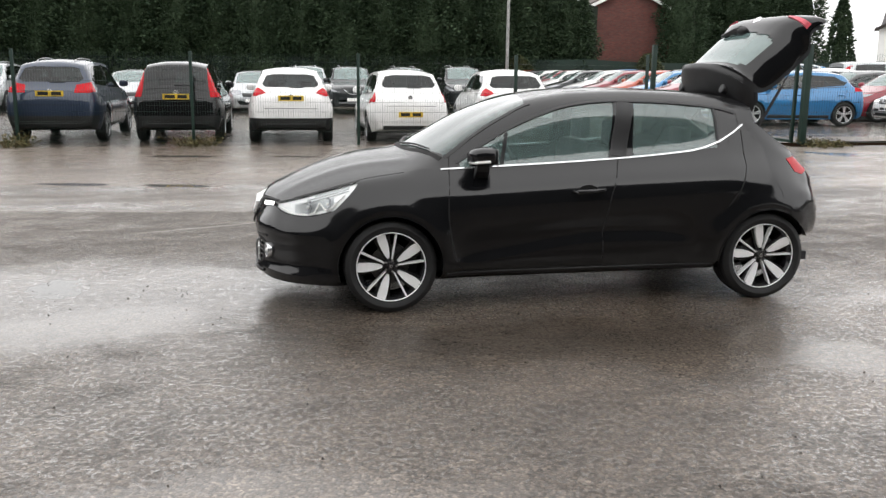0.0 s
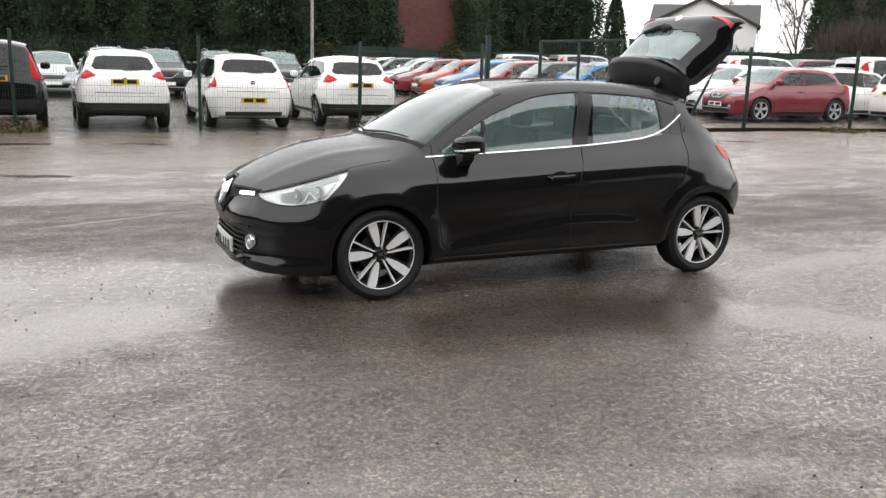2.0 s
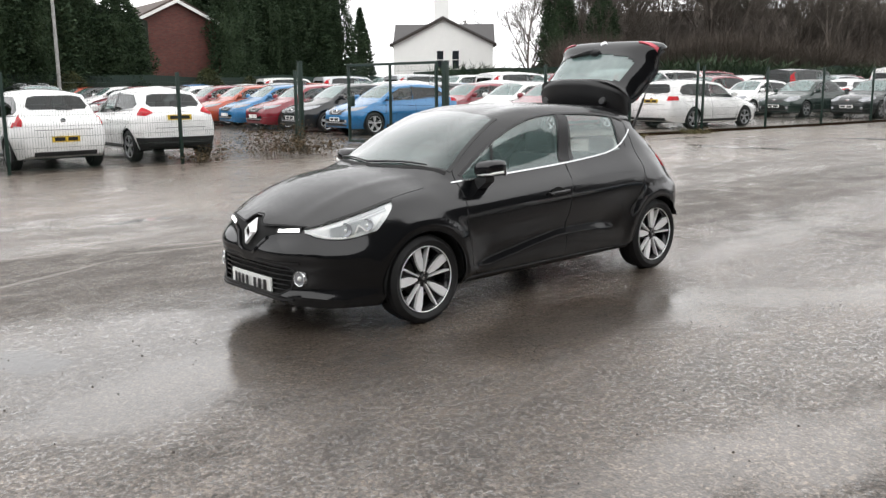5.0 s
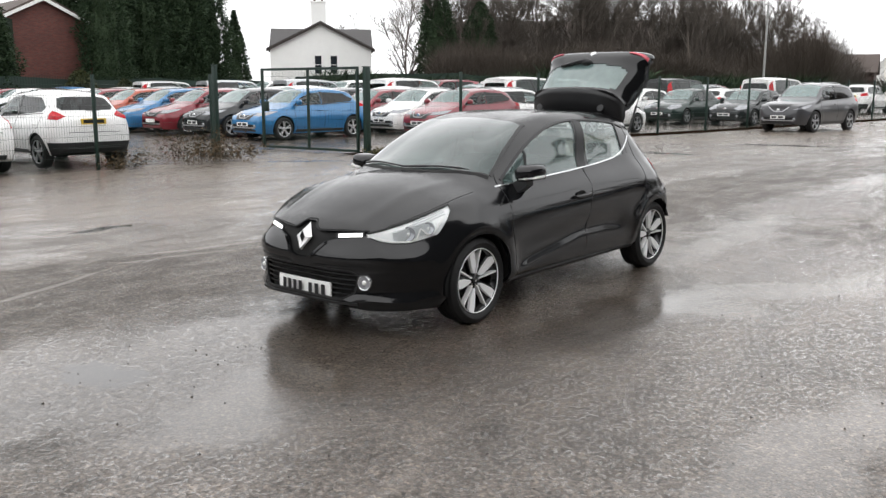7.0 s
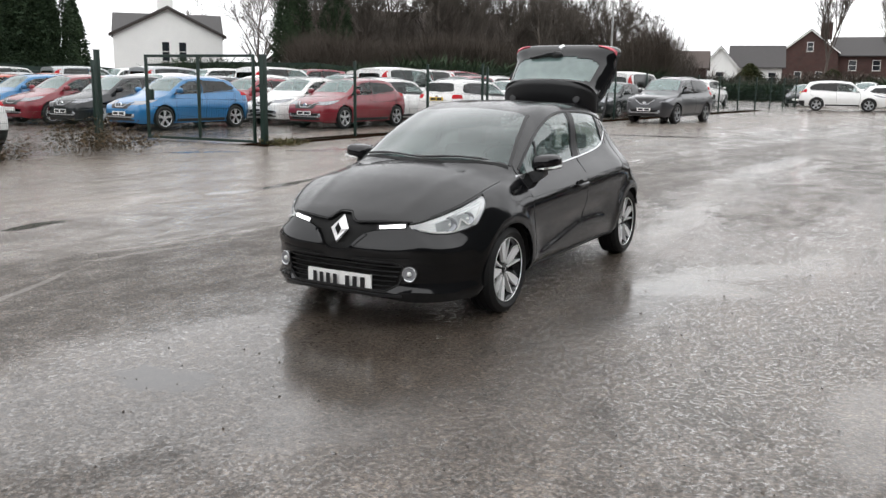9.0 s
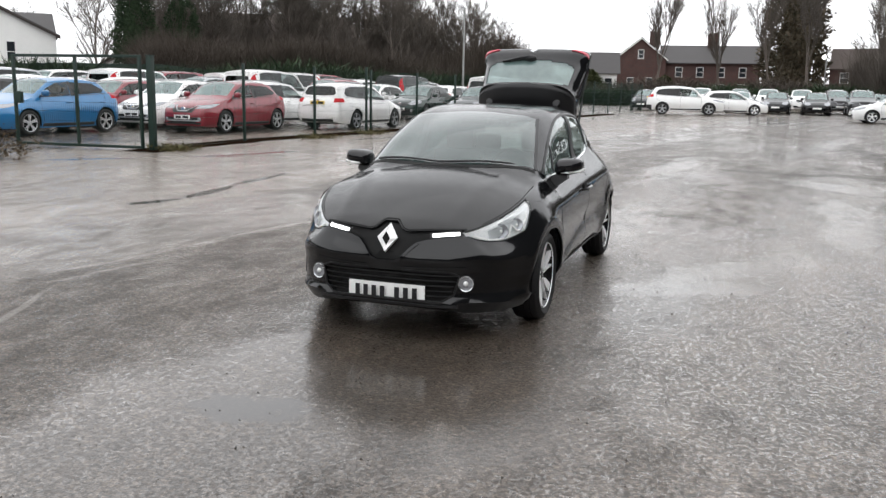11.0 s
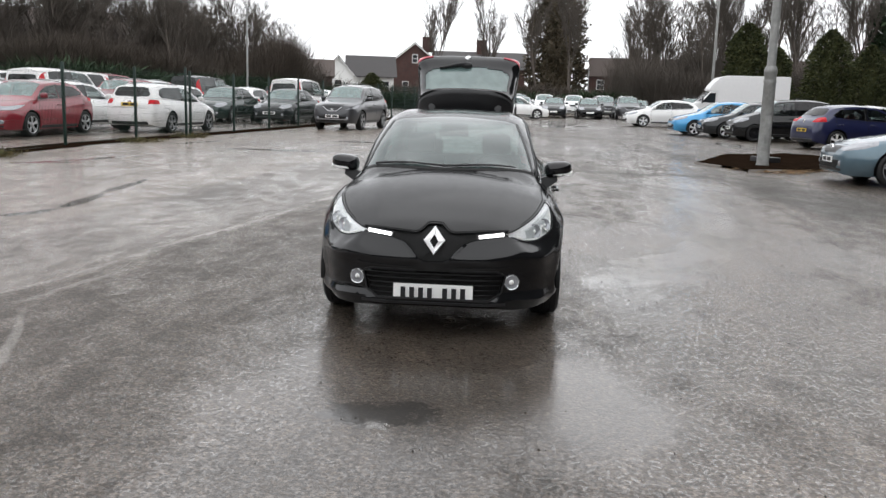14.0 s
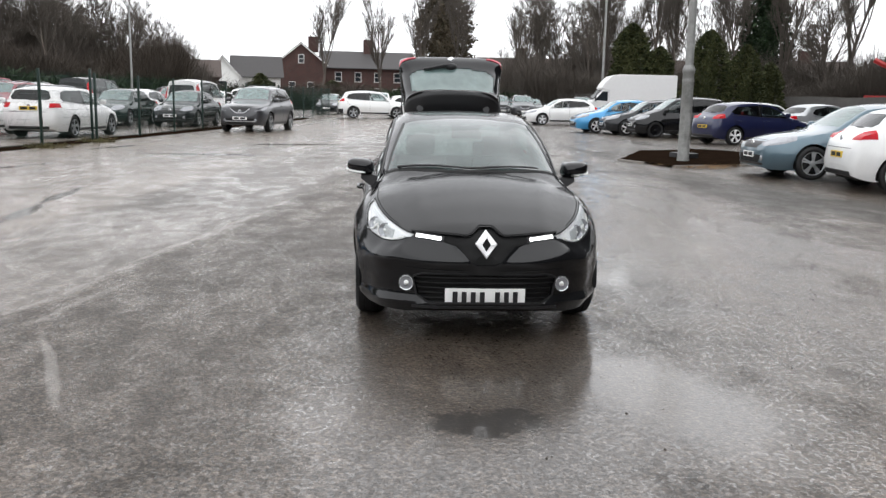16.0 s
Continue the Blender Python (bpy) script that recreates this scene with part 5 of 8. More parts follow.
def seat(car, x, y):
    sb = bmesh.new()
    box(sb, x - 0.30, x + 0.20, y - 0.25, y + 0.25, 0.40, 0.58, 0.06)
    box(sb, x + 0.12, x + 0.28, y - 0.23, y + 0.23, 0.48, 1.04, 0.06, Matrix.Translation((x + 0.2, 0, 0.5)) @ Matrix.Rotation(radians(14), 4, "Y") @ Matrix.Translation((-x - 0.2, 0, -0.5)))
    st = part("front_seat", sb, M["lining"], car)
    sb = bmesh.new()
    box(sb, x + 0.31, x + 0.40, y - 0.13, y + 0.13, 1.03, 1.21, 0.045)
    part("headrest", sb, M["lining"], st)


HUB_Z, TYRE_R = 0.300, 0.303
tyre_hero = tyre_mesh(TYRE_R, 0.205, 0.224)


def rim_hero():
    """Ten-spoke alloy: five broad bright blades and five thin ones, on gloss black backs."""
    out = []
    ring = lambda ang: (lambda u, v, w: Vector((u * math.cos(ang) - v * math.sin(ang), w, u * math.sin(ang) + v * math.cos(ang))))
    dish = lambda r: 0.022 * (1 - r / 0.235)
    bm = bmesh.new()
    lathe(bm, [(0.239, -0.088), (0.2415, -0.085), (0.2405, -0.090), (0.238, -0.093), (0.2355, -0.091), (0.234, -0.086)], 60)
    out.append(("rim_lip", bm, "alloy"))
    bm = bmesh.new()
    lathe(bm, [(0.240, -0.088), (0.222, -0.068), (0.205, -0.030), (0.200, 0.06), (0.215, 0.085)], 48)
    out.append(("rim_barrel", bm, "alloy_dark"))
    bm = bmesh.new()
    lathe(bm, [(0.0, 0.002), (0.135, 0.002), (0.137, 0.010), (0.135, 0.020)], 36)
    out.append(("brake_disc", bm, "disc"))
    bm = bmesh.new()
    box(bm, -0.045, 0.045, -0.022, 0.03, 0.095, 0.150, 0.012, Matrix.Rotation(radians(75), 4, "Y"))
    out.append(("brake_caliper", bm, "trim"))
    bm = bmesh.new()
    lathe(bm, [(0.0, -0.058), (0.030, -0.058), (0.034, -0.055), (0.050, -0.052), (0.056, -0.045), (0.056, -0.02)], 30)
    out.append(("hub", bm, "alloy_dark"))
    for k in range(5):
        a = radians(72 * k)
        bm = bmesh.new()
        prism(bm, [(0.045, -0.026), (0.12, -0.046), (0.232, -0.066), (0.236, 0.0), (0.232, 0.060), (0.12, 0.036), (0.045, 0.024)], -0.035, -0.060, ring(a))
        for v in bm.verts:
            v.co.y += dish(math.hypot(v.co.x, v.co.z))
        out.append(("spoke", bm, "alloy_dark"))
        bm = bmesh.new()
        prism(bm, [(0.060, -0.010), (0.095, -0.022), (0.140, -0.031), (0.190, -0.033), (0.229, -0.034), (0.234, -0.006), (0.232, 0.026), (0.190, 0.029), (0.140, 0.024), (0.095, 0.017), (0.060, 0.007)], -0.060, -0.082, ring(a))
        for v in bm.verts:
            v.co.y += dish(math.hypot(v.co.x, v.co.z))
        out.append(("broad_blade", bm, "alloy"))
        bm = bmesh.new()
        prism(bm, [(0.050, -0.0045), (0.140, -0.0055), (0.232, -0.0075), (0.232, 0.0075), (0.140, 0.0055), (0.050, 0.0045)], -0.045, -0.080, ring(a + radians(44)))
        for v in bm.verts:
            v.co.y += dish(math.hypot(v.co.x, v.co.z))
        out.append(("thin_blade", bm, "alloy"))
        bm = bmesh.new()
        lathe(bm, [(0.0, -0.055), (0.008, -0.055), (0.009, -0.045)], 8, "y", (0.042 * math.cos(a + 0.6), 0, 0.042 * math.sin(a + 0.6)))
        out.append(("wheel_nut", bm, "steel"))
    bm = bmesh.new()
    lathe(bm, [(0.0, -0.064), (0.024, -0.064), (0.029, -0.058)], 20)
    out.append(("hub_cap", bm, "gloss_black"))
    bm = bmesh.new()
    lathe(bm, [(0.014, -0.0665), (0.009, -0.0665), (0.009, -0.064), (0.014, -0.064), (0.014, -0.0665)], 4)
    out.append(("hub_emblem", bm, "chrome"))
    return [(k, finish(b, k, M[m], angle=30)) for k, b, m in out]


RIM = rim_hero()


def alloy_wheel(car, x, s):
    """Tyre with its rim pieces as sub-parts."""
    t = new("wheel", tyre_hero)
    t.parent = car
    t.matrix_local = pose(x, s * 0.737, HUB_Z, 0, -37 if x < 1 else -30) if s < 0 else pose(x, s * 0.737, HUB_Z, 0, 20, 180)
    for k, me in RIM:
        o = new(k, me)
        o.parent = t
        o.matrix_local = Matrix.Diagonal((0.935, 1.0, 0.935, 1))
    tagged(t, "low-profile tyre on a black and bright-cut alloy")


hatchback = build_hatchback()

# ---- the yard ----
def ground_sheet():
    xs = sorted({*np.arange(-40, 80.1, 1.0).round(2), *np.linspace(-1500, -40, 14).round(1), *np.linspace(80, 1500, 14).round(1)})
    ys = [-1500, -700, -300, -120, -60, -30, -15, 0, 15, 30, 60, 120, 300, 700, 1500]
    bm = bmesh.new()
    vs = [[bm.verts.new((x, y, ground_z(x, y))) for y in ys] for x in xs]
    for a, b in zip(vs, vs[1:]):
        for k in range(len(ys) - 1):
            bm.faces.new((a[k], b[k], b[k + 1], a[k + 1]))
    return solid("ground", bm, M["asphalt"], "wet worn grey-brown asphalt yard with puddles", "ground", kind="structure")


ground_sheet()


def loose_grit(n):
    """Loose chippings lying on the tarmac, mostly round the hatchback."""
    rg = random.Random(11)
    bm = bmesh.new()
    for _ in range(n):
        x, y = rg.gauss(0.0, 5.0), rg.gauss(-1.0, 3.4)
        a = 0.003 + 0.006 * rg.random() ** 3
        c = Vector((x, y, ground_z(x, y) + a * 0.5))
        t = rg.uniform(0, 6.28)
        ring = [bm.verts.new(c + Vector((math.cos(t + k * 1.571) * a * rg.uniform(0.7, 1.3), math.sin(t + k * 1.571) * a * rg.uniform(0.7, 1.3), -a * 0.5))) for k in range(4)]
        tip = bm.verts.new(c + Vector((rg.uniform(-0.4, 0.4) * a, rg.uniform(-0.4, 0.4) * a, a * 0.7)))
        for k in range(4):
            bm.faces.new((ring[k], ring[(k + 1) % 4], tip))
    return solid("loose_grit", bm, M["grit"], "loose dark stone chippings scattered over the asphalt", "gravel", kind="stuff", smooth=False)


loose_grit(2600)

# ---- the parked cars ----
def simple_wheel(r, w, bright):
    rim = r * 0.70
    t = tyre_mesh(r, w, rim)
    bm = bmesh.new()
    h = -w / 2
    lathe(bm, [(rim, h * 0.86), (rim * 0.93, h * 0.74), (rim * 0.90, h * 0.4), (0.0, h * 0.3)], 30)
    d = finish(bm, "rim_barrel", M["alloy_dark"])
    bm = bmesh.new()
    lathe(bm, [(rim, h * 0.86), (rim * 1.0, h * 0.98), (rim * 0.94, h * 0.92), (rim * 0.93, h * 0.80)], 30)
    lathe(bm, [(0.0, h * 0.92), (rim * 0.16, h * 0.90), (rim * 0.26, h * 0.76), (rim * 0.26, h * 0.5)], 14)
    for k in range(5):
        a = 2 * math.pi * k / 5 + 0.3
        for o in (-0.13, 0.13):
            put = lambda u, v, q: Vector((u * math.cos(a + o) - v * math.sin(a + o), q, u * math.sin(a + o) + v * math.cos(a + o)))
            prism(bm, [(rim * 0.2, -rim * 0.06), (rim * 0.95, -rim * 0.085), (rim * 0.95, rim * 0.085), (rim * 0.2, rim * 0.06)], h * 0.66, h * 0.86, put)
    s = finish(bm, "alloy_rim", M[bright], angle=30)
    return t, d, s


FAR_OMITS = ("door_gap", "door_handle", "emblem", "plate_bar", "bonnet_gap", "tailgate_gap", "cabin_trim", "air_intake", "rear_wiper", "fog_lamp", "window_strip", "sill_trim", "bumper_lip")


class CarKind:
    """A kind of parked car: its meshes are made once, and shared by all that stand in the yard. Front towards -x."""

    def __init__(self, name, L, H, W, wbase, fo, wr, clear, hood=0.62, cowl=0.27, roof0=0.44, roof1=0.86, roof1z=0.93, glass_end=0.955, belt=0.63, nose=0.44, lamp="wide", tail="mid", clad=False, rails=False, vgrille=False, plate_z=0.72, window_z=(0.72, 0.90), bright="alloy_grey", notch=False):
        self.name, self.L, self.H, self.W, self.wr = name, L, H, W, wr
        self.axles = (fo - L / 2, fo + wbase - L / 2)
        X = lambda f: (f - 0.5) * L
        bz = belt * H
        tail_pts = [(X(0.985), bz * 0.92), (X(0.995), bz * 0.72), (X(1.0), 0.36 * H)]
        if notch:
            tail_pts = [(X(0.90), bz * 1.05), (X(0.97), bz * 1.02), (X(0.988), bz * 0.9), (X(1.0), 0.36 * H)]
        c = dict(x0=X(0), x1=X(1), vm=0.52,
                 top=curve((X(0), 0.34 * H), (X(0.004), 0.40 * H), (X(0.012), nose * H), (X(0.03), nose * H + 0.05), (X(0.10), (nose * 0.45 + hood * 0.55) * H), (X(cowl - 0.02), hood * H), (X(cowl + 0.02), hood * H + 0.05), (X((cowl + roof0) / 2), (hood + 0.97) / 2 * H),
                           (X(roof0), 0.965 * H), (X((roof0 + roof1) / 2), H), (X(roof1), roof1z * H), *([] if notch else [(X(glass_end), bz * 1.06)]), *tail_pts),
                 bot=curve((X(0), 0.28 * H), (X(0.01), clear + 0.04), (X(0.06), clear), (X(0.9), clear + 0.02), (X(0.985), clear + 0.10), (X(1), 0.30 * H)),
                 wide=curve((X(0), 0.22 * W), (X(0.003), 0.50 * W), (X(0.012), 0.70 * W), (X(0.04), 0.84 * W), (X(0.10), 0.94 * W), (X(0.20), 0.99 * W), (X(0.5), W), (X(0.82), W), (X(0.92), 0.97 * W), (X(0.97), 0.90 * W), (X(0.99), 0.80 * W), (X(0.998), 0.6 * W), (X(1), 0.30 * W)),
                 belt=curve((X(0), 0.32 * H), (X(0.02), (nose - 0.01) * H), (X(0.12), (nose * 0.6 + hood * 0.4) * H - 0.02), (X(cowl), bz - 0.05), (X(0.6), bz), (X(0.88), bz + 0.05), (X(0.96), bz), (X(1), 0.34 * H)),
                 wb=curve((X(0), 0.95), (X(0.1), 0.90), (X(cowl), 0.87), (X(0.6), 0.86), (X(0.9), 0.86), (X(1), 0.95)),
                 wr=curve((X(0), 0.72), (X(0.12), 0.80), (X(cowl), 0.80), (X(roof0), 0.69), (X(0.6), 0.67), (X(roof1), 0.66), (X(0.97), 0.74), (X(1), 0.8)),
                 drop=curve((X(0), 0.03), (X(cowl), 0.045), (X(roof0), 0.07), (X(roof1), 0.07), (X(1), 0.03)))
        self.c = c
        bm = loft(c, 10, 34, 8, 5, 7)
        for v in bm.verts:
            x, y, z = v.co
            s = -1 if y < 0 else 1
            if abs(y) > 0.6 * W:
                for hx in self.axles:
                    v.co.y += s * 0.018 * math.exp(-((math.hypot(x - hx, z - wr) - wr * 1.28) / 0.06) ** 2)
                if self.axles[0] + 0.4 < x < self.axles[1] - 0.4 and z < bz:
                    v.co.y -= s * 0.018 * math.exp(-((z - 0.30 * H) / 0.10) ** 2)
        skin = Skin(bm)
        me = []
        cz = lambda f: f.calc_center_median()
        far = lambda f: abs(cz(f).y) > 0.3 * W
        for hx in self.axles:
            carve(bm, disc_poly(hx, wr, wr * 1.14, 18), (0, 2), far, 1)
        zt = lambda x: c["top"](x) - c["drop"](x) - 0.02
        zb = lambda x: c["belt"](x) + 0.02
        a0, a1 = X(cowl + 0.045), X(roof0 + 0.02)
        mid = X(0.575)
        end = X(min(roof1 + 0.02, 0.885))
        ok = lambda f: abs(cz(f).y) > 0.45 * W and f.normal.z < 0.75
        front_w = [(a0 + 0.05, zb(a0) + 0.0), ((a0 + a1) / 2, zt((a0 + a1) / 2) - 0.03), (a1, zt(a1) - 0.03), (mid - 0.05, zt(mid) - 0.035), (mid - 0.07, zb(mid))]
        rear_w = [(mid + 0.03, zb(mid)), (mid + 0.02, zt(mid) - 0.035), (X(0.78), zt(X(0.78)) - 0.04), (end - 0.16, zt(end) - 0.06), (end, zb(end) + 0.10), (end - 0.10, zb(end) + 0.02)]
        for k, s in enumerate((-1, 1)):
            carve(bm, front_w, (0, 2), lambda f: ok(f) and cz(f).y * s > 0, 2 + 20 * k)
            carve(bm, rear_w, (0, 2), lambda f: ok(f) and cz(f).y * s > 0, 3 + 20 * k)
        up = lambda f: f.normal.z > 0.2 and f.normal.x < -0.1
        b0, b1 = X(cowl + 0.03), X(roof0 - 0.005)
        carve(bm, [(b0, 0), (b0 + 0.06, -0.70 * W), (b1 - 0.03, -0.62 * W), (b1, 0), (b1 - 0.03, 0.62 * W), (b0 + 0.06, 0.70 * W)], (0, 1), lambda f: f.normal.z > 0.2 and b0 - 0.1 < cz(f).x < b1 + 0.1, 4)
        z0, z1 = window_z[0] * H, window_z[1] * H
        rear = lambda f: f.normal.x > 0.12 and cz(f).x > X(roof1 - 0.06)
        rw = [(-0.56 * W, z1 - 0.03), (-0.40 * W, z1), (0.40 * W, z1), (0.56 * W, z1 - 0.03), (0.66 * W, z0 + 0.06), (0.58 * W, z0), (-0.58 * W, z0), (-0.66 * W, z0 + 0.06)]
        carve(bm, rw, (1, 2), rear, 5)
        tails = {"mid": [(0.50, 0.60), (0.52, 0.69), (0.80, 0.72), (1.02, 0.70), (1.02, 0.63), (0.80, 0.60)], "tall": [(0.74, 0.56), (0.70, 0.70), (0.68, 0.90), (0.80, 0.90), (1.02, 0.70), (1.02, 0.56)],
                 "slim": [(0.84, 0.55), (0.80, 0.70), (0.74, 0.84), (0.80, 0.85), (0.93, 0.72), (1.02, 0.60), (1.02, 0.55)], "boomerang": [(0.58, 0.66), (0.66, 0.70), (0.78, 0.735), (1.02, 0.70), (1.02, 0.63), (0.80, 0.62)], "block": [(0.66, 0.575), (0.64, 0.665), (1.02, 0.665), (1.02, 0.585)]}
        lamps = {"wide": [(0.015, 0.42), (0.025, 0.47), (0.09, 0.535), (0.14, 0.555), (0.13, 0.50), (0.08, 0.455)], "round": [(0.0, 0.44), (0.02, 0.52), (0.08, 0.56), (0.11, 0.55), (0.09, 0.47), (0.05, 0.43)], "slim": [(0.01, 0.455), (0.02, 0.49), (0.12, 0.545), (0.17, 0.55), (0.12, 0.50), (0.06, 0.465)]}
        for k, s in enumerate((-1, 1)):
            carve(bm, [(s * u * W, v * H) for u, v in tails[tail]], (1, 2), lambda f: cz(f).x > X(0.915 if tail in ("mid", "boomerang", "block") else 0.90) and abs(cz(f).y) > 0.4 * W, 6 + k)
            carve(bm, [(X(u), v * H) for u, v in lamps[lamp]], (0, 2), lambda f: cz(f).y * s > 0.44 * W and cz(f).x < X(0.2), 8 + k)
        nf = lambda f: cz(f).x < X(0.06)
        carve(bm, [(-0.47 * W, (nose + 0.035) * H), (0.47 * W, (nose + 0.035) * H), (0.36 * W, (nose - 0.055) * H), (-0.36 * W, (nose - 0.055) * H)], (1, 2), nf, 10)
        carve(bm, [(-0.62 * W, 0.30 * H), (0.62 * W, 0.30 * H), (0.50 * W, 0.20 * H), (-0.50 * W, 0.20 * H)], (1, 2), nf, 11)
        if clad:
            carve(bm, [(-W * 1.1, 0.335 * H), (W * 1.1, 0.335 * H), (W * 1.1, 0), (-W * 1.1, 0)], (1, 2), lambda f: cz(f).x > X(0.93), 12)
        me.append(("body_shell", finish(take(bm, 0, 0.02), "body_shell", None), "paint", ""))
        for tag, nm, mt in ((2, "front_door_glass", "glass"), (3, "rear_door_glass", "privacy"), (22, "front_door_glass", "glass"), (23, "rear_door_glass", "privacy"), (4, "windscreen", "misted"), (5, "rear_window", "privacy"), (10, "grille", "trim"), (11, "air_intake", "gap"), (12, "rear_cladding", "trim")):
            b = take(bm, tag, 0.006 if mt in ("glass", "privacy", "misted") else 0, 0.003 if mt in ("glass", "privacy", "misted") else -0.002)
            if b.faces:
                me.append((nm, finish(b, nm, M[mt]), mt, ""))
        for tag in (6, 7):
            b = take(bm, tag, 0.004, -0.004)
            if b.faces:
                me.append(("tail_lamp", finish(b, "tail_lamp", M["red_lens"]), "", ""))
        for tag in (8, 9):
            b = take(bm, tag, 0.004, -0.003)
            if b.faces:
                me.append(("headlamp", finish(b, "headlamp", M["lamp_clear"]), "", ""))
        # shut lines and pillars
        for s in (-1, 1):
            b = strip([skin.side(x, z, s) for x, z in along([(mid - 0.01, zb(mid) - 0.01), (mid - 0.015, zt(mid) - 0.02)], 8)], 0.09, 0.004)
            me.append(("door_pillar", finish(b, "door_pillar", M["gloss_black"]), "", ""))
            xg = self.axles[0] + wr * 1.3
            for poly in ([(xg, bz - 0.04), (xg - 0.02, 0.4 * H), (xg + 0.06, clear + 0.08)], [(mid - 0.02, bz - 0.01), (mid - 0.06, clear + 0.09)], [(end - 0.05, bz), (end - 0.10, 0.52 * H), (self.axles[1] - wr * 1.05, 0.36 * H)]):
                b = strip([skin.side(x, z, s) for x, z in along(poly, 10)], 0.010, 0.002)
                me.append(("door_gap", finish(b, "door_gap", M["gap"]), "", ""))
            for xh in (mid - 0.20, end - 0.22):
                p, n = skin.side(xh, 0.555 * H, s)
                b = bmesh.new()
                tube(b, [p + Vector((-0.09, s * 0.01, 0)), p + Vector((-0.05, s * 0.03, 0.005)), p + Vector((0.06, s * 0.03, 0.006)), p + Vector((0.1, s * 0.01, 0.002))], 0.014, 6)
                me.append(("door_handle", finish(b, "door_handle", None), "paint", ""))
            b = bmesh.new()
            bmesh.ops.create_uvsphere(b, u_segments=14, v_segments=9, radius=1)
            xm = X(cowl + 0.085)
            for v in b.verts:
                x, y, z = v.co
                q = lambda t: math.copysign(abs(t) ** 0.7, t)
                v.co = Vector((xm + q(x) * (0.10 if x < 0 else 0.035), s * (W * 0.985 + 0.02) + q(y) * 0.10, bz + 0.075 + q(z) * 0.075))
            me.append(("door_mirror", finish(b, "door_mirror", None), "paint", ""))
            if rails:
                b = bmesh.new()
                pts = [skin.side(x, c["top"](x) - c["drop"](x) * 0.4, s)[0] + Vector((0, -s * 0.05, 0.035)) for x in np.linspace(X(roof0 + 0.05), X(roof1 - 0.03), 9)]
                pts[0].z -= 0.03
                pts[-1].z -= 0.03
                tube(b, pts, 0.013, 6)
                me.append(("roof_rail", finish(b, "roof_rail", M["alloy_grey"]), "", ""))
        b = strip([skin.front(y, 0.185 * H) for y in np.linspace(-0.66 * W, 0.66 * W, 14)], 0.05, 0.010)
        me.append(("bumper_lip", finish(b, "bumper_lip", M["trim"]), "", ""))
        b = strip([skin.rear(y, clear + 0.13) for y in np.linspace(-0.66 * W, 0.66 * W, 14)], 0.10, 0.008)
        me.append(("bumper_lip", finish(b, "bumper_lip", M["trim"]), "", ""))
        for s in (-1, 1):
            p, n = skin.front(s * 0.62 * W, 0.26 * H)
            b = bmesh.new()
            lathe(b, [(0.0, 0.012), (0.03, 0.010), (0.045, 0.004), (0.055, 0.0)], 12, "z")
            b.transform(Matrix.Translation(p + n * 0.002) @ n.to_track_quat("Z", "Y").to_matrix().to_4x4())
            me.append(("fog_lamp", finish(b, "fog_lamp", M["lamp_clear"]), "", ""))
            b = strip([skin.side(x, clear + 0.075, s) for x in np.linspace(self.axles[0] + wr * 1.3, self.axles[1] - wr * 1.3, 12)], 0.09, 0.004)
            me.append(("sill_trim", finish(b, "sill_trim", M["trim"]), "", ""))
            b = strip([skin.side(x, zb(x) - 0.012, s) for x in np.linspace(a0 + 0.03, end - 0.02, 16)], 0.016, 0.004)
            me.append(("window_strip", finish(b, "window_strip", M["trim"]), "", ""))
        b = strip([skin.rear(y, z0 - 0.035 + 0.03) for y in np.linspace(-0.03, 0.30 * W, 6)], 0.016, 0.018)
        me.append(("rear_wiper", finish(b, "rear_wiper", M["trim"]), "", ""))
        # bonnet gap, cabin
        b = strip([skin.above(X(0.045) + 0.10 * (y / W) ** 2, y) for y in np.linspace(-0.62 * W, 0.62 * W, 16)], 0.012, 0.002)
        me.append(("bonnet_gap", finish(b, "bonnet_gap", M["gap"]), "", ""))
        b = strip([skin.rear(y, 0.50 * H if not clad else 0.46 * H) for y in np.linspace(-0.62 * W, 0.62 * W, 14)], 0.010, 0.002)
        me.append(("tailgate_gap", finish(b, "tailgate_gap", M["gap"]), "", ""))
        b = bmesh.new()
        box(b, X(0.30), X(0.88), -0.74 * W, 0.74 * W, clear + 0.12, clear + 0.20)
        for sx in (0.50, 0.70):
            for sy in (-0.40, 0.40):
                box(b, X(sx) - 0.06, X(sx) + 0.08, sy * W - 0.22, sy * W + 0.22, clear + 0.2, bz + 0.05, 0.04)
                box(b, X(sx) + 0.06, X(sx) + 0.14, sy * W - 0.11, sy * W + 0.11, bz + 0.07, bz + 0.22, 0.03)
        box(b, X(cowl + 0.03), X(cowl + 0.11), -0.70 * W, 0.70 * W, 0.45 * H, bz - 0.03, 0.03)
        me.append(("cabin_trim", finish(b, "cabin_trim", M["lining"]), "", ""))
        b = bmesh.new()
        for hx in self.axles:
            for s in (-1, 1):
                lathe(b, [(wr * 1.15, s * 0.965 * W), (wr * 1.16, s * 0.6 * W), (0, s * 0.58 * W)], 16, "y", (hx, 0, wr), radians(-15), radians(195))
        box(b, X(0.05), X(0.95), -0.6 * W, 0.6 * W, clear + 0.02, clear + 0.10)
        me.append(("underbody", finish(b, "underbody", M["gap"]), "", ""))
        fx, rx = X(0.0), skin.rear(0, plate_z)[0].x
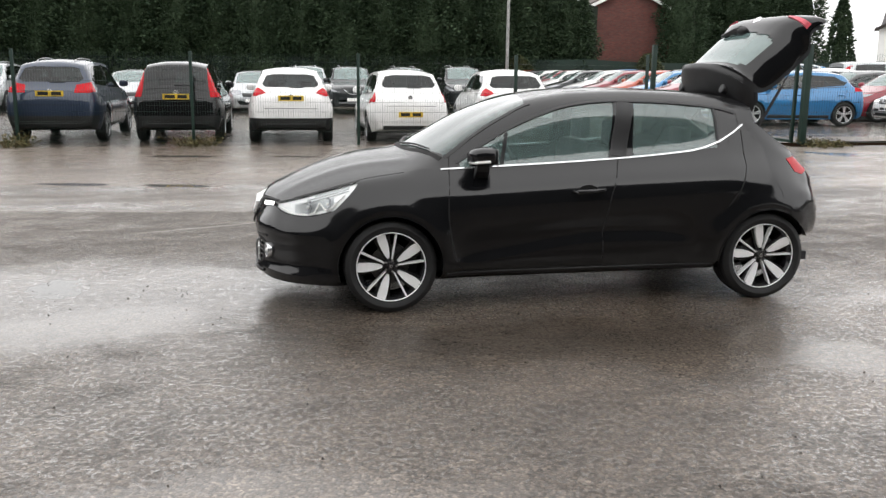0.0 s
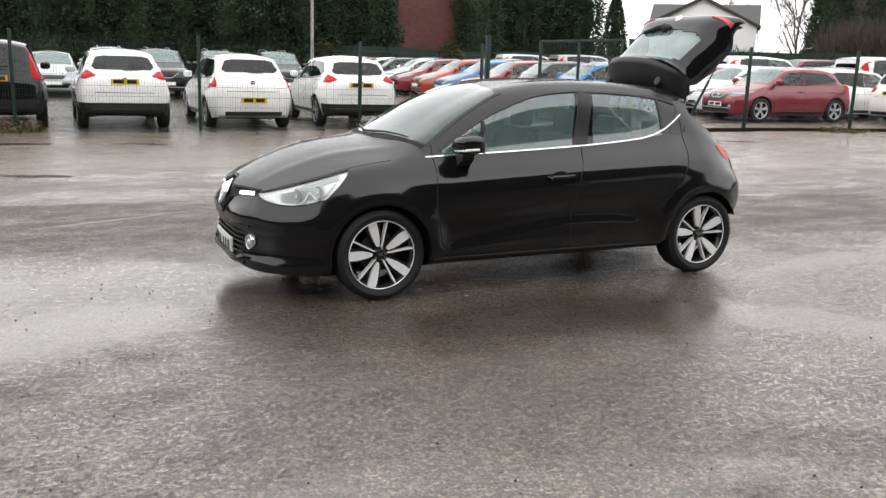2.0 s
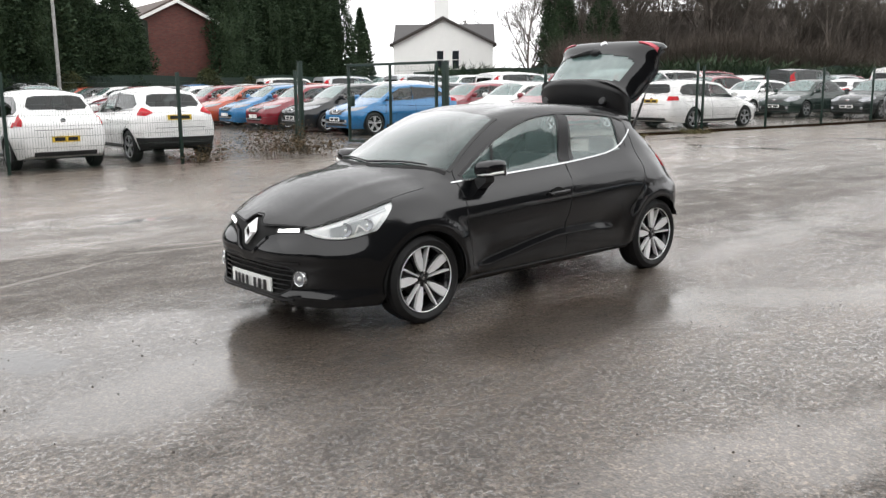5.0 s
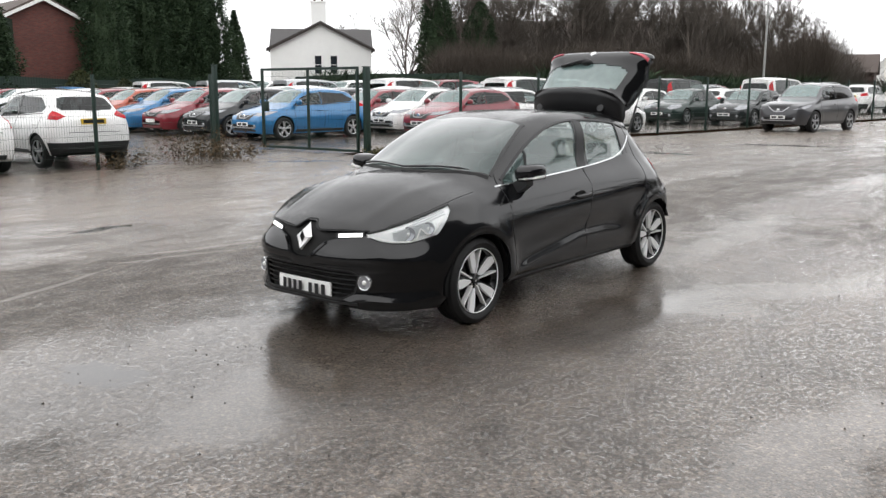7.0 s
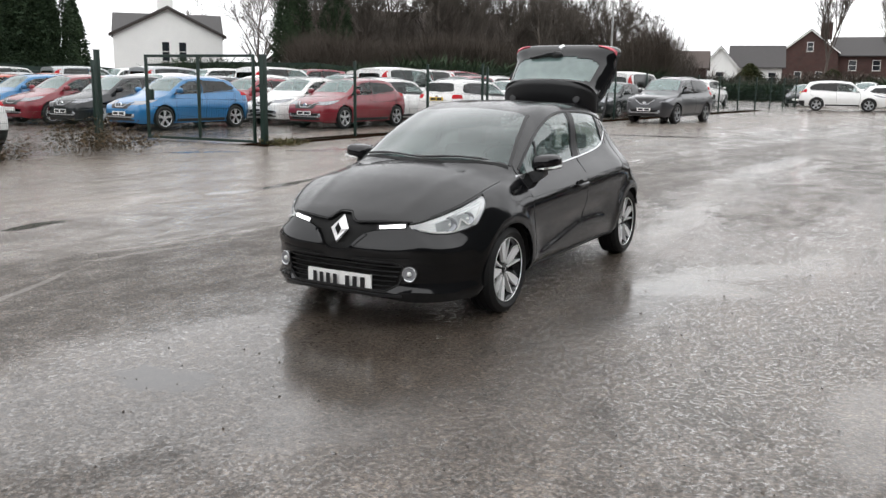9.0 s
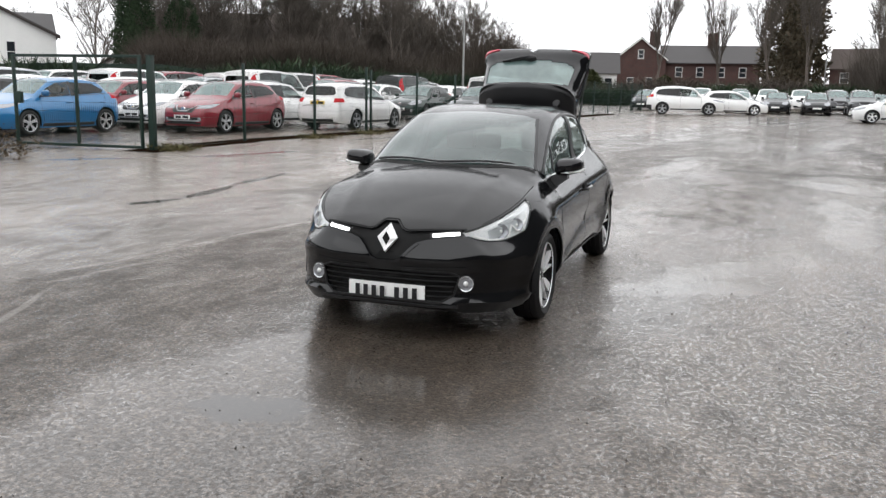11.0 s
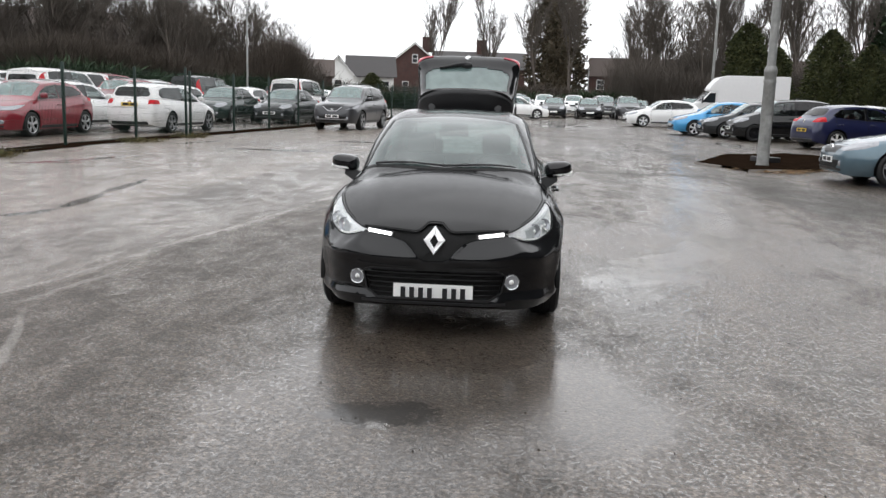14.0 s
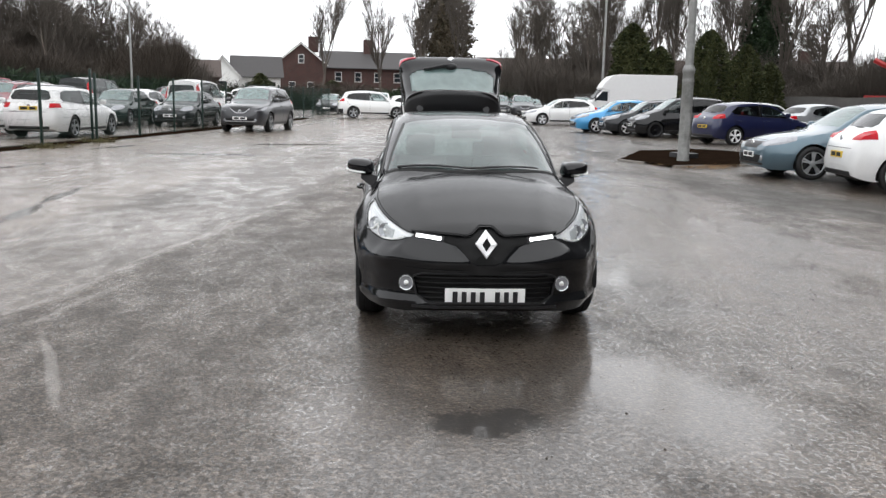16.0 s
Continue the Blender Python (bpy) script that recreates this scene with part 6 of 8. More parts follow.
        for nm, mt, put in (("front_plate", "plate_white", lambda u, v, w: Vector((fx - 0.006 - w, u, 0.30 * H + v))), ("rear_plate", "plate_yellow", lambda u, v, w: Vector((rx + 0.012 + w, u, plate_z + v)))):
            b = bmesh.new()
            prism(b, [(-0.26, -0.055), (0.26, -0.055), (0.26, 0.055), (-0.26, 0.055)], -0.02, 0.006, put)
            i = len(me)
            me.append((nm, finish(b, nm, M[mt], False), "", ""))
            for u0, u1 in ((-0.215, -0.02), (0.035, 0.215)):
                b = bmesh.new()
                prism(b, [(u0, -0.034), (u1, -0.034), (u1, 0.034), (u0, 0.034)], 0.0055, 0.008, put)
                me.append(("plate_bar", finish(b, "plate_bar", M["ink"], False), "", nm))
        if vgrille:
            b = strip([skin.front(y, z) for y, z in along([(-0.40 * W, 0.505 * H), (-0.17 * W, 0.415 * H), (0.17 * W, 0.415 * H), (0.40 * W, 0.505 * H)], 24)], 0.030, 0.012)
            me.append(("grille_bar", finish(b, "grille_bar", M["alloy_grey"]), "", ""))
            b = strip([skin.front(y, 0.235 * H) for y in np.linspace(-0.6 * W, 0.6 * W, 14)], 0.04, 0.015)
            me.append(("skid_plate", finish(b, "skid_plate", M["alloy_grey"]), "", ""))
        b = bmesh.new()
        p, n = skin.rear(0, 0.60 * H)
        lathe(b, [(0.0, 0.012), (0.05, 0.010), (0.055, 0.0)], 16, "x", (p.x, 0, 0.60 * H + 0.02))
        me.append(("emblem", finish(b, "emblem", M["chrome"]), "", ""))
        b = bmesh.new()
        lathe(b, [(0.0, -0.02), (0.06, -0.018), (0.065, 0.01)], 16, "x", (skin.front(0, 0.445 * H)[0].x, 0, 0.445 * H))
        me.append(("emblem", finish(b, "emblem", M["chrome"]), "", ""))
        bm.free()
        self.meshes = me
        self.wheel = simple_wheel(wr, 0.21, bright)

    def park(self, colour, x, y, turn, label, group="", near=True):
        car = thing("parked_car", label, "car", group, at=pose(x, y, ground_z(x, y), 0, 0, turn))
        last = {}
        for nm, me, role, under in self.meshes:
            if not near and nm in FAR_OMITS:
                continue
            o = new(nm, me)
            o.parent = last.get(under, car)
            last[nm] = o
            if role == "paint":
                o.material_slots[0].link = "OBJECT"
                o.material_slots[0].material = PAINT[colour]
        t, d, s = self.wheel
        for hx in self.axles:
            for sd in (-1, 1):
                w = new("wheel", t)
                w.parent = car
                w.matrix_local = pose(hx, sd * (self.W - 0.115), self.wr - 0.006, 0, 0, 0 if sd < 0 else 180)
                for m in (d, s) if near else (s,):
                    o = new(m.name.split(".")[0], m)
                    o.parent = w
        return car


JUKE = CarKind("crossover", 4.135, 1.565, 0.8825, 2.53, 0.86, 0.335, 0.24, hood=0.655, cowl=0.27, roof0=0.45, roof1=0.84, roof1z=0.955, glass_end=0.945, belt=0.66, lamp="round", tail="boomerang", clad=True, plate_z=0.93, window_z=(0.735, 0.905))
LEAF = CarKind("electric_hatchback", 4.445, 1.55, 0.885, 2.70, 0.98, 0.315, 0.19, hood=0.64, roof0=0.43, roof1=0.87, roof1z=0.955, glass_end=0.945, belt=0.63, tail="slim", plate_z=0.60, window_z=(0.745, 0.915))
SUV = CarKind("suv", 4.60, 1.69, 0.915, 2.70, 0.93, 0.36, 0.25, hood=0.66, cowl=0.26, roof0=0.42, roof1=0.88, roof1z=0.955, glass_end=0.955, belt=0.645, nose=0.52, lamp="slim", tail="mid", clad=True, rails=True, vgrille=True, plate_z=1.0, window_z=(0.725, 0.90))
CRV = CarKind("tall_suv", 4.53, 1.68, 0.91, 2.62, 0.92, 0.35, 0.24, hood=0.65, cowl=0.26, roof0=0.42, roof1=0.92, roof1z=0.955, glass_end=0.97, belt=0.64, nose=0.50, tail="tall", clad=True, plate_z=0.95, window_z=(0.70, 0.91))
MICRA = CarKind("supermini", 4.0, 1.455, 0.8715, 2.525, 0.82, 0.315, 0.17, vgrille=True, bright="alloy_two", hood=0.655, cowl=0.25, roof0=0.44, roof1=0.84, roof1z=0.95, glass_end=0.935, belt=0.665, lamp="slim", tail="boomerang", plate_z=0.62, window_z=(0.75, 0.91))
HATCH = CarKind("family_hatchback", 4.25, 1.48, 0.89, 2.62, 0.88, 0.32, 0.17, hood=0.645, cowl=0.26, roof0=0.45, roof1=0.83, roof1z=0.95, glass_end=0.945, belt=0.65, tail="mid", plate_z=0.62, window_z=(0.745, 0.905), bright="alloy")
ESTATE = CarKind("estate", 4.40, 1.48, 0.87, 2.53, 0.86, 0.315, 0.17, hood=0.64, cowl=0.26, roof0=0.44, roof1=0.925, roof1z=0.95, glass_end=0.965, belt=0.64, tail="block", plate_z=0.84, window_z=(0.725, 0.91), rails=True)
SALOON = CarKind("large_saloon", 4.66, 1.47, 0.905, 2.68, 0.92, 0.32, 0.17, hood=0.64, cowl=0.27, roof0=0.44, roof1=0.72, roof1z=0.965, glass_end=0.93, belt=0.64, tail="block", plate_z=0.78, window_z=(0.735, 0.89), notch=True)
VAN = CarKind("panel_van", 4.95, 1.96, 0.95, 3.0, 0.93, 0.33, 0.20, hood=0.60, cowl=0.19, roof0=0.36, roof1=0.97, roof1z=0.965, glass_end=0.977, belt=0.58, nose=0.44, tail="tall", plate_z=0.9, window_z=(0.62, 0.86))
MPV = CarKind("compact_mpv", 4.05, 1.62, 0.86, 2.53, 0.80, 0.315, 0.18, hood=0.65, cowl=0.22, roof0=0.42, roof1=0.90, roof1z=0.95, glass_end=0.96, belt=0.62, tail="tall", plate_z=0.75, window_z=(0.70, 0.90), bright="alloy_dark")

# beside the fence, tails towards the drive
row = "cars parked tail-first behind the fence"
SUV.park("navy", -5.15, 14.55, -90, "dark blue sport utility car parked behind the green fence", row)
CRV.park("black", -2.75, 14.55, -90, "black sport utility car with tall red lamps behind the fence", row)
JUKE.park("white", -0.45, 14.25, -90, "white crossover with black lower bumper behind the fence", row)
LEAF.park("white", 2.05, 14.45, -90, "white rounded electric hatchback behind the fence", row)
JUKE.park("white", 4.50, 14.35, -92, "white crossover beside the gate end of the fence", row)
HATCH.park("dark", -8.1, 14.6, -88, "dark hatchback at the far end of the fenced row", row)
# second row, noses towards the drive
row = "second row of parked cars"
for k, (x, col) in enumerate(((-10.6, "silver"), (-8.2, "white"), (-5.9, "silver"), (-3.7, "red"), (-1.6, "silver"), (0.3, "silver"), (1.9, "dark"), (4.0, "dark"), (6.2, "dark"))):
    (SUV, HATCH, HATCH, HATCH, HATCH, SUV, SUV, SUV, SUV)[k].park(col, x, 27.0 + 0.2 * (k % 3), 90, f"{col} car facing out of the second row", row, near=False)
# rows of new cars inside the compound
rng = random.Random(7)
row = "rows of new cars in the compound"
COLS = ["white", "white", "red", "white", "grey", "blue", "red", "silver", "dark", "white", "orange"]


def fill(x, y0, y1, turn, first, kinds, step=2.32):
    y, k = y0, 0
    while y < y1:
        col = first[k] if k < len(first) else rng.choice(COLS)
        kind = kinds[k % len(kinds)]
        kind.park(col, x + rng.uniform(-0.2, 0.2) + 0.02 * (y - y0), y, turn + rng.uniform(-1.5, 1.5), f"{col} {kind.name.replace('_', ' ')} in a compound row", row, near=k < 2)
        y += step + rng.uniform(-0.06, 0.08)
        k += 1


fill(12.72, 15.55, 44, -3, ["blue", "dark", "red", "blue", "orange", "red", "white", "dark", "white", "red", "white", "grey"], [MICRA])
fill(16.35, 12.45, 14, -3, ["red"], [MICRA])
fill(17.5, 14.85, 46, -3, ["white", "red", "grey", "white", "red", "white"], [MICRA, MICRA, HATCH, JUKE])
ESTATE.park("white", 20.95, 10.45, 174, "white estate car with roof rails behind the fence", row)
ESTATE.park("white", 20.3, 13.2, 175, "white estate car standing beside another", row)
fill(22.3, 15.6, 46, 176, ["red", "white", "white", "blue", "white"], [HATCH, ESTATE, JUKE])
SALOON.park("green", 31.0, 11.8, -4, "dark green saloon with a pale wet bonnet", row)
SALOON.park("dark", 31.75, 9.25, -5, "dark saloon nosed up to the fence", row)
fill(31.4, 14.3, 48, -4, ["white", "red", "white", "white", "silver"], [HATCH, SUV, VAN])
fill(27.0, 17.0, 46, 176, ["white", "grey", "white"], [VAN, HATCH, MICRA])
fill(36.9, 9.9, 44, 175, ["white", "white", "dark", "white", "red"], [VAN, HATCH, VAN, SUV], 2.5)
fill(46.5, 11.0, 38, -5, ["white", "red", "white", "silver"], [HATCH, SUV])
fill(52.0, 10.0, 34, 175, ["white", "white", "dark"], [SUV, HATCH])
SUV.park("grey", 28.15, 5.75, -8.5, "dark grey sport utility car with a bright grille on the drive", "")
SUV.park("white", 49.7, 1.75, 96, "white sport utility car parked across the end of the drive", "")
HATCH.park("white", 51.8, -0.9, 100, "white hatchback parked past the white utility car", "")
row = "far row at the end of the yard"
for k, (x, y, col) in enumerate(((58.5, -1.35, "silver"), (58.0, -3.70, "dark"), (63.5, -3.2, "white"), (63.8, -5.5, "white"), (57.8, -6.15, "black"), (62.6, -7.75, "grey"), (58.4, -8.95, "grey"), (63.4, -10.5, "dark"), (60, -13.8, "dark"), (63, 1.5, "white"), (60, 5.2, "dark"), (66.5, -1.2, "black"))):
    (MICRA, HATCH, SUV, SUV, SALOON, SUV, SUV, HATCH, SUV, SUV, HATCH, SUV)[k].park(col, x, y, rng.uniform(-4, 4), f"{col} car at the far end of the yard", row, near=False)
row = "cars along the right side of the yard"
HATCH.park("white", 42.9, -8.9, -86, "white three-door hatchback parked side-on", row)
HATCH.park("cyan", 32.8, -9.6, -88, "bright blue hatchback with black wheels", row)
HATCH.park("dark", 30.9, -10.45, -88, "dark brown-black hatchback with bright alloys", row)
MPV.park("black", 28.7, -11.0, -88, "black compact people carrier with black wheels", row)
HATCH.park("royal", 24.12, -12.2, 104, "deep blue hatchback seen from its tail", row)
HATCH.park("white", 31.2, -15.6, 110, "white car behind the deep blue hatchback", row)
SALOON.park("silver", 28.8, -17.0, 105, "silver car beyond the deep blue hatchback", row)
SALOON.park("steel_blue", 10.75, -8.85, -92, "pale steel-blue saloon beside the lamp post bed", row)
HATCH.park("white", 8.62, -9.42, 82, "white hatchback with red lamps beside the steel-blue saloon", row)

# ---- fences ----
def fence_run(a, b, n, height, label, mesh_in=True, name="fence"):
    """Posts with welded-mesh panels between them, from a to b."""
    a, b = Vector(a), Vector(b)
    d = (b - a) / n
    f = thing(name, label, "fence", "green mesh fence", at=Matrix.Translation((a.x, a.y, 0)))
    ang = math.atan2(d.y, d.x)
    L = d.length
    pm = bmesh.new()
    box(pm, -0.03, 0.03, -0.03, 0.03, -0.1, height, 0.006)
    post = finish(pm, "post", M["fence"])
    wm = bmesh.new()
    for z in np.arange(0.06, height - 0.02, 0.2):
        for yy in (-0.004, 0.004):
            tube(wm, [(0.03, yy, z), (L - 0.03, yy, z)], 0.0030, 3, False)
    for x in np.arange(0.05, L - 0.03, 0.05):
        tube(wm, [(x, 0, 0.05), (x, 0, height - 0.03)], 0.0024, 3, False)
    panel = finish(wm, "mesh_panel", M["fence"], False)
    for k in range(n + 1):
        p = a + d * k
        z = ground_z(p.x, p.y)
        o = new("post", post)
        o.parent = f
        o.matrix_local = Matrix.Translation((p.x - a.x, p.y - a.y, z)) @ Matrix.Rotation(ang, 4, "Z")
        if k < n and mesh_in:
            o = new("mesh_panel", panel)
            o.parent = f
            o.matrix_local = Matrix.Translation((p.x - a.x, p.y - a.y, z)) @ Matrix.Rotation(ang, 4, "Z")
    return f


fence_run((-12.4, 12.25), (4.25, 11.95), 5, 1.85, "dark green welded-mesh fence along the drive")
fence_run((4.25, 11.95), (7.55, 12.75), 1, 1.85, "dark green mesh fence panel next to the gate")
fence_run((9.66, 9.78), (45.5, 5.75), 12, 1.85, "dark green mesh fence along the compound edge")
fence_run((45.5, 5.75), (54.4, 4.9), 3, 1.85, "dark green mesh fence at the far end of the drive")
for gx, gy, h, w in ((7.75, 12.85, 2.08, 0.05), (9.66, 9.80, 1.98, 0.062)):
    gm = bmesh.new()
    box(gm, -w, w, -w, w, -0.1, h, 0.012)
    box(gm, -w - 0.01, w + 0.01, -w - 0.01, w + 0.01, h, h + 0.02, 0.005)
    solid("gate_post", gm, M["fence"], "stout dark green steel gate post", "gate post", at=Matrix.Translation((gx, gy, ground_z(gx))))
gm = bmesh.new()
box(gm, -0.03, 0.03, -0.03, 0.03, 0, 1.95, 0.006)
solid("gate_post", gm, M["fence"], "second slim green post doubled beside a fence post", "gate post", at=Matrix.Translation((18.35, 8.80, ground_z(18))))
# open gate leaf standing inside the entrance
g0, g1 = Vector((9.55, 9.95)), Vector((9.35, 13.15))
gate = thing("metal_gate", "open green steel gate leaf with mesh infill", "gate", at=Matrix.Translation((g0.x, g0.y, ground_z(9.5))) @ Matrix.Rotation(math.atan2((g1 - g0).y, (g1 - g0).x), 4, "Z"))
GL = (g1 - g0).length
for x0, x1, z0, z1 in ((0, 0.06, 0.06, 2.0), (GL - 0.06, GL, 0.06, 2.0), (GL / 2 - 0.025, GL / 2 + 0.025, 0.06, 2.0), (0.06, GL - 0.06, 1.94, 2.0), (0.06, GL - 0.06, 0.06, 0.12)):
    gm = bmesh.new()
    box(gm, x0, x1, -0.03, 0.03, z0, z1, 0.006)
    part("gate_frame", gm, M["fence"], gate)
gm = bmesh.new()
for x in np.arange(0.1, GL - 0.05, 0.05):
    tube(gm, [(x, 0, 0.12), (x, 0, 1.94)], 0.0028, 3, False)
for z in np.arange(0.2, 1.9, 0.2):
    tube(gm, [(0.06, 0, z), (GL - 0.06, 0, z)], 0.003, 3, False)
part("gate_mesh", gm, M["fence"], gate, smooth=False)
gm = bmesh.new()
box(gm, GL - 0.20, GL - 0.06, -0.05, 0.05, 0.95, 1.20, 0.01)
part("lock_box", gm, M["fence"], gate)

# ---- lamp post and its bed ----
lamp = thing("lamp_post", "weathered grey steel lamp post with a thicker base", "lamp post", at=Matrix.Translation((13.2, -6.0, ground_z(13.2))))
gm = bmesh.new()
lathe(gm, [(0.0, -0.1), (0.150, -0.1), (0.150, 0.05), (0.128, 0.14), (0.124, 2.02), (0.138, 2.04), (0.138, 2.12), (0.10, 2.20)], 20, "z")
part("base_section", gm, M["galv"], lamp)
gm = bmesh.new()
lathe(gm, [(0.092, 2.18), (0.086, 4.5), (0.07, 9.0), (0.0, 9.02)], 18, "z")
part("pole", gm, M["galv"], lamp)
gm = bmesh.new()
tube(gm, [(0, 0, 8.95), (-0.2, 0.2, 9.2), (-0.7, 0.7, 9.35)], 0.04, 8)
box(gm, -1.2, -0.65, 0.58, 0.80, 9.30, 9.42, 0.03)
part("lamp_head", gm, M["galv"], lamp)
gm = bmesh.new()
box(gm, -0.14, -0.118, -0.055, 0.055, 0.55, 1.15, 0.006)
part("service_door", gm, M["galv"], lamp)
gm = bmesh.new()
lathe(gm, [(0.122, 1.84), (0.134, 1.84), (0.134, 1.90), (0.122, 1.90)], 18, "z")
part("clamp_band", gm, M["galv"], lamp)

bed = bmesh.new()
outline = [(12.2, -5.45), (14.0, -4.75), (17.9, -6.4), (19.2, -8.6), (16.5, -10.2), (13.2, -8.0)]
bv = [bed.verts.new((x, y, ground_z(x) + 0.05)) for x, y in outline]
bc = bed.verts.new((15.4, -7.2, ground_z(15) + 0.20))
for k in range(6):
    bed.faces.new((bv[k], bv[(k + 1) % 6], bc)[::-1])
bmesh.ops.subdivide_edges(bed, edges=bed.edges, cuts=4, use_grid_fill=True)
for v in bed.verts:
    v.co.z += 0.03 * noise.noise(v.co * 2.3)
bmesh.ops.recalc_face_normals(bed, faces=bed.faces)
solid("soil_bed", bed, M["soil"], "low bed of wet brown soil and leaf litter", "flower bed", kind="stuff")
for k, (p, q) in enumerate(zip(outline, outline[1:] + outline[:1])):
    n = max(1, round(math.dist(p, q) / 0.92))
    for i in range(n):
        a, b = Vector(p).lerp(Vector(q), i / n), Vector(p).lerp(Vector(q), (i + 0.985) / n)
        if (k, i) in ((0, 0), (5, 1)):
            continue
        gm = bmesh.new()
        ln = (b - a).length
        box(gm, 0, ln, -0.05, 0.05, -0.08, 0.045, 0.015)
        solid("kerb_stone", gm, M["kerb"], "worn concrete kerb stone edging the soil bed", "kerb", "kerb round the lamp post bed", at=Matrix.Translation((a.x, a.y, ground_z(a.x))) @ Matrix.Rotation(math.atan2((b - a).y, (b - a).x), 4, "Z"))
gm = bmesh.new()
lr = random.Random(5)
for _ in range(2600):
    t = lr.random()
    p = Vector((11.9, -5.9)).lerp(Vector((15.5, -9.2)), t) if lr.random() < 0.75 else Vector((12.2, -5.4)).lerp(Vector((18, -6.6)), t)
    p += Vector((lr.gauss(0, 0.28), lr.gauss(0, 0.22)))
    a, s = lr.uniform(0, 6.28), lr.uniform(0.02, 0.05)
    d, e = Vector((math.cos(a), math.sin(a), lr.uniform(-0.3, 0.3))) * s, Vector((-math.sin(a), math.cos(a), lr.uniform(-0.3, 0.3))) * s * 0.6
    c = Vector((p.x, p.y, ground_z(p.x) + 0.02 + lr.uniform(0, 0.03)))
    gm.faces.new([gm.verts.new(q) for q in (c - d, c + e, c + d, c - e)])
solid("leaf_litter", gm, M["litter"], "scatter of fallen yellow-brown leaves by the bed", "leaves", kind="stuff", smooth=False)
gm = bmesh.new()
box(gm, -0.30, 0.30, -0.18, 0.18, 0, 0.22, 0.03)
solid("utility_box", gm, M["trim"], "low dark box behind the lamp post", "utility box", at=pose(13.9, -6.25, ground_z(14) + 0.0, 0, 0, 25))

# weeds at the fence foot
def tuft(x, y, n, r, h, mat, name, label):
    rg = random.Random(int(x * 97 + y * 31))
    bm = bmesh.new()
    for _ in range(n):
        a, d = rg.uniform(0, 6.28), r * rg.random() ** 0.6
        p = Vector((d * math.cos(a), d * math.sin(a), 0))
        lean = Vector((math.cos(a), math.sin(a), 0)) * rg.uniform(-0.2, 0.9) * h
        top = p + lean + Vector((rg.gauss(0, 0.12), rg.gauss(0, 0.12), h * rg.uniform(0.3, 1) ** 1.3))
        w = 0.004 if name == "weed_clump" and h > 0.35 else 0.008
        s = Vector((-math.sin(a), math.cos(a), 0)) * w
        m = p.lerp(top, 0.55) + Vector((rg.gauss(0, 0.04), rg.gauss(0, 0.04), 0.12 * h))
        v = [bm.verts.new(q) for q in (p - s, p + s, m + s * 0.8, m - s * 0.8, top)]
        bm.faces.new((v[0], v[1], v[2], v[3]))
        bm.faces.new((v[3], v[2], v[4]))
        for _ in range(9 if h > 0.35 else 3):
            f = rg.uniform(0.25, 1)
            q = p.lerp(m, f * 2) if f < 0.5 else m.lerp(top, f * 2 - 1)
            q = q + Vector((rg.gauss(0, 0.06), rg.gauss(0, 0.06), rg.gauss(0, 0.04)))
            q.z = max(q.z, 0.02)
            e = Vector((rg.uniform(-1, 1), rg.uniform(-1, 1), rg.uniform(-0.6, 0.6))).normalized() * rg.uniform(0.02, 0.045)
            o = e.cross(Vector((rg.gauss(0, 1), rg.gauss(0, 1), rg.gauss(0, 1)))).normalized() * e.length * 0.45
            bm.faces.new([bm.verts.new(z) for z in (q - e, q + o, q + e, q - o)])
    return solid(name, bm, mat, label, "weeds", kind="stuff", smooth=False, at=Matrix.Translation((x, y, ground_z(x))))


for x, y, n, r, h, k in ((6.2, 11.5, 120, 0.7, 0.85, "weed"), (7.1, 11.4, 70, 0.55, 0.5, "weed"), (4.6, 11.7, 50, 0.4, 0.4, "weed"), (10.0, 9.5, 160, 0.5, 0.16, "grass"), (-5.9, 11.9, 160, 0.5, 0.3, "grass"), (-2.4, 12.0, 120, 0.45, 0.25, "grass"), (14.9, 8.7, 140, 0.5, 0.12, "grass"), (17.8, 8.5, 120, 0.5, 0.12, "grass")):
    tuft(x, y, n, r, h, M[k], "weed_clump", "straggling brown weeds at the fence foot" if k == "weed" else "short rough grass at the fence foot")
verge = bmesh.new()
vp = []
for i in range(40):
    x = 9.3 + 36.5 * i / 39
    yl = 9.78 - 0.1125 * (x - 9.66)
    w = 0.55 + 0.25 * noise.noise(Vector((x * 0.8, 3, 0)))
    vp.append([verge.verts.new((x, yl - w, ground_z(x) + 0.005)), verge.verts.new((x, yl - 0.1, ground_z(x) + 0.035)), verge.verts.new((x, yl + 0.5, ground_z(x) + 0.03))])
for a, b in zip(vp, vp[1:]):
    for j in range(2):
        verge.faces.new((a[j], b[j], b[j + 1], a[j + 1]))
solid("verge", verge, M["soil"], "strip of mud and dead grass under the fence", "verge", kind="stuff")


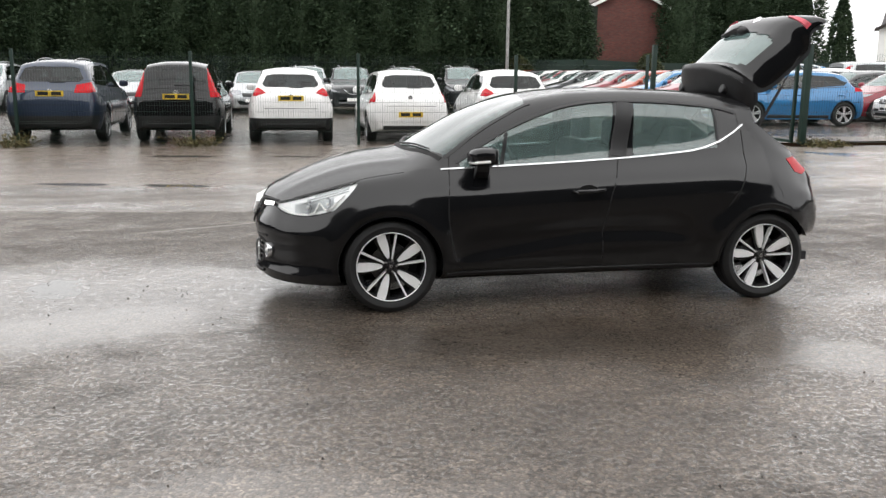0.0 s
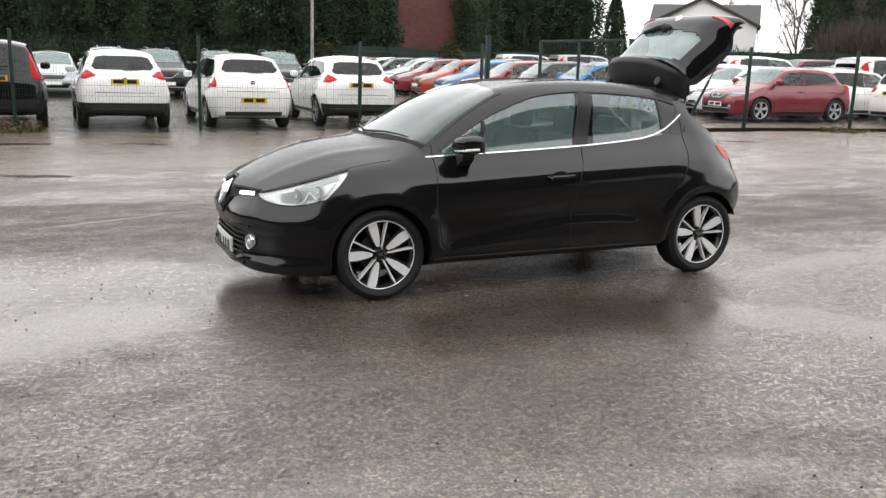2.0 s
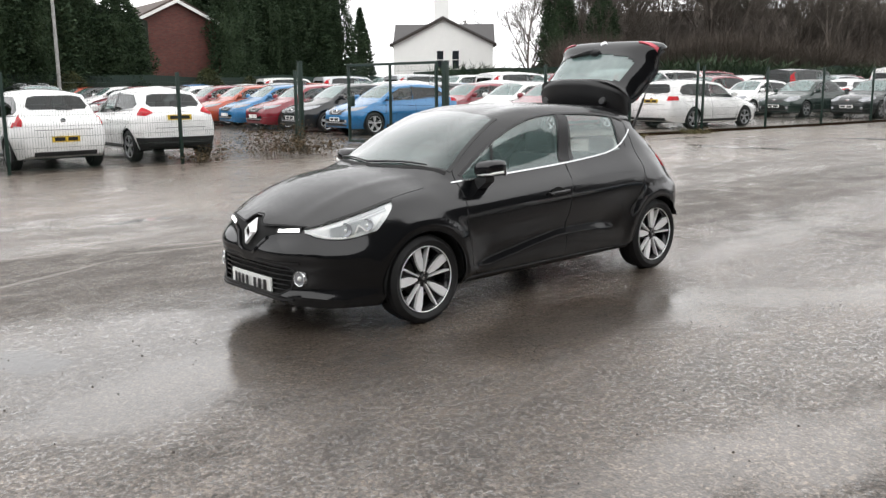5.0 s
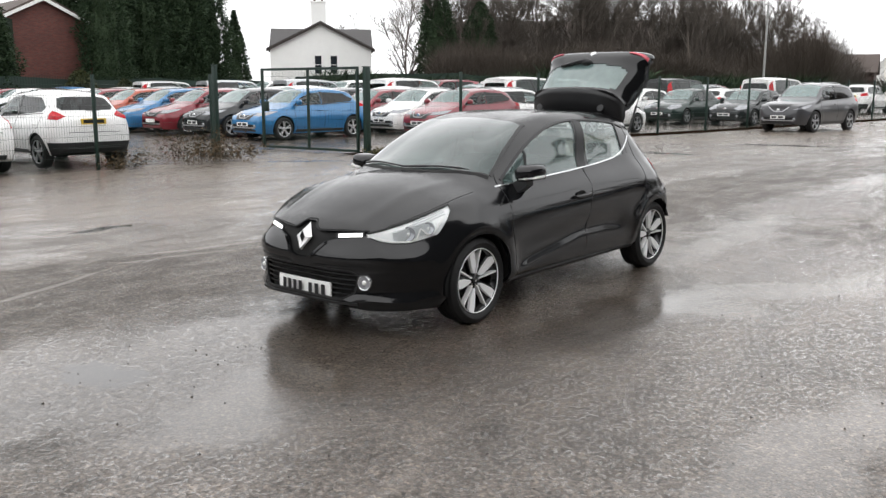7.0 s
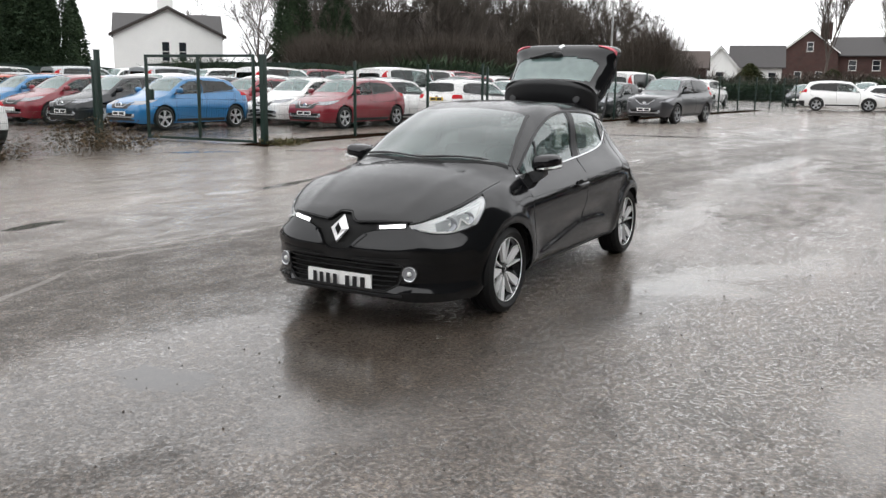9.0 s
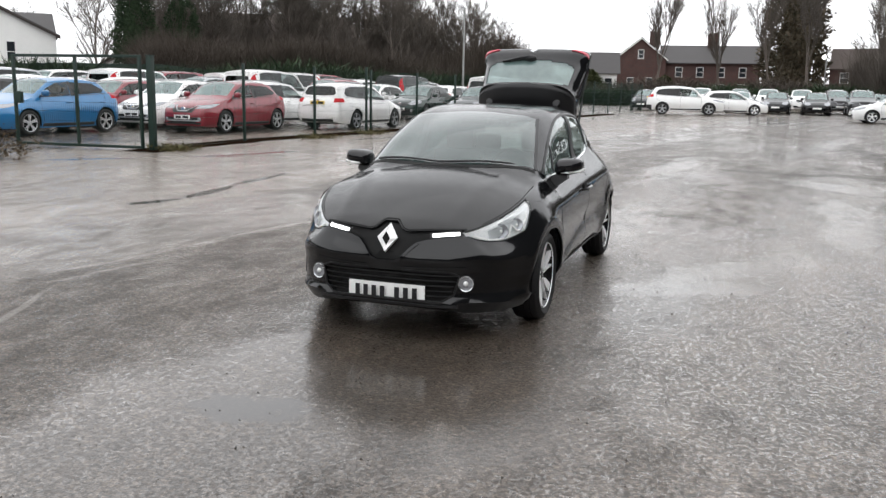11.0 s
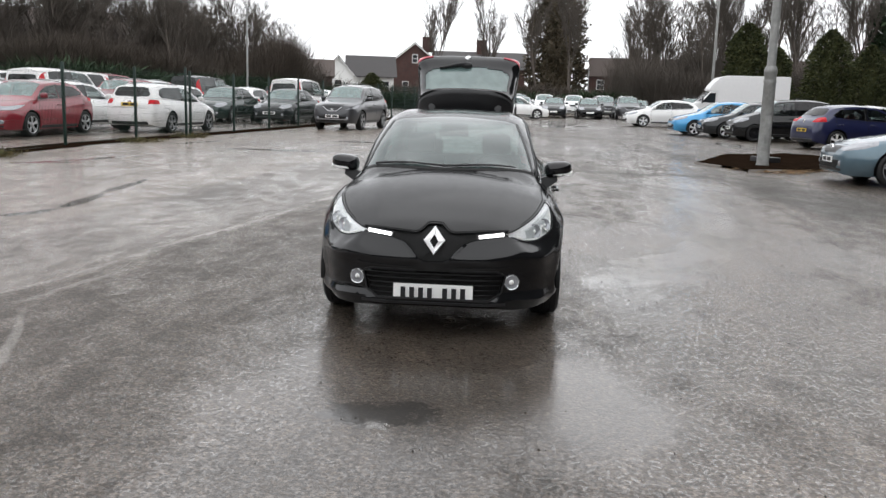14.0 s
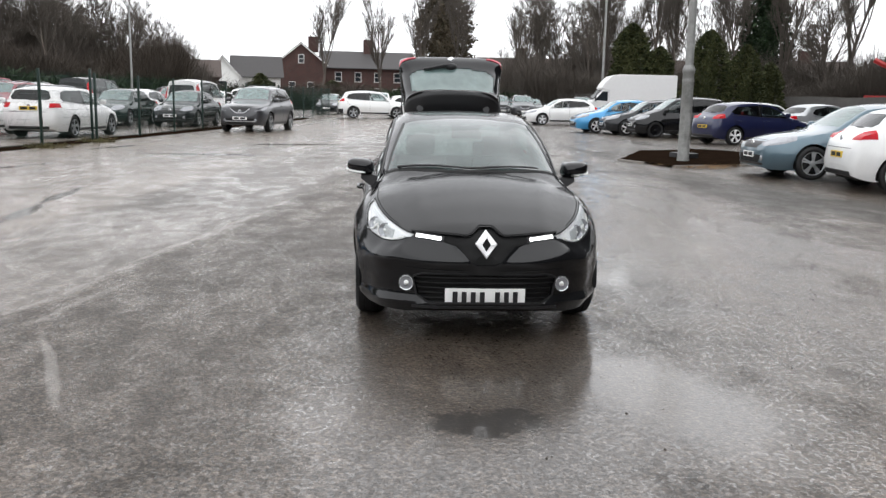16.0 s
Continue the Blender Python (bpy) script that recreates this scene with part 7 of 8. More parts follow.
# ---- trees ----
def bare_tree(seed, height, spread, upright, levels=4, girth=0.16, thin=0.008):
    """Trunk and a winter crown of thin twigs."""
    rg = random.Random(seed)
    trunk, crown = bmesh.new(), bmesh.new()

    def grow(p, d, length, r, lev):
        n = 4 if lev < 2 else 3
        pts, rad = [p], [r]
        for i in range(n):
            d = (d + Vector((rg.gauss(0, 0.10), rg.gauss(0, 0.10), rg.gauss(0.05 + upright * 0.1, 0.06)))).normalized()
            p = p + d * length / n
            pts.append(p)
            rad.append(r * (1 - 0.75 * (i + 1) / n) + thin)
        tube(trunk if lev == 0 else crown, pts, rad, 7 if lev == 0 else (4 if lev == 1 else 3), False)
        if lev >= levels:
            return
        k = (11, 7, 6, 5)[min(lev, 3)]
        for j in range(k):
            f = rg.uniform(0.25 if lev == 0 else 0.2, 1.0)
            i = min(n - 1, int(f * n))
            q = pts[i].lerp(pts[i + 1], f * n - i)
            a = rg.uniform(0, 6.283)
            side = d.orthogonal().normalized()
            side = (side * math.cos(a) + d.cross(side) * math.sin(a)).normalized()
            nd = (d * (1.0 + upright) + side * spread * rg.uniform(0.7, 1.2)).normalized()
            grow(q, nd, length * rg.uniform(0.42, 0.62) * (1.1 - 0.4 * f), r * (1 - 0.7 * f) * 0.62, lev + 1)

    grow(Vector((0, 0, -0.2)), Vector((0, 0, 1)), height * 0.82, girth * height / 10, 0)
    return finish(trunk, "trunk", M["bark"]), finish(crown, "crown", M["twig"], False)


def plant(meshes, x, y, z, s, rot, label, name="bare_tree", group=""):
    t = thing(name, label, "tree", group, at=Matrix.LocRotScale((x, y, z), Euler((0, 0, rot)), (s, s, s * 1.0)))
    for nm, me in zip(("trunk", "crown"), meshes):
        o = new(nm, me)
        o.parent = t
    return t


def leaf_crown(seed, radius, height, base, n, size, mat, point=1.0, core=True):
    """Clumped evergreen sprays on an uneven column or cone over a trunk."""
    rg = random.Random(seed)
    crown = bmesh.new()
    shape = lambda f: radius * (1 - f ** (2.2 / point)) ** (0.75 * point) * (0.75 + 0.25 * min(1, f / 0.12))
    if core:
        rings = lathe(crown, [(max(0.02, shape(f) * 0.62), base + f * (height - base) * 0.97) for f in np.linspace(0, 1, 10)], 12, "z")
        for ring in rings:
            for v in ring:
                k = 0.75 + 0.5 * noise.noise(v.co * 0.9 + Vector((seed, 0, 0)))
                v.co.x *= k
                v.co.y *= k
    for _ in range(n):
        f = rg.random() ** 1.15
        a = rg.uniform(0, 6.283)
        z = base + f * (height - base)
        q = Vector((math.cos(a), math.sin(a), 0))
        lump = 1 + 0.34 * noise.noise(Vector((q.x * 1.6 + seed, q.y * 1.6, z * 0.7))) + 0.2 * noise.noise(Vector((q.x * 5, q.y * 5 + seed, z * 2.1)))
        p = q * shape(f) * lump * rg.uniform(0.62, 1.03) + Vector((0, 0, z))
        out = (q + Vector((rg.gauss(0, 0.4), rg.gauss(0, 0.4), rg.uniform(-0.5, 0.7)))).normalized()
        side = out.cross(Vector((rg.gauss(0, 1), rg.gauss(0, 1), rg.gauss(0, 1)))).normalized()
        s = size * rg.uniform(0.5, 1.3)
        v = [crown.verts.new(e) for e in (p - out * s * 0.4, p + side * s * 0.36, p + out * s, p - side * s * 0.36)]
        crown.faces.new(v)
    trunk = bmesh.new()
    tube(trunk, [(0, 0, -0.2), (0, 0, base + (height - base) * 0.8)], [radius * 0.09 + 0.06, 0.03], 8)
    return finish(trunk, "trunk", M["bark"]), finish(crown, "crown", mat, False)


tr = random.Random(21)
LEY = [leaf_crown(k, 2.1, 7.5, 0.1, 17000, 0.15, M["leaf_dark"], 0.75) for k in range(4)]
TALL = [leaf_crown(20 + k, 2.2, 12.0, 0.1, 20000, 0.16, M["leaf_dark"], 0.7) for k in range(3)]
SHRUB = [leaf_crown(35 + k, 1.65, 6.3, 0.0, 9000, 0.17, M["leaf_mid"], 0.85) for k in range(2)]
CONE = [leaf_crown(9, 1.9, 10.5, 0.2, 5200, 0.28, M["leaf_dark"], 1.35), leaf_crown(10, 2.8, 13.0, 0.3, 7000, 0.34, M["leaf_dark"], 0.95)]
BUSH = [leaf_crown(30 + k, 2.2, 4.6, 0.0, 5000, 0.22, M["leaf_mid"], 0.9) for k in range(3)]
BARE = [bare_tree(40 + k, 11, 0.66, 0.12) for k in range(5)]
POPLAR = [bare_tree(60 + k, 16, 0.52, 0.45, girth=0.13, thin=0.009) for k in range(3)]
OVAL = leaf_crown(11, 4.3, 16.5, 0.8, 9000, 0.42, M["leaf_brown"], 0.62)
hedge = "tall evergreen boundary trees"
for k in range(24):
    x = -38 + 2.42 * k
    plant(tr.choice(LEY), x, 47.5 + tr.uniform(-0.8, 0.8) + 0.03 * max(0, x), 0, tr.uniform(0.92, 1.1), tr.uniform(0, 6.28), "tall dark green conifer in a dense boundary hedge", "conifer", hedge)
for k in range(10):
    plant(tr.choice(TALL), 26.0 + 1.45 * k, 54.5 + tr.uniform(-1.2, 1.2) + 0.3 * k, 0.2, tr.uniform(0.85, 1.08), tr.uniform(0, 6.28), "tall dark green conifer beside the brick house", "conifer", hedge)
plant(TALL[0], 26.2, 50.4, 0.1, 0.80, 2.0, "tall dark green conifer close beside the brick house", "conifer", hedge)
plant(CONE[0], 52.2, 70.9, 0.2, 0.90, 1.0, "small pointed dark conifer beside the white house", "conifer")
plant(OVAL, 125, -7, 0, 1.05, 1.0, "very tall brownish evergreen among bare trees", "evergreen_tree")
plant(CONE[0], 128, -22, 0, 0.95, 2.0, "dark conifer rising past the brick terrace", "conifer")
plant(CONE[1], 78, -35.5, 0, 1.05, 2.4, "dark green conifer behind the stone wall", "conifer")


# brushwood, past counting
def brush(name, a, b, depth, h, n, seed, mat, label, width=0.05):
    rg = random.Random(seed)
    vs, fs = [], []
    a, b = Vector(a), Vector(b)
    d = (b - a).normalized()
    nrm = Vector((-d.y, d.x))
    for _ in range(n):
        u = rg.random()
        p = a.lerp(b, u) + nrm * rg.uniform(-depth, depth)
        hh = h * (0.62 + 0.5 * noise.noise(Vector((p.x * 0.13, p.y * 0.13, seed))) + rg.uniform(-0.25, 0.22))
        z0 = rg.uniform(0, 0.75) * hh
        q = Vector((p.x, p.y, z0))
        t = Vector((p.x + rg.gauss(0, 1.0), p.y + rg.gauss(0, 1.0), max(z0 + 0.3, z0 + (hh - z0) * rg.uniform(0.35, 1.0))))
        w = width * rg.uniform(0.5, 1.3)
        s = Vector((rg.gauss(0, 1), rg.gauss(0, 1), 0)).normalized() * w
        i = len(vs)
        m = q.lerp(t, 0.6) + Vector((rg.gauss(0, 0.12), rg.gauss(0, 0.12), 0))
        vs += [q - s, q + s, m + s * 0.7, m - s * 0.7, t]
        fs += [(i, i + 1, i + 2, i + 3), (i + 3, i + 2, i + 4)]
    me = bpy.data.meshes.new(name)
    me.from_pydata(vs, [], fs)
    me.materials.append(mat)
    return tagged(new(name, me), label, "bushes", kind="stuff")


brush("brushwood", (55, 46), (82, 22), 2.8, 7.2, 100000, 1, M["brush"], "dense rust-brown bare brushwood behind the compound", 0.020)
brush("ivy_scrub", (41, 46.2), (79, 20.4), 0.7, 4.4, 15000, 8, M["leaf_dark"], "dark ivy-green scrub along the netting fence", 0.07)
brush("ivy_scrub", (79.6, 20.8), (83.6, -14), 0.7, 3.5, 14000, 9, M["leaf_dark"], "dark green scrub along the far fence", 0.06)
brush("brushwood", (92, -12), (68, -52), 3.0, 8.5, 60000, 10, M["twig"], "tall bare scrub and saplings behind the parked cars", 0.018)
brush("brushwood", (62, 50), (94, 22), 3.0, 8.4, 60000, 2, M["twig"], "taller bare scrub behind the brushwood", 0.024)
brush("brushwood", (94, 20), (112, -14), 2.5, 4.3, 16000, 3, M["brush"], "low bare scrub before the brick houses", 0.05)
brush("brushwood", (86, -14), (60, -46), 2.6, 6.6, 60000, 4, M["twig"], "bare brown scrub behind the parked cars", 0.022)
brush("brushwood", (42, 53), (60, 47), 1.5, 2.2, 8000, 5, M["brush"], "low brown shrubs before the white house", 0.04)
wood = "bare winter trees"
for k in range(26):
    u = k / 25
    x, y = 60 + 26 * u + tr.uniform(-2, 2), 51 - 28 * u + tr.uniform(-2.5, 2.5)
    plant(tr.choice(BARE), x, y, 0, tr.uniform(0.95, 1.25) * (1.0 if u < 0.65 else 0.72), tr.uniform(0, 6.28), "bare winter tree with a dense twiggy crown", group=wood)
for k in range(14):
    u = k / 13
    plant(tr.choice(BARE), 66 + 24 * u + tr.uniform(-2, 2), 56 - 24 * u + tr.uniform(-3, 3), 0, tr.uniform(0.9, 1.25), tr.uniform(0, 6.28), "bare winter tree with a dense twiggy crown", group=wood)
plant(BARE[1], 68, 71, 0, 0.8, 2.2, "bare spreading tree near the white house", group=wood)
plant(TALL[1], 60.5, 45.5, 0, 0.80, 2.2, "ivy-dark evergreen among the bare trees", "conifer")
plant(TALL[2], 58.0, 48.5, 0, 0.88, 0.2, "ivy-dark evergreen among the bare trees", "conifer")
for k in range(11):
    u = k / 10
    plant(POPLAR[k % 3], 112 + 12 * u + tr.uniform(-3, 3), 9 - 62 * u + tr.uniform(-1.5, 1.5), 0, tr.uniform(0.95, 1.25), tr.uniform(0, 6.28), "tall upright bare poplar", group=wood)
for k in range(16):
    u = k / 15
    plant(tr.choice(BARE + POPLAR), 88 - 26 * u + tr.uniform(-3, 3), -18 - 32 * u + tr.uniform(-3, 3), 0, tr.uniform(0.85, 1.15), tr.uniform(0, 6.28), "bare winter tree behind the parked cars", group=wood)
for x, y, s in ((68, -19.6, 1.3), (67, -21.8, 1.0), (65, -25.3, 1.2), (63.0, -27.6, 1.0), (63.5, -29.8, 0.8)):
    plant(tr.choice(SHRUB), x, y, 0, s, tr.uniform(0, 6.28), "rounded evergreen bush with yellow-green leaves", "evergreen_bush")
tr2 = random.Random(77)
for x, y, s in ((88, 40, 1.15), (90, 37, 1.1), (86, 35, 1.15), (92, 33.5, 1.1), (88, 31, 1.05), (91, 29, 1.0), (87, 27, 0.85), (92, 26, 0.75)):
    plant(tr2.choice(BARE), x, y, 0, s, tr2.uniform(0, 6.28), "bare winter tree with a dense twiggy crown", group=wood)
for x, y, s in ((95, -15, 1.0), (92, -18, 1.1), (96, -20.5, 1.15), (92, -23, 1.1), (97, -26, 1.0), (90, -28, 0.95)):
    plant(tr2.choice(BARE), x, y, 0, s, tr2.uniform(0, 6.28), "bare brown winter tree behind the parked van", group=wood)
for x, y, s in ((13.5, 45.5, 0.55), (22, 46, 0.6), (25.5, 47, 0.5), (60, 54, 0.55), (55, 56.5, 0.5), (104, 8, 0.8), (98, 16, 0.9)):
    plant(tr.choice(BUSH), x, y, 0, s, tr.uniform(0, 6.28), "low evergreen bush at the compound edge", "evergreen_bush")

# ---- screen fence round the compound and unseen walls added to close the yard ----
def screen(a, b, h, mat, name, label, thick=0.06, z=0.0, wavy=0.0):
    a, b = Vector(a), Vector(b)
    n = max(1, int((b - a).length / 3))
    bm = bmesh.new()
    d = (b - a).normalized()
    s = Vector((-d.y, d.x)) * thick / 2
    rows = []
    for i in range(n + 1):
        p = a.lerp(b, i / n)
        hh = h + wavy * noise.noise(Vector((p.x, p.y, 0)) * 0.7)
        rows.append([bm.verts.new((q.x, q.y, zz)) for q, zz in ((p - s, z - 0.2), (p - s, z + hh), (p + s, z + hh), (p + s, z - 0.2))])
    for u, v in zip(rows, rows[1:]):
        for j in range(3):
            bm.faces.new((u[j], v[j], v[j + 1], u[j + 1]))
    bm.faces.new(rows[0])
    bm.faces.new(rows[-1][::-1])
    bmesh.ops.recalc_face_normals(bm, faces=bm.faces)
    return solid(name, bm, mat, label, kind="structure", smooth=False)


# dark sheet in the middle of the boundary hedge, coloured as its inner shade
screen((-60, 48.2), (19.5, 49.2), 6.4, M["hedge_shade"], "hedge_shade", "dark sheet coloured as the shaded inside of the evergreen boundary hedge", 1.2, 0, 1.2)
screen((-60, 44.5), (40, 47.5), 2.3, M["net"], "wall_screen_north", "dark green netting fence along the hedge", wavy=0.3)
screen((40, 47.5), (80, 21), 2.8, M["net"], "wall_screen_east", "dark green netting fence before the brushwood", wavy=0.7)
screen((80, 21), (84, -14), 1.7, M["net"], "wall_screen_far", "dark netting fence at the far end")
screen((84, -14), (52, -44), 2.4, M["stone"], "wall_stone", "dark rough stone wall behind the parked cars", 0.4, 0, 0.15)
# walls out of view, added so that the black paint reflects something dark
screen((-60, -18.5), (30, -24), 16.0, M["cladding"], "wall_south", "unseen dark wall added to darken reflections in the yard", 0.5)
screen((30.3, -24.2), (62, -47), 11.0, M["cladding"], "wall_south_east_unseen", "unseen dark wall added to darken reflections in the yard", 0.5)
screen((-27, -22), (-27, 46), 6.0, M["cladding"], "wall_west_unseen", "unseen dark wall added to darken reflections in the yard", 0.5)

for x, y, h, nm in ((12.4, 44.0, 13, "tall grey lighting pole before the hedge"), (70, 22.6, 8.3, "slim grey lamp column past the compound"), (57, -14.6, 11, "pale lighting column behind the van")):
    gm = bmesh.new()
    lathe(gm, [(0.11, 0), (0.10, 2), (0.07, h), (0, h + 0.02)], 12, "z")
    lp = thing("lighting_column", nm, "lamp post", at=Matrix.Translation((x, y, ground_z(x))))
    part("pole", gm, M["galv"], lp)
    gm = bmesh.new()
    box(gm, -0.5, 0.5, -0.12, 0.12, h, h + 0.10, 0.03)
    part("lamp_head", gm, M["galv"], lp)

# ---- houses ----
def gable_house(name, label, at, turn, w, depth, eave, ridge, wall, roof, windows=(), chimneys=(), overhang=0.35, verge="white_wood"):
    """A gable-fronted house: front in the plane y=0 of its own space, ridge along +y."""
    h = thing(name, label, "house", at=Matrix.Translation((*at, 0)) @ Matrix.Rotation(turn, 4, "Z"))
    bm = bmesh.new()
    prism(bm, [(-w / 2, -0.3), (w / 2, -0.3), (w / 2, eave), (0, ridge), (-w / 2, eave)], 0, depth, lambda u, v, k: Vector((u, k, v)))
    part("wall", bm, M[wall], h, smooth=False)
    sl = (ridge - eave) / (w / 2)
    for s in (-1, 1):
        bm = bmesh.new()
        e = overhang
        prism(bm, [(0, ridge + 0.05), (s * (w / 2 + e), eave - e * sl + 0.05), (s * (w / 2 + e), eave - e * sl + 0.20), (0, ridge + 0.24)], -e, depth + e, lambda u, v, k: Vector((u, k, v)))
        part("roof", bm, M[roof], h, smooth=False)
        bm = bmesh.new()
        prism(bm, [(0, ridge - 0.12), (s * (w / 2 + e), eave - e * sl - 0.12), (s * (w / 2 + e), eave - e * sl + 0.10), (0, ridge + 0.10)], -e - 0.04, -e, lambda u, v, k: Vector((u, k, v)))
        part("verge_board", bm, M[verge], h, smooth=False)
    for x, z0, z1, ww in windows:
        window(h, x, z0, z1, ww)
    for x, y, s, zt in chimneys:
        bm = bmesh.new()
        box(bm, x - s, x + s, y - s * 0.7, y + s * 0.7, ridge - 1.2, zt)
        box(bm, x - s - 0.06, x + s + 0.06, y - s * 0.7 - 0.06, y + s * 0.7 + 0.06, zt, zt + 0.14)
        ch = part("chimney", bm, M[wall], h, smooth=False)
        for px in (-s * 0.5, s * 0.5):
            bm = bmesh.new()
            lathe(bm, [(0.11, zt + 0.1), (0.13, zt + 0.5), (0.0, zt + 0.5)], 8, "z", (x + px, y, 0))
            part("chimney_pot", bm, M["tile"], ch)
    return h


def window(h, x, z0, z1, w, y=0.0):
    bm = bmesh.new()
    for a, b, c, d in ((-w / 2, -w / 2 + 0.08, z0, z1), (w / 2 - 0.08, w / 2, z0, z1), (-w / 2 + 0.08, w / 2 - 0.08, z1 - 0.08, z1), (-w / 2 + 0.08, w / 2 - 0.08, z0, z0 + 0.08), (-w / 2 + 0.08, w / 2 - 0.08, (z0 + z1) / 2 - 0.03, (z0 + z1) / 2 + 0.03)):
        box(bm, x + a, x + b, y - 0.06, y + 0.02, c, d)
    wn_ = part("window", bm, M["white_wood"], h, smooth=False)
    bm = bmesh.new()
    box(bm, x - w / 2 + 0.07, x + w / 2 - 0.07, y - 0.03, y + 0.01, z0 + 0.07, z1 - 0.07)
    part("pane", bm, M["pane"], wn_, smooth=False)
    bm = bmesh.new()
    box(bm, x - w / 2 - 0.1, x + w / 2 + 0.1, y - 0.12, y + 0.02, z0 - 0.10, z0)
    part("window_sill", bm, M["kerb"], wn_, smooth=False)


def block(h, name, x0, x1, y0, y1, z0, z1, mat):
    bm = bmesh.new()
    box(bm, x0, x1, y0, y1, z0, z1)
    return part(name, bm, M[mat], h, smooth=False)


def ridge_roof(h, x0, x1, y0, y1, z0, z1, mat, e=0.3):
    """A roof whose ridge runs along x."""
    bm = bmesh.new()
    ym = (y0 + y1) / 2
    prism(bm, [(y0 - e, z0 - 0.1), (ym, z1), (y1 + e, z0 - 0.1), (y1 + e, z0 - 0.25), (ym, z1 - 0.2), (y0 - e, z0 - 0.25)], x0 - e, x1 + e, lambda u, v, k: Vector((k, u, v)))
    return part("roof", bm, M[mat], h, smooth=False)


gable_house("house", "red brick house with a plain gable and white verge boards", (22.8, 51.6), radians(-6), 7.7, 9, 5.4, 7.3, "brick", "tile", windows=((-2.9, 3.9, 5.0, 0.5),))
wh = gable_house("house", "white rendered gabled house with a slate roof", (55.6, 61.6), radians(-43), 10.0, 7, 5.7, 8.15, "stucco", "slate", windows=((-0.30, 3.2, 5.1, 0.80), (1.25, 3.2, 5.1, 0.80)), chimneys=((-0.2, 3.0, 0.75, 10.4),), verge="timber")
ridge_roof(wh, -5.0, 5.0, 3.0, 11.0, 5.7, 8.1, "slate")
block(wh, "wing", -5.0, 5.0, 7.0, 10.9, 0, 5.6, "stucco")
lo = gable_house("house", "low brown-roofed outbuilding beside the white house", (48.5, 74), radians(-43), 6, 6, 2.9, 5.2, "brick", "tile", windows=((0.5, 1.3, 2.4, 1.0),))
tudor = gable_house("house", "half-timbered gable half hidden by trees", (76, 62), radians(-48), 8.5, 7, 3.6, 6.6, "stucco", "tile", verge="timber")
for x in np.arange(-3.6, 3.7, 0.9):
    block(tudor, "timber", x - 0.09, x + 0.09, -0.05, 0.0, 1.8, 6.4 - abs(x) * 0.78, "timber")
block(tudor, "timber", -4.2, 4.2, -0.06, 0.0, 3.4, 3.6, "timber")
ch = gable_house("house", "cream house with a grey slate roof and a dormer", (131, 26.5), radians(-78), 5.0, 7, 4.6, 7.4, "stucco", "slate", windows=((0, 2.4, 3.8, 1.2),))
ridge_roof(ch, 1.5, 9.0, 0.6, 7.0, 4.6, 7.8, "slate")
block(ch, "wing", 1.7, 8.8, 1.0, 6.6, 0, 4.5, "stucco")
window(ch, 4.5, 2.2, 3.8, 1.6, 1.0)
window(ch, 7.5, 2.2, 3.8, 1.2, 1.0)
vic = gable_house("house", "tall dark red brick house with chimneys", (150, 16.5), radians(-84), 8.5, 9, 7.4, 10.8, "brick_dark", "slate", windows=((-1.6, 2.5, 4.2, 1.1), (1.6, 2.5, 4.2, 1.1), (0, 7.4, 8.9, 1.0)), chimneys=((2.2, 6.0, 0.9, 12.2),))
ridge_roof(vic, 3.5, 20.0, 1.0, 9.0, 6.9, 9.9, "slate")
block(vic, "wing", 4.0, 19.8, 1.4, 8.6, 0, 6.8, "brick_dark")
for x in (6.5, 10.0, 13.5, 17.0):
    window(vic, x, 1.6, 3.3, 1.5, 1.4)
    window(vic, x, 4.4, 6.1, 1.2, 1.4)
block(vic, "chimney", 11.2, 13.0, 4.4, 5.6, 8.6, 12.0, "brick_dark")
for k, (x, y) in enumerate(((122, -18), (120, -31), (117, -44), (112, -57))):
    t = thing("terrace_house", "row of red brick terraced houses with slate roofs", "house", "brick terrace", at=Matrix.Translation((x, y, 0)) @ Matrix.Rotation(radians(-98), 4, "Z"))
    block(t, "wall", -6.4, 6.4, 0, 8, 0, 5.2, "brick_dark")
    ridge_roof(t, -6.3, 6.3, 0, 8, 5.3, 8.0, "tile")
    for wx in (-4.6, -1.6, 1.6, 4.6):
        window(t, wx, 1.0, 2.5, 1.3)
        window(t, wx, 3.3, 4.7, 1.1)
    block(t, "chimney", -0.8, 0.8, 3.4, 4.6, 7.2, 9.4, "brick_dark")
for x, y, a, w in ((94, 24.5, -78, 9), (94, -48, -120, 12)):
    t = thing("shed", "low dark-roofed shed behind the trees", "shed", at=Matrix.Translation((x, y, 0)) @ Matrix.Rotation(radians(a), 4, "Z"))
    block(t, "wall", -w / 2, w / 2, 0, 8, 0, 3.6, "brick_dark")
    ridge_roof(t, -w / 2, w / 2, 0, 8, 3.7, 5.6, "tile")
t = thing("long_building", "long low building with a brown roof behind bare trees", "building", at=Matrix.Translation((74, 47, 0)) @ Matrix.Rotation(radians(-56), 4, "Z"))
block(t, "wall", -11, 11, 0, 10, 0, 6.0, "brick_dark")
ridge_roof(t, -11, 11, 0, 10, 6.1, 9.2, "tile")
red = thing("red_hoarding", "red painted steel hoarding with a sloping jib", "hoarding", at=Matrix.Translation((60, -41.5, 0)) @ Matrix.Rotation(radians(-125), 4, "Z"))
block(red, "panel", -5, 5, 0, 0.15, 0, 2.6, "red_metal")
bm = bmesh.new()
tube(bm, [(1.5, 0.5, 2.2), (-4.5, 0.5, 5.4)], 0.22, 6)
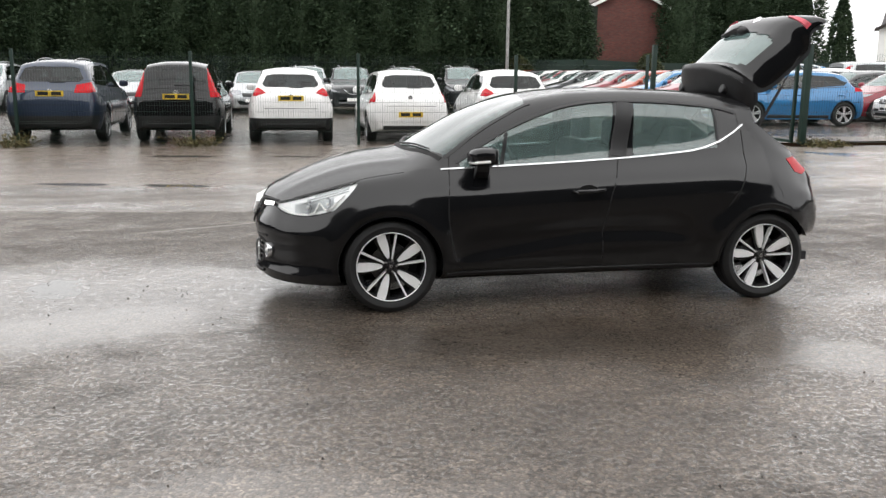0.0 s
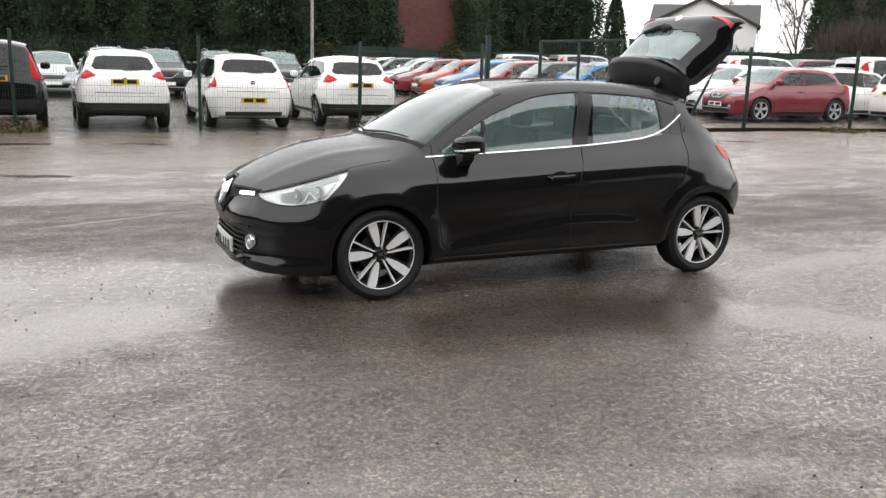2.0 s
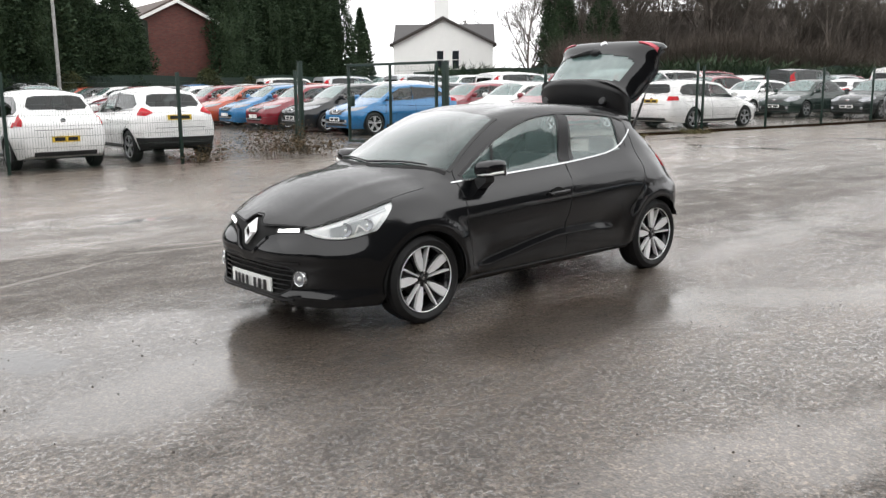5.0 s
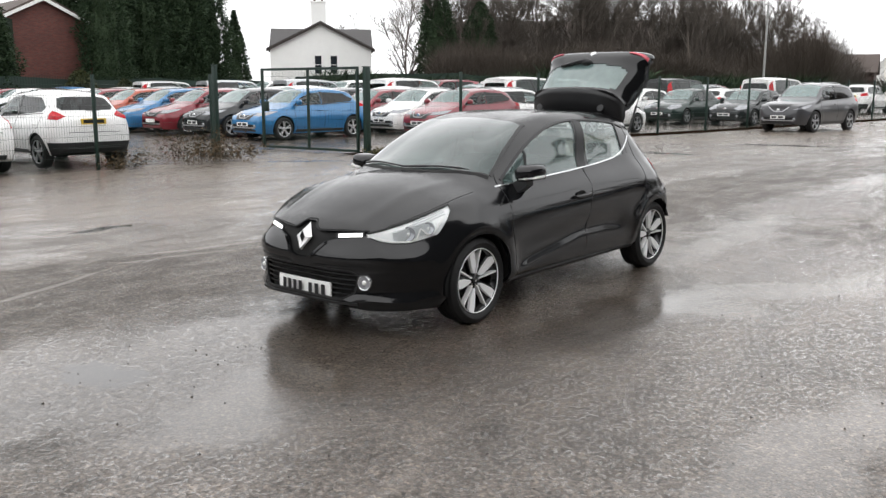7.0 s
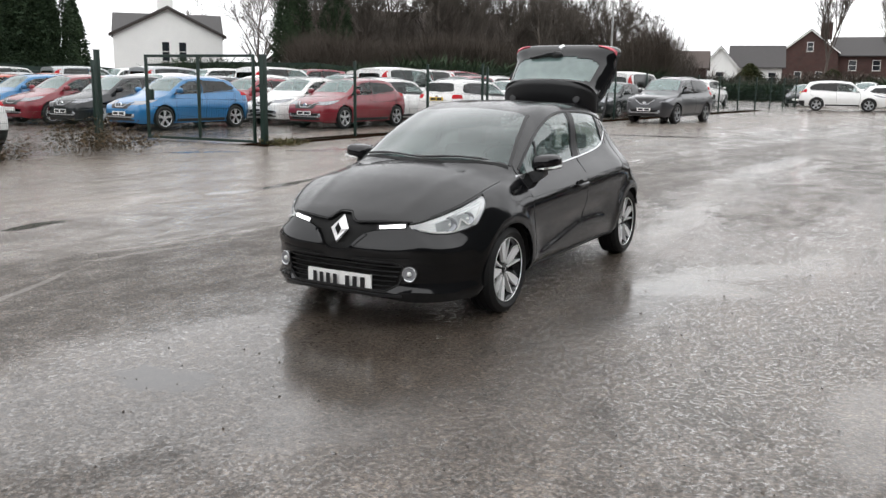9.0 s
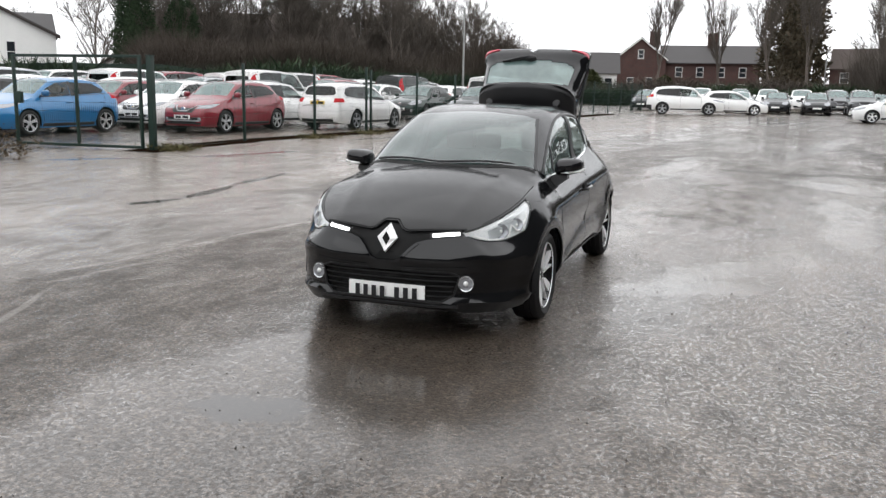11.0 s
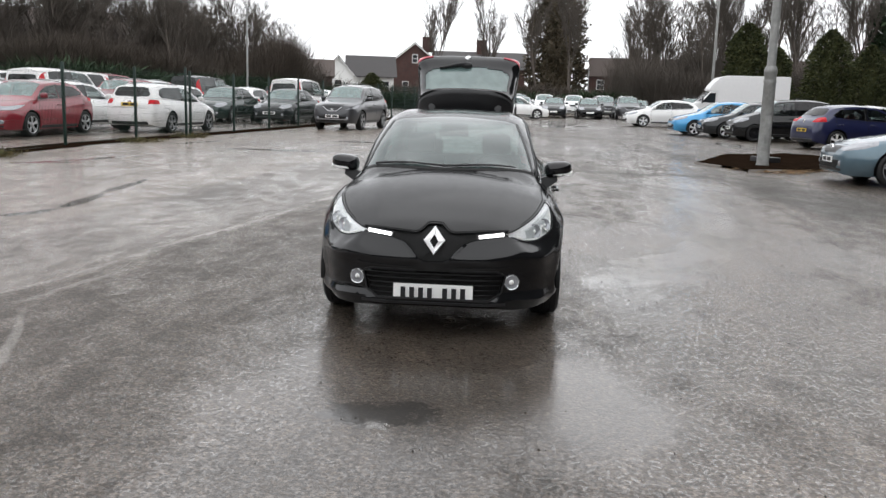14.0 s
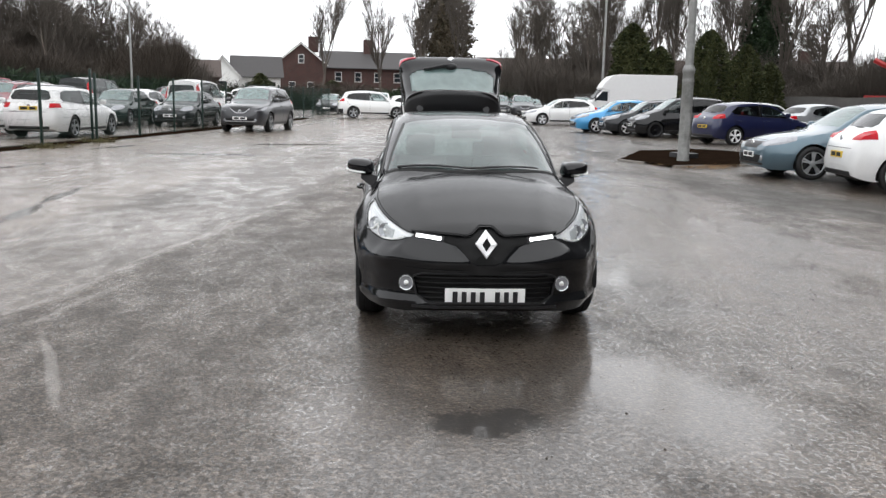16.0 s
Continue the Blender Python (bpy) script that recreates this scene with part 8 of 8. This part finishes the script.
part("jib", bm, M["red_metal"], red)

# ---- box van ----
van = thing("box_van", "white box van with a rounded roof pod over the cab", "van", at=pose(50.6, -14.4, ground_z(50), 0, 0, -93))
bm = bmesh.new()
prism(bm, [(-1.05, 0.85), (3.3, 0.85), (3.3, 3.08), (-0.45, 3.08), (-0.95, 2.94), (-1.35, 2.52), (-1.55, 2.15), (-1.05, 2.02)], -1.02, 1.02, lambda u, v, w: Vector((u, w, v)))
bmesh.ops.bevel(bm, geom=list(bm.edges), offset=0.05, segments=2, affect="EDGES")
part("cargo_box", bm, M["van_white"], van)
bm = bmesh.new()
prism(bm, [(-1.0, 0.45), (-1.0, 2.12), (-1.45, 2.12), (-2.05, 1.42), (-2.75, 1.15), (-2.85, 0.75), (-2.82, 0.42)], -0.95, 0.95, lambda u, v, w: Vector((u, w, v)))
bmesh.ops.bevel(bm, geom=list(bm.edges), offset=0.07, segments=3, affect="EDGES")
part("cab", bm, M["van_white"], van)
bm = bmesh.new()
prism(bm, [(-1.50, 2.03), (-2.03, 1.42), (-2.07, 1.46), (-1.54, 2.08)], -0.82, 0.82, lambda u, v, w: Vector((u, w, v)))
part("windscreen", bm, M["pane"], van, smooth=False)
for s in (-1, 1):
    bm = bmesh.new()
    prism(bm, [(-1.12, 1.38), (-1.12, 1.98), (-1.46, 1.98), (-1.93, 1.42)], 0.945 * s, 0.958 * s, lambda u, v, w: Vector((u, w, v)))
    part("door_glass", bm, M["pane"], van, smooth=False)
    bm = bmesh.new()
    box(bm, -1.95, -1.85, s * 1.0 - 0.08, s * 1.0 + 0.08, 1.35, 1.68, 0.03)
    part("door_mirror", bm, M["trim"], van)
    bm = bmesh.new()
    box(bm, -2.86, -2.55, s * 0.72 - 0.16, s * 0.72 + 0.16, 0.86, 1.06, 0.05)
    part("headlamp", bm, M["reflector"], van)
    for hx in (-1.95, 1.75):
        o = new("wheel", JUKE.wheel[0])
        o.parent = van
        o.matrix_local = pose(hx, s * 0.86, 0.33, 0, 0, 0 if s < 0 else 180)
        r = new("rim", JUKE.wheel[1])
        r.parent = o
bm = bmesh.new()
box(bm, -2.4, 3.2, -0.8, 0.8, 0.40, 0.88, 0.03)
part("chassis", bm, M["gap"], van)
bm = bmesh.new()
box(bm, -2.90, -2.70, -0.92, 0.92, 0.30, 0.66, 0.05)
part("bumper", bm, M["trim"], van)
for x, y in ((86, -8.5),):
    lp = thing("street_lamp", "lit white street lamp on a thin column", "street lamp", at=Matrix.Translation((x, y, 0)))
    gm = bmesh.new()
    tube(gm, [(0, 0, 0), (0, 0, 5.0), (-0.3, 0.2, 5.3)], 0.06, 6)
    part("pole", gm, M["galv"], lp)
    gm = bmesh.new()
    bmesh.ops.create_uvsphere(gm, u_segments=10, v_segments=6, radius=0.20)
    gm.transform(Matrix.Translation((-0.4, 0.25, 5.2)))
    part("lamp_glass", gm, M["lampglass"], lp)
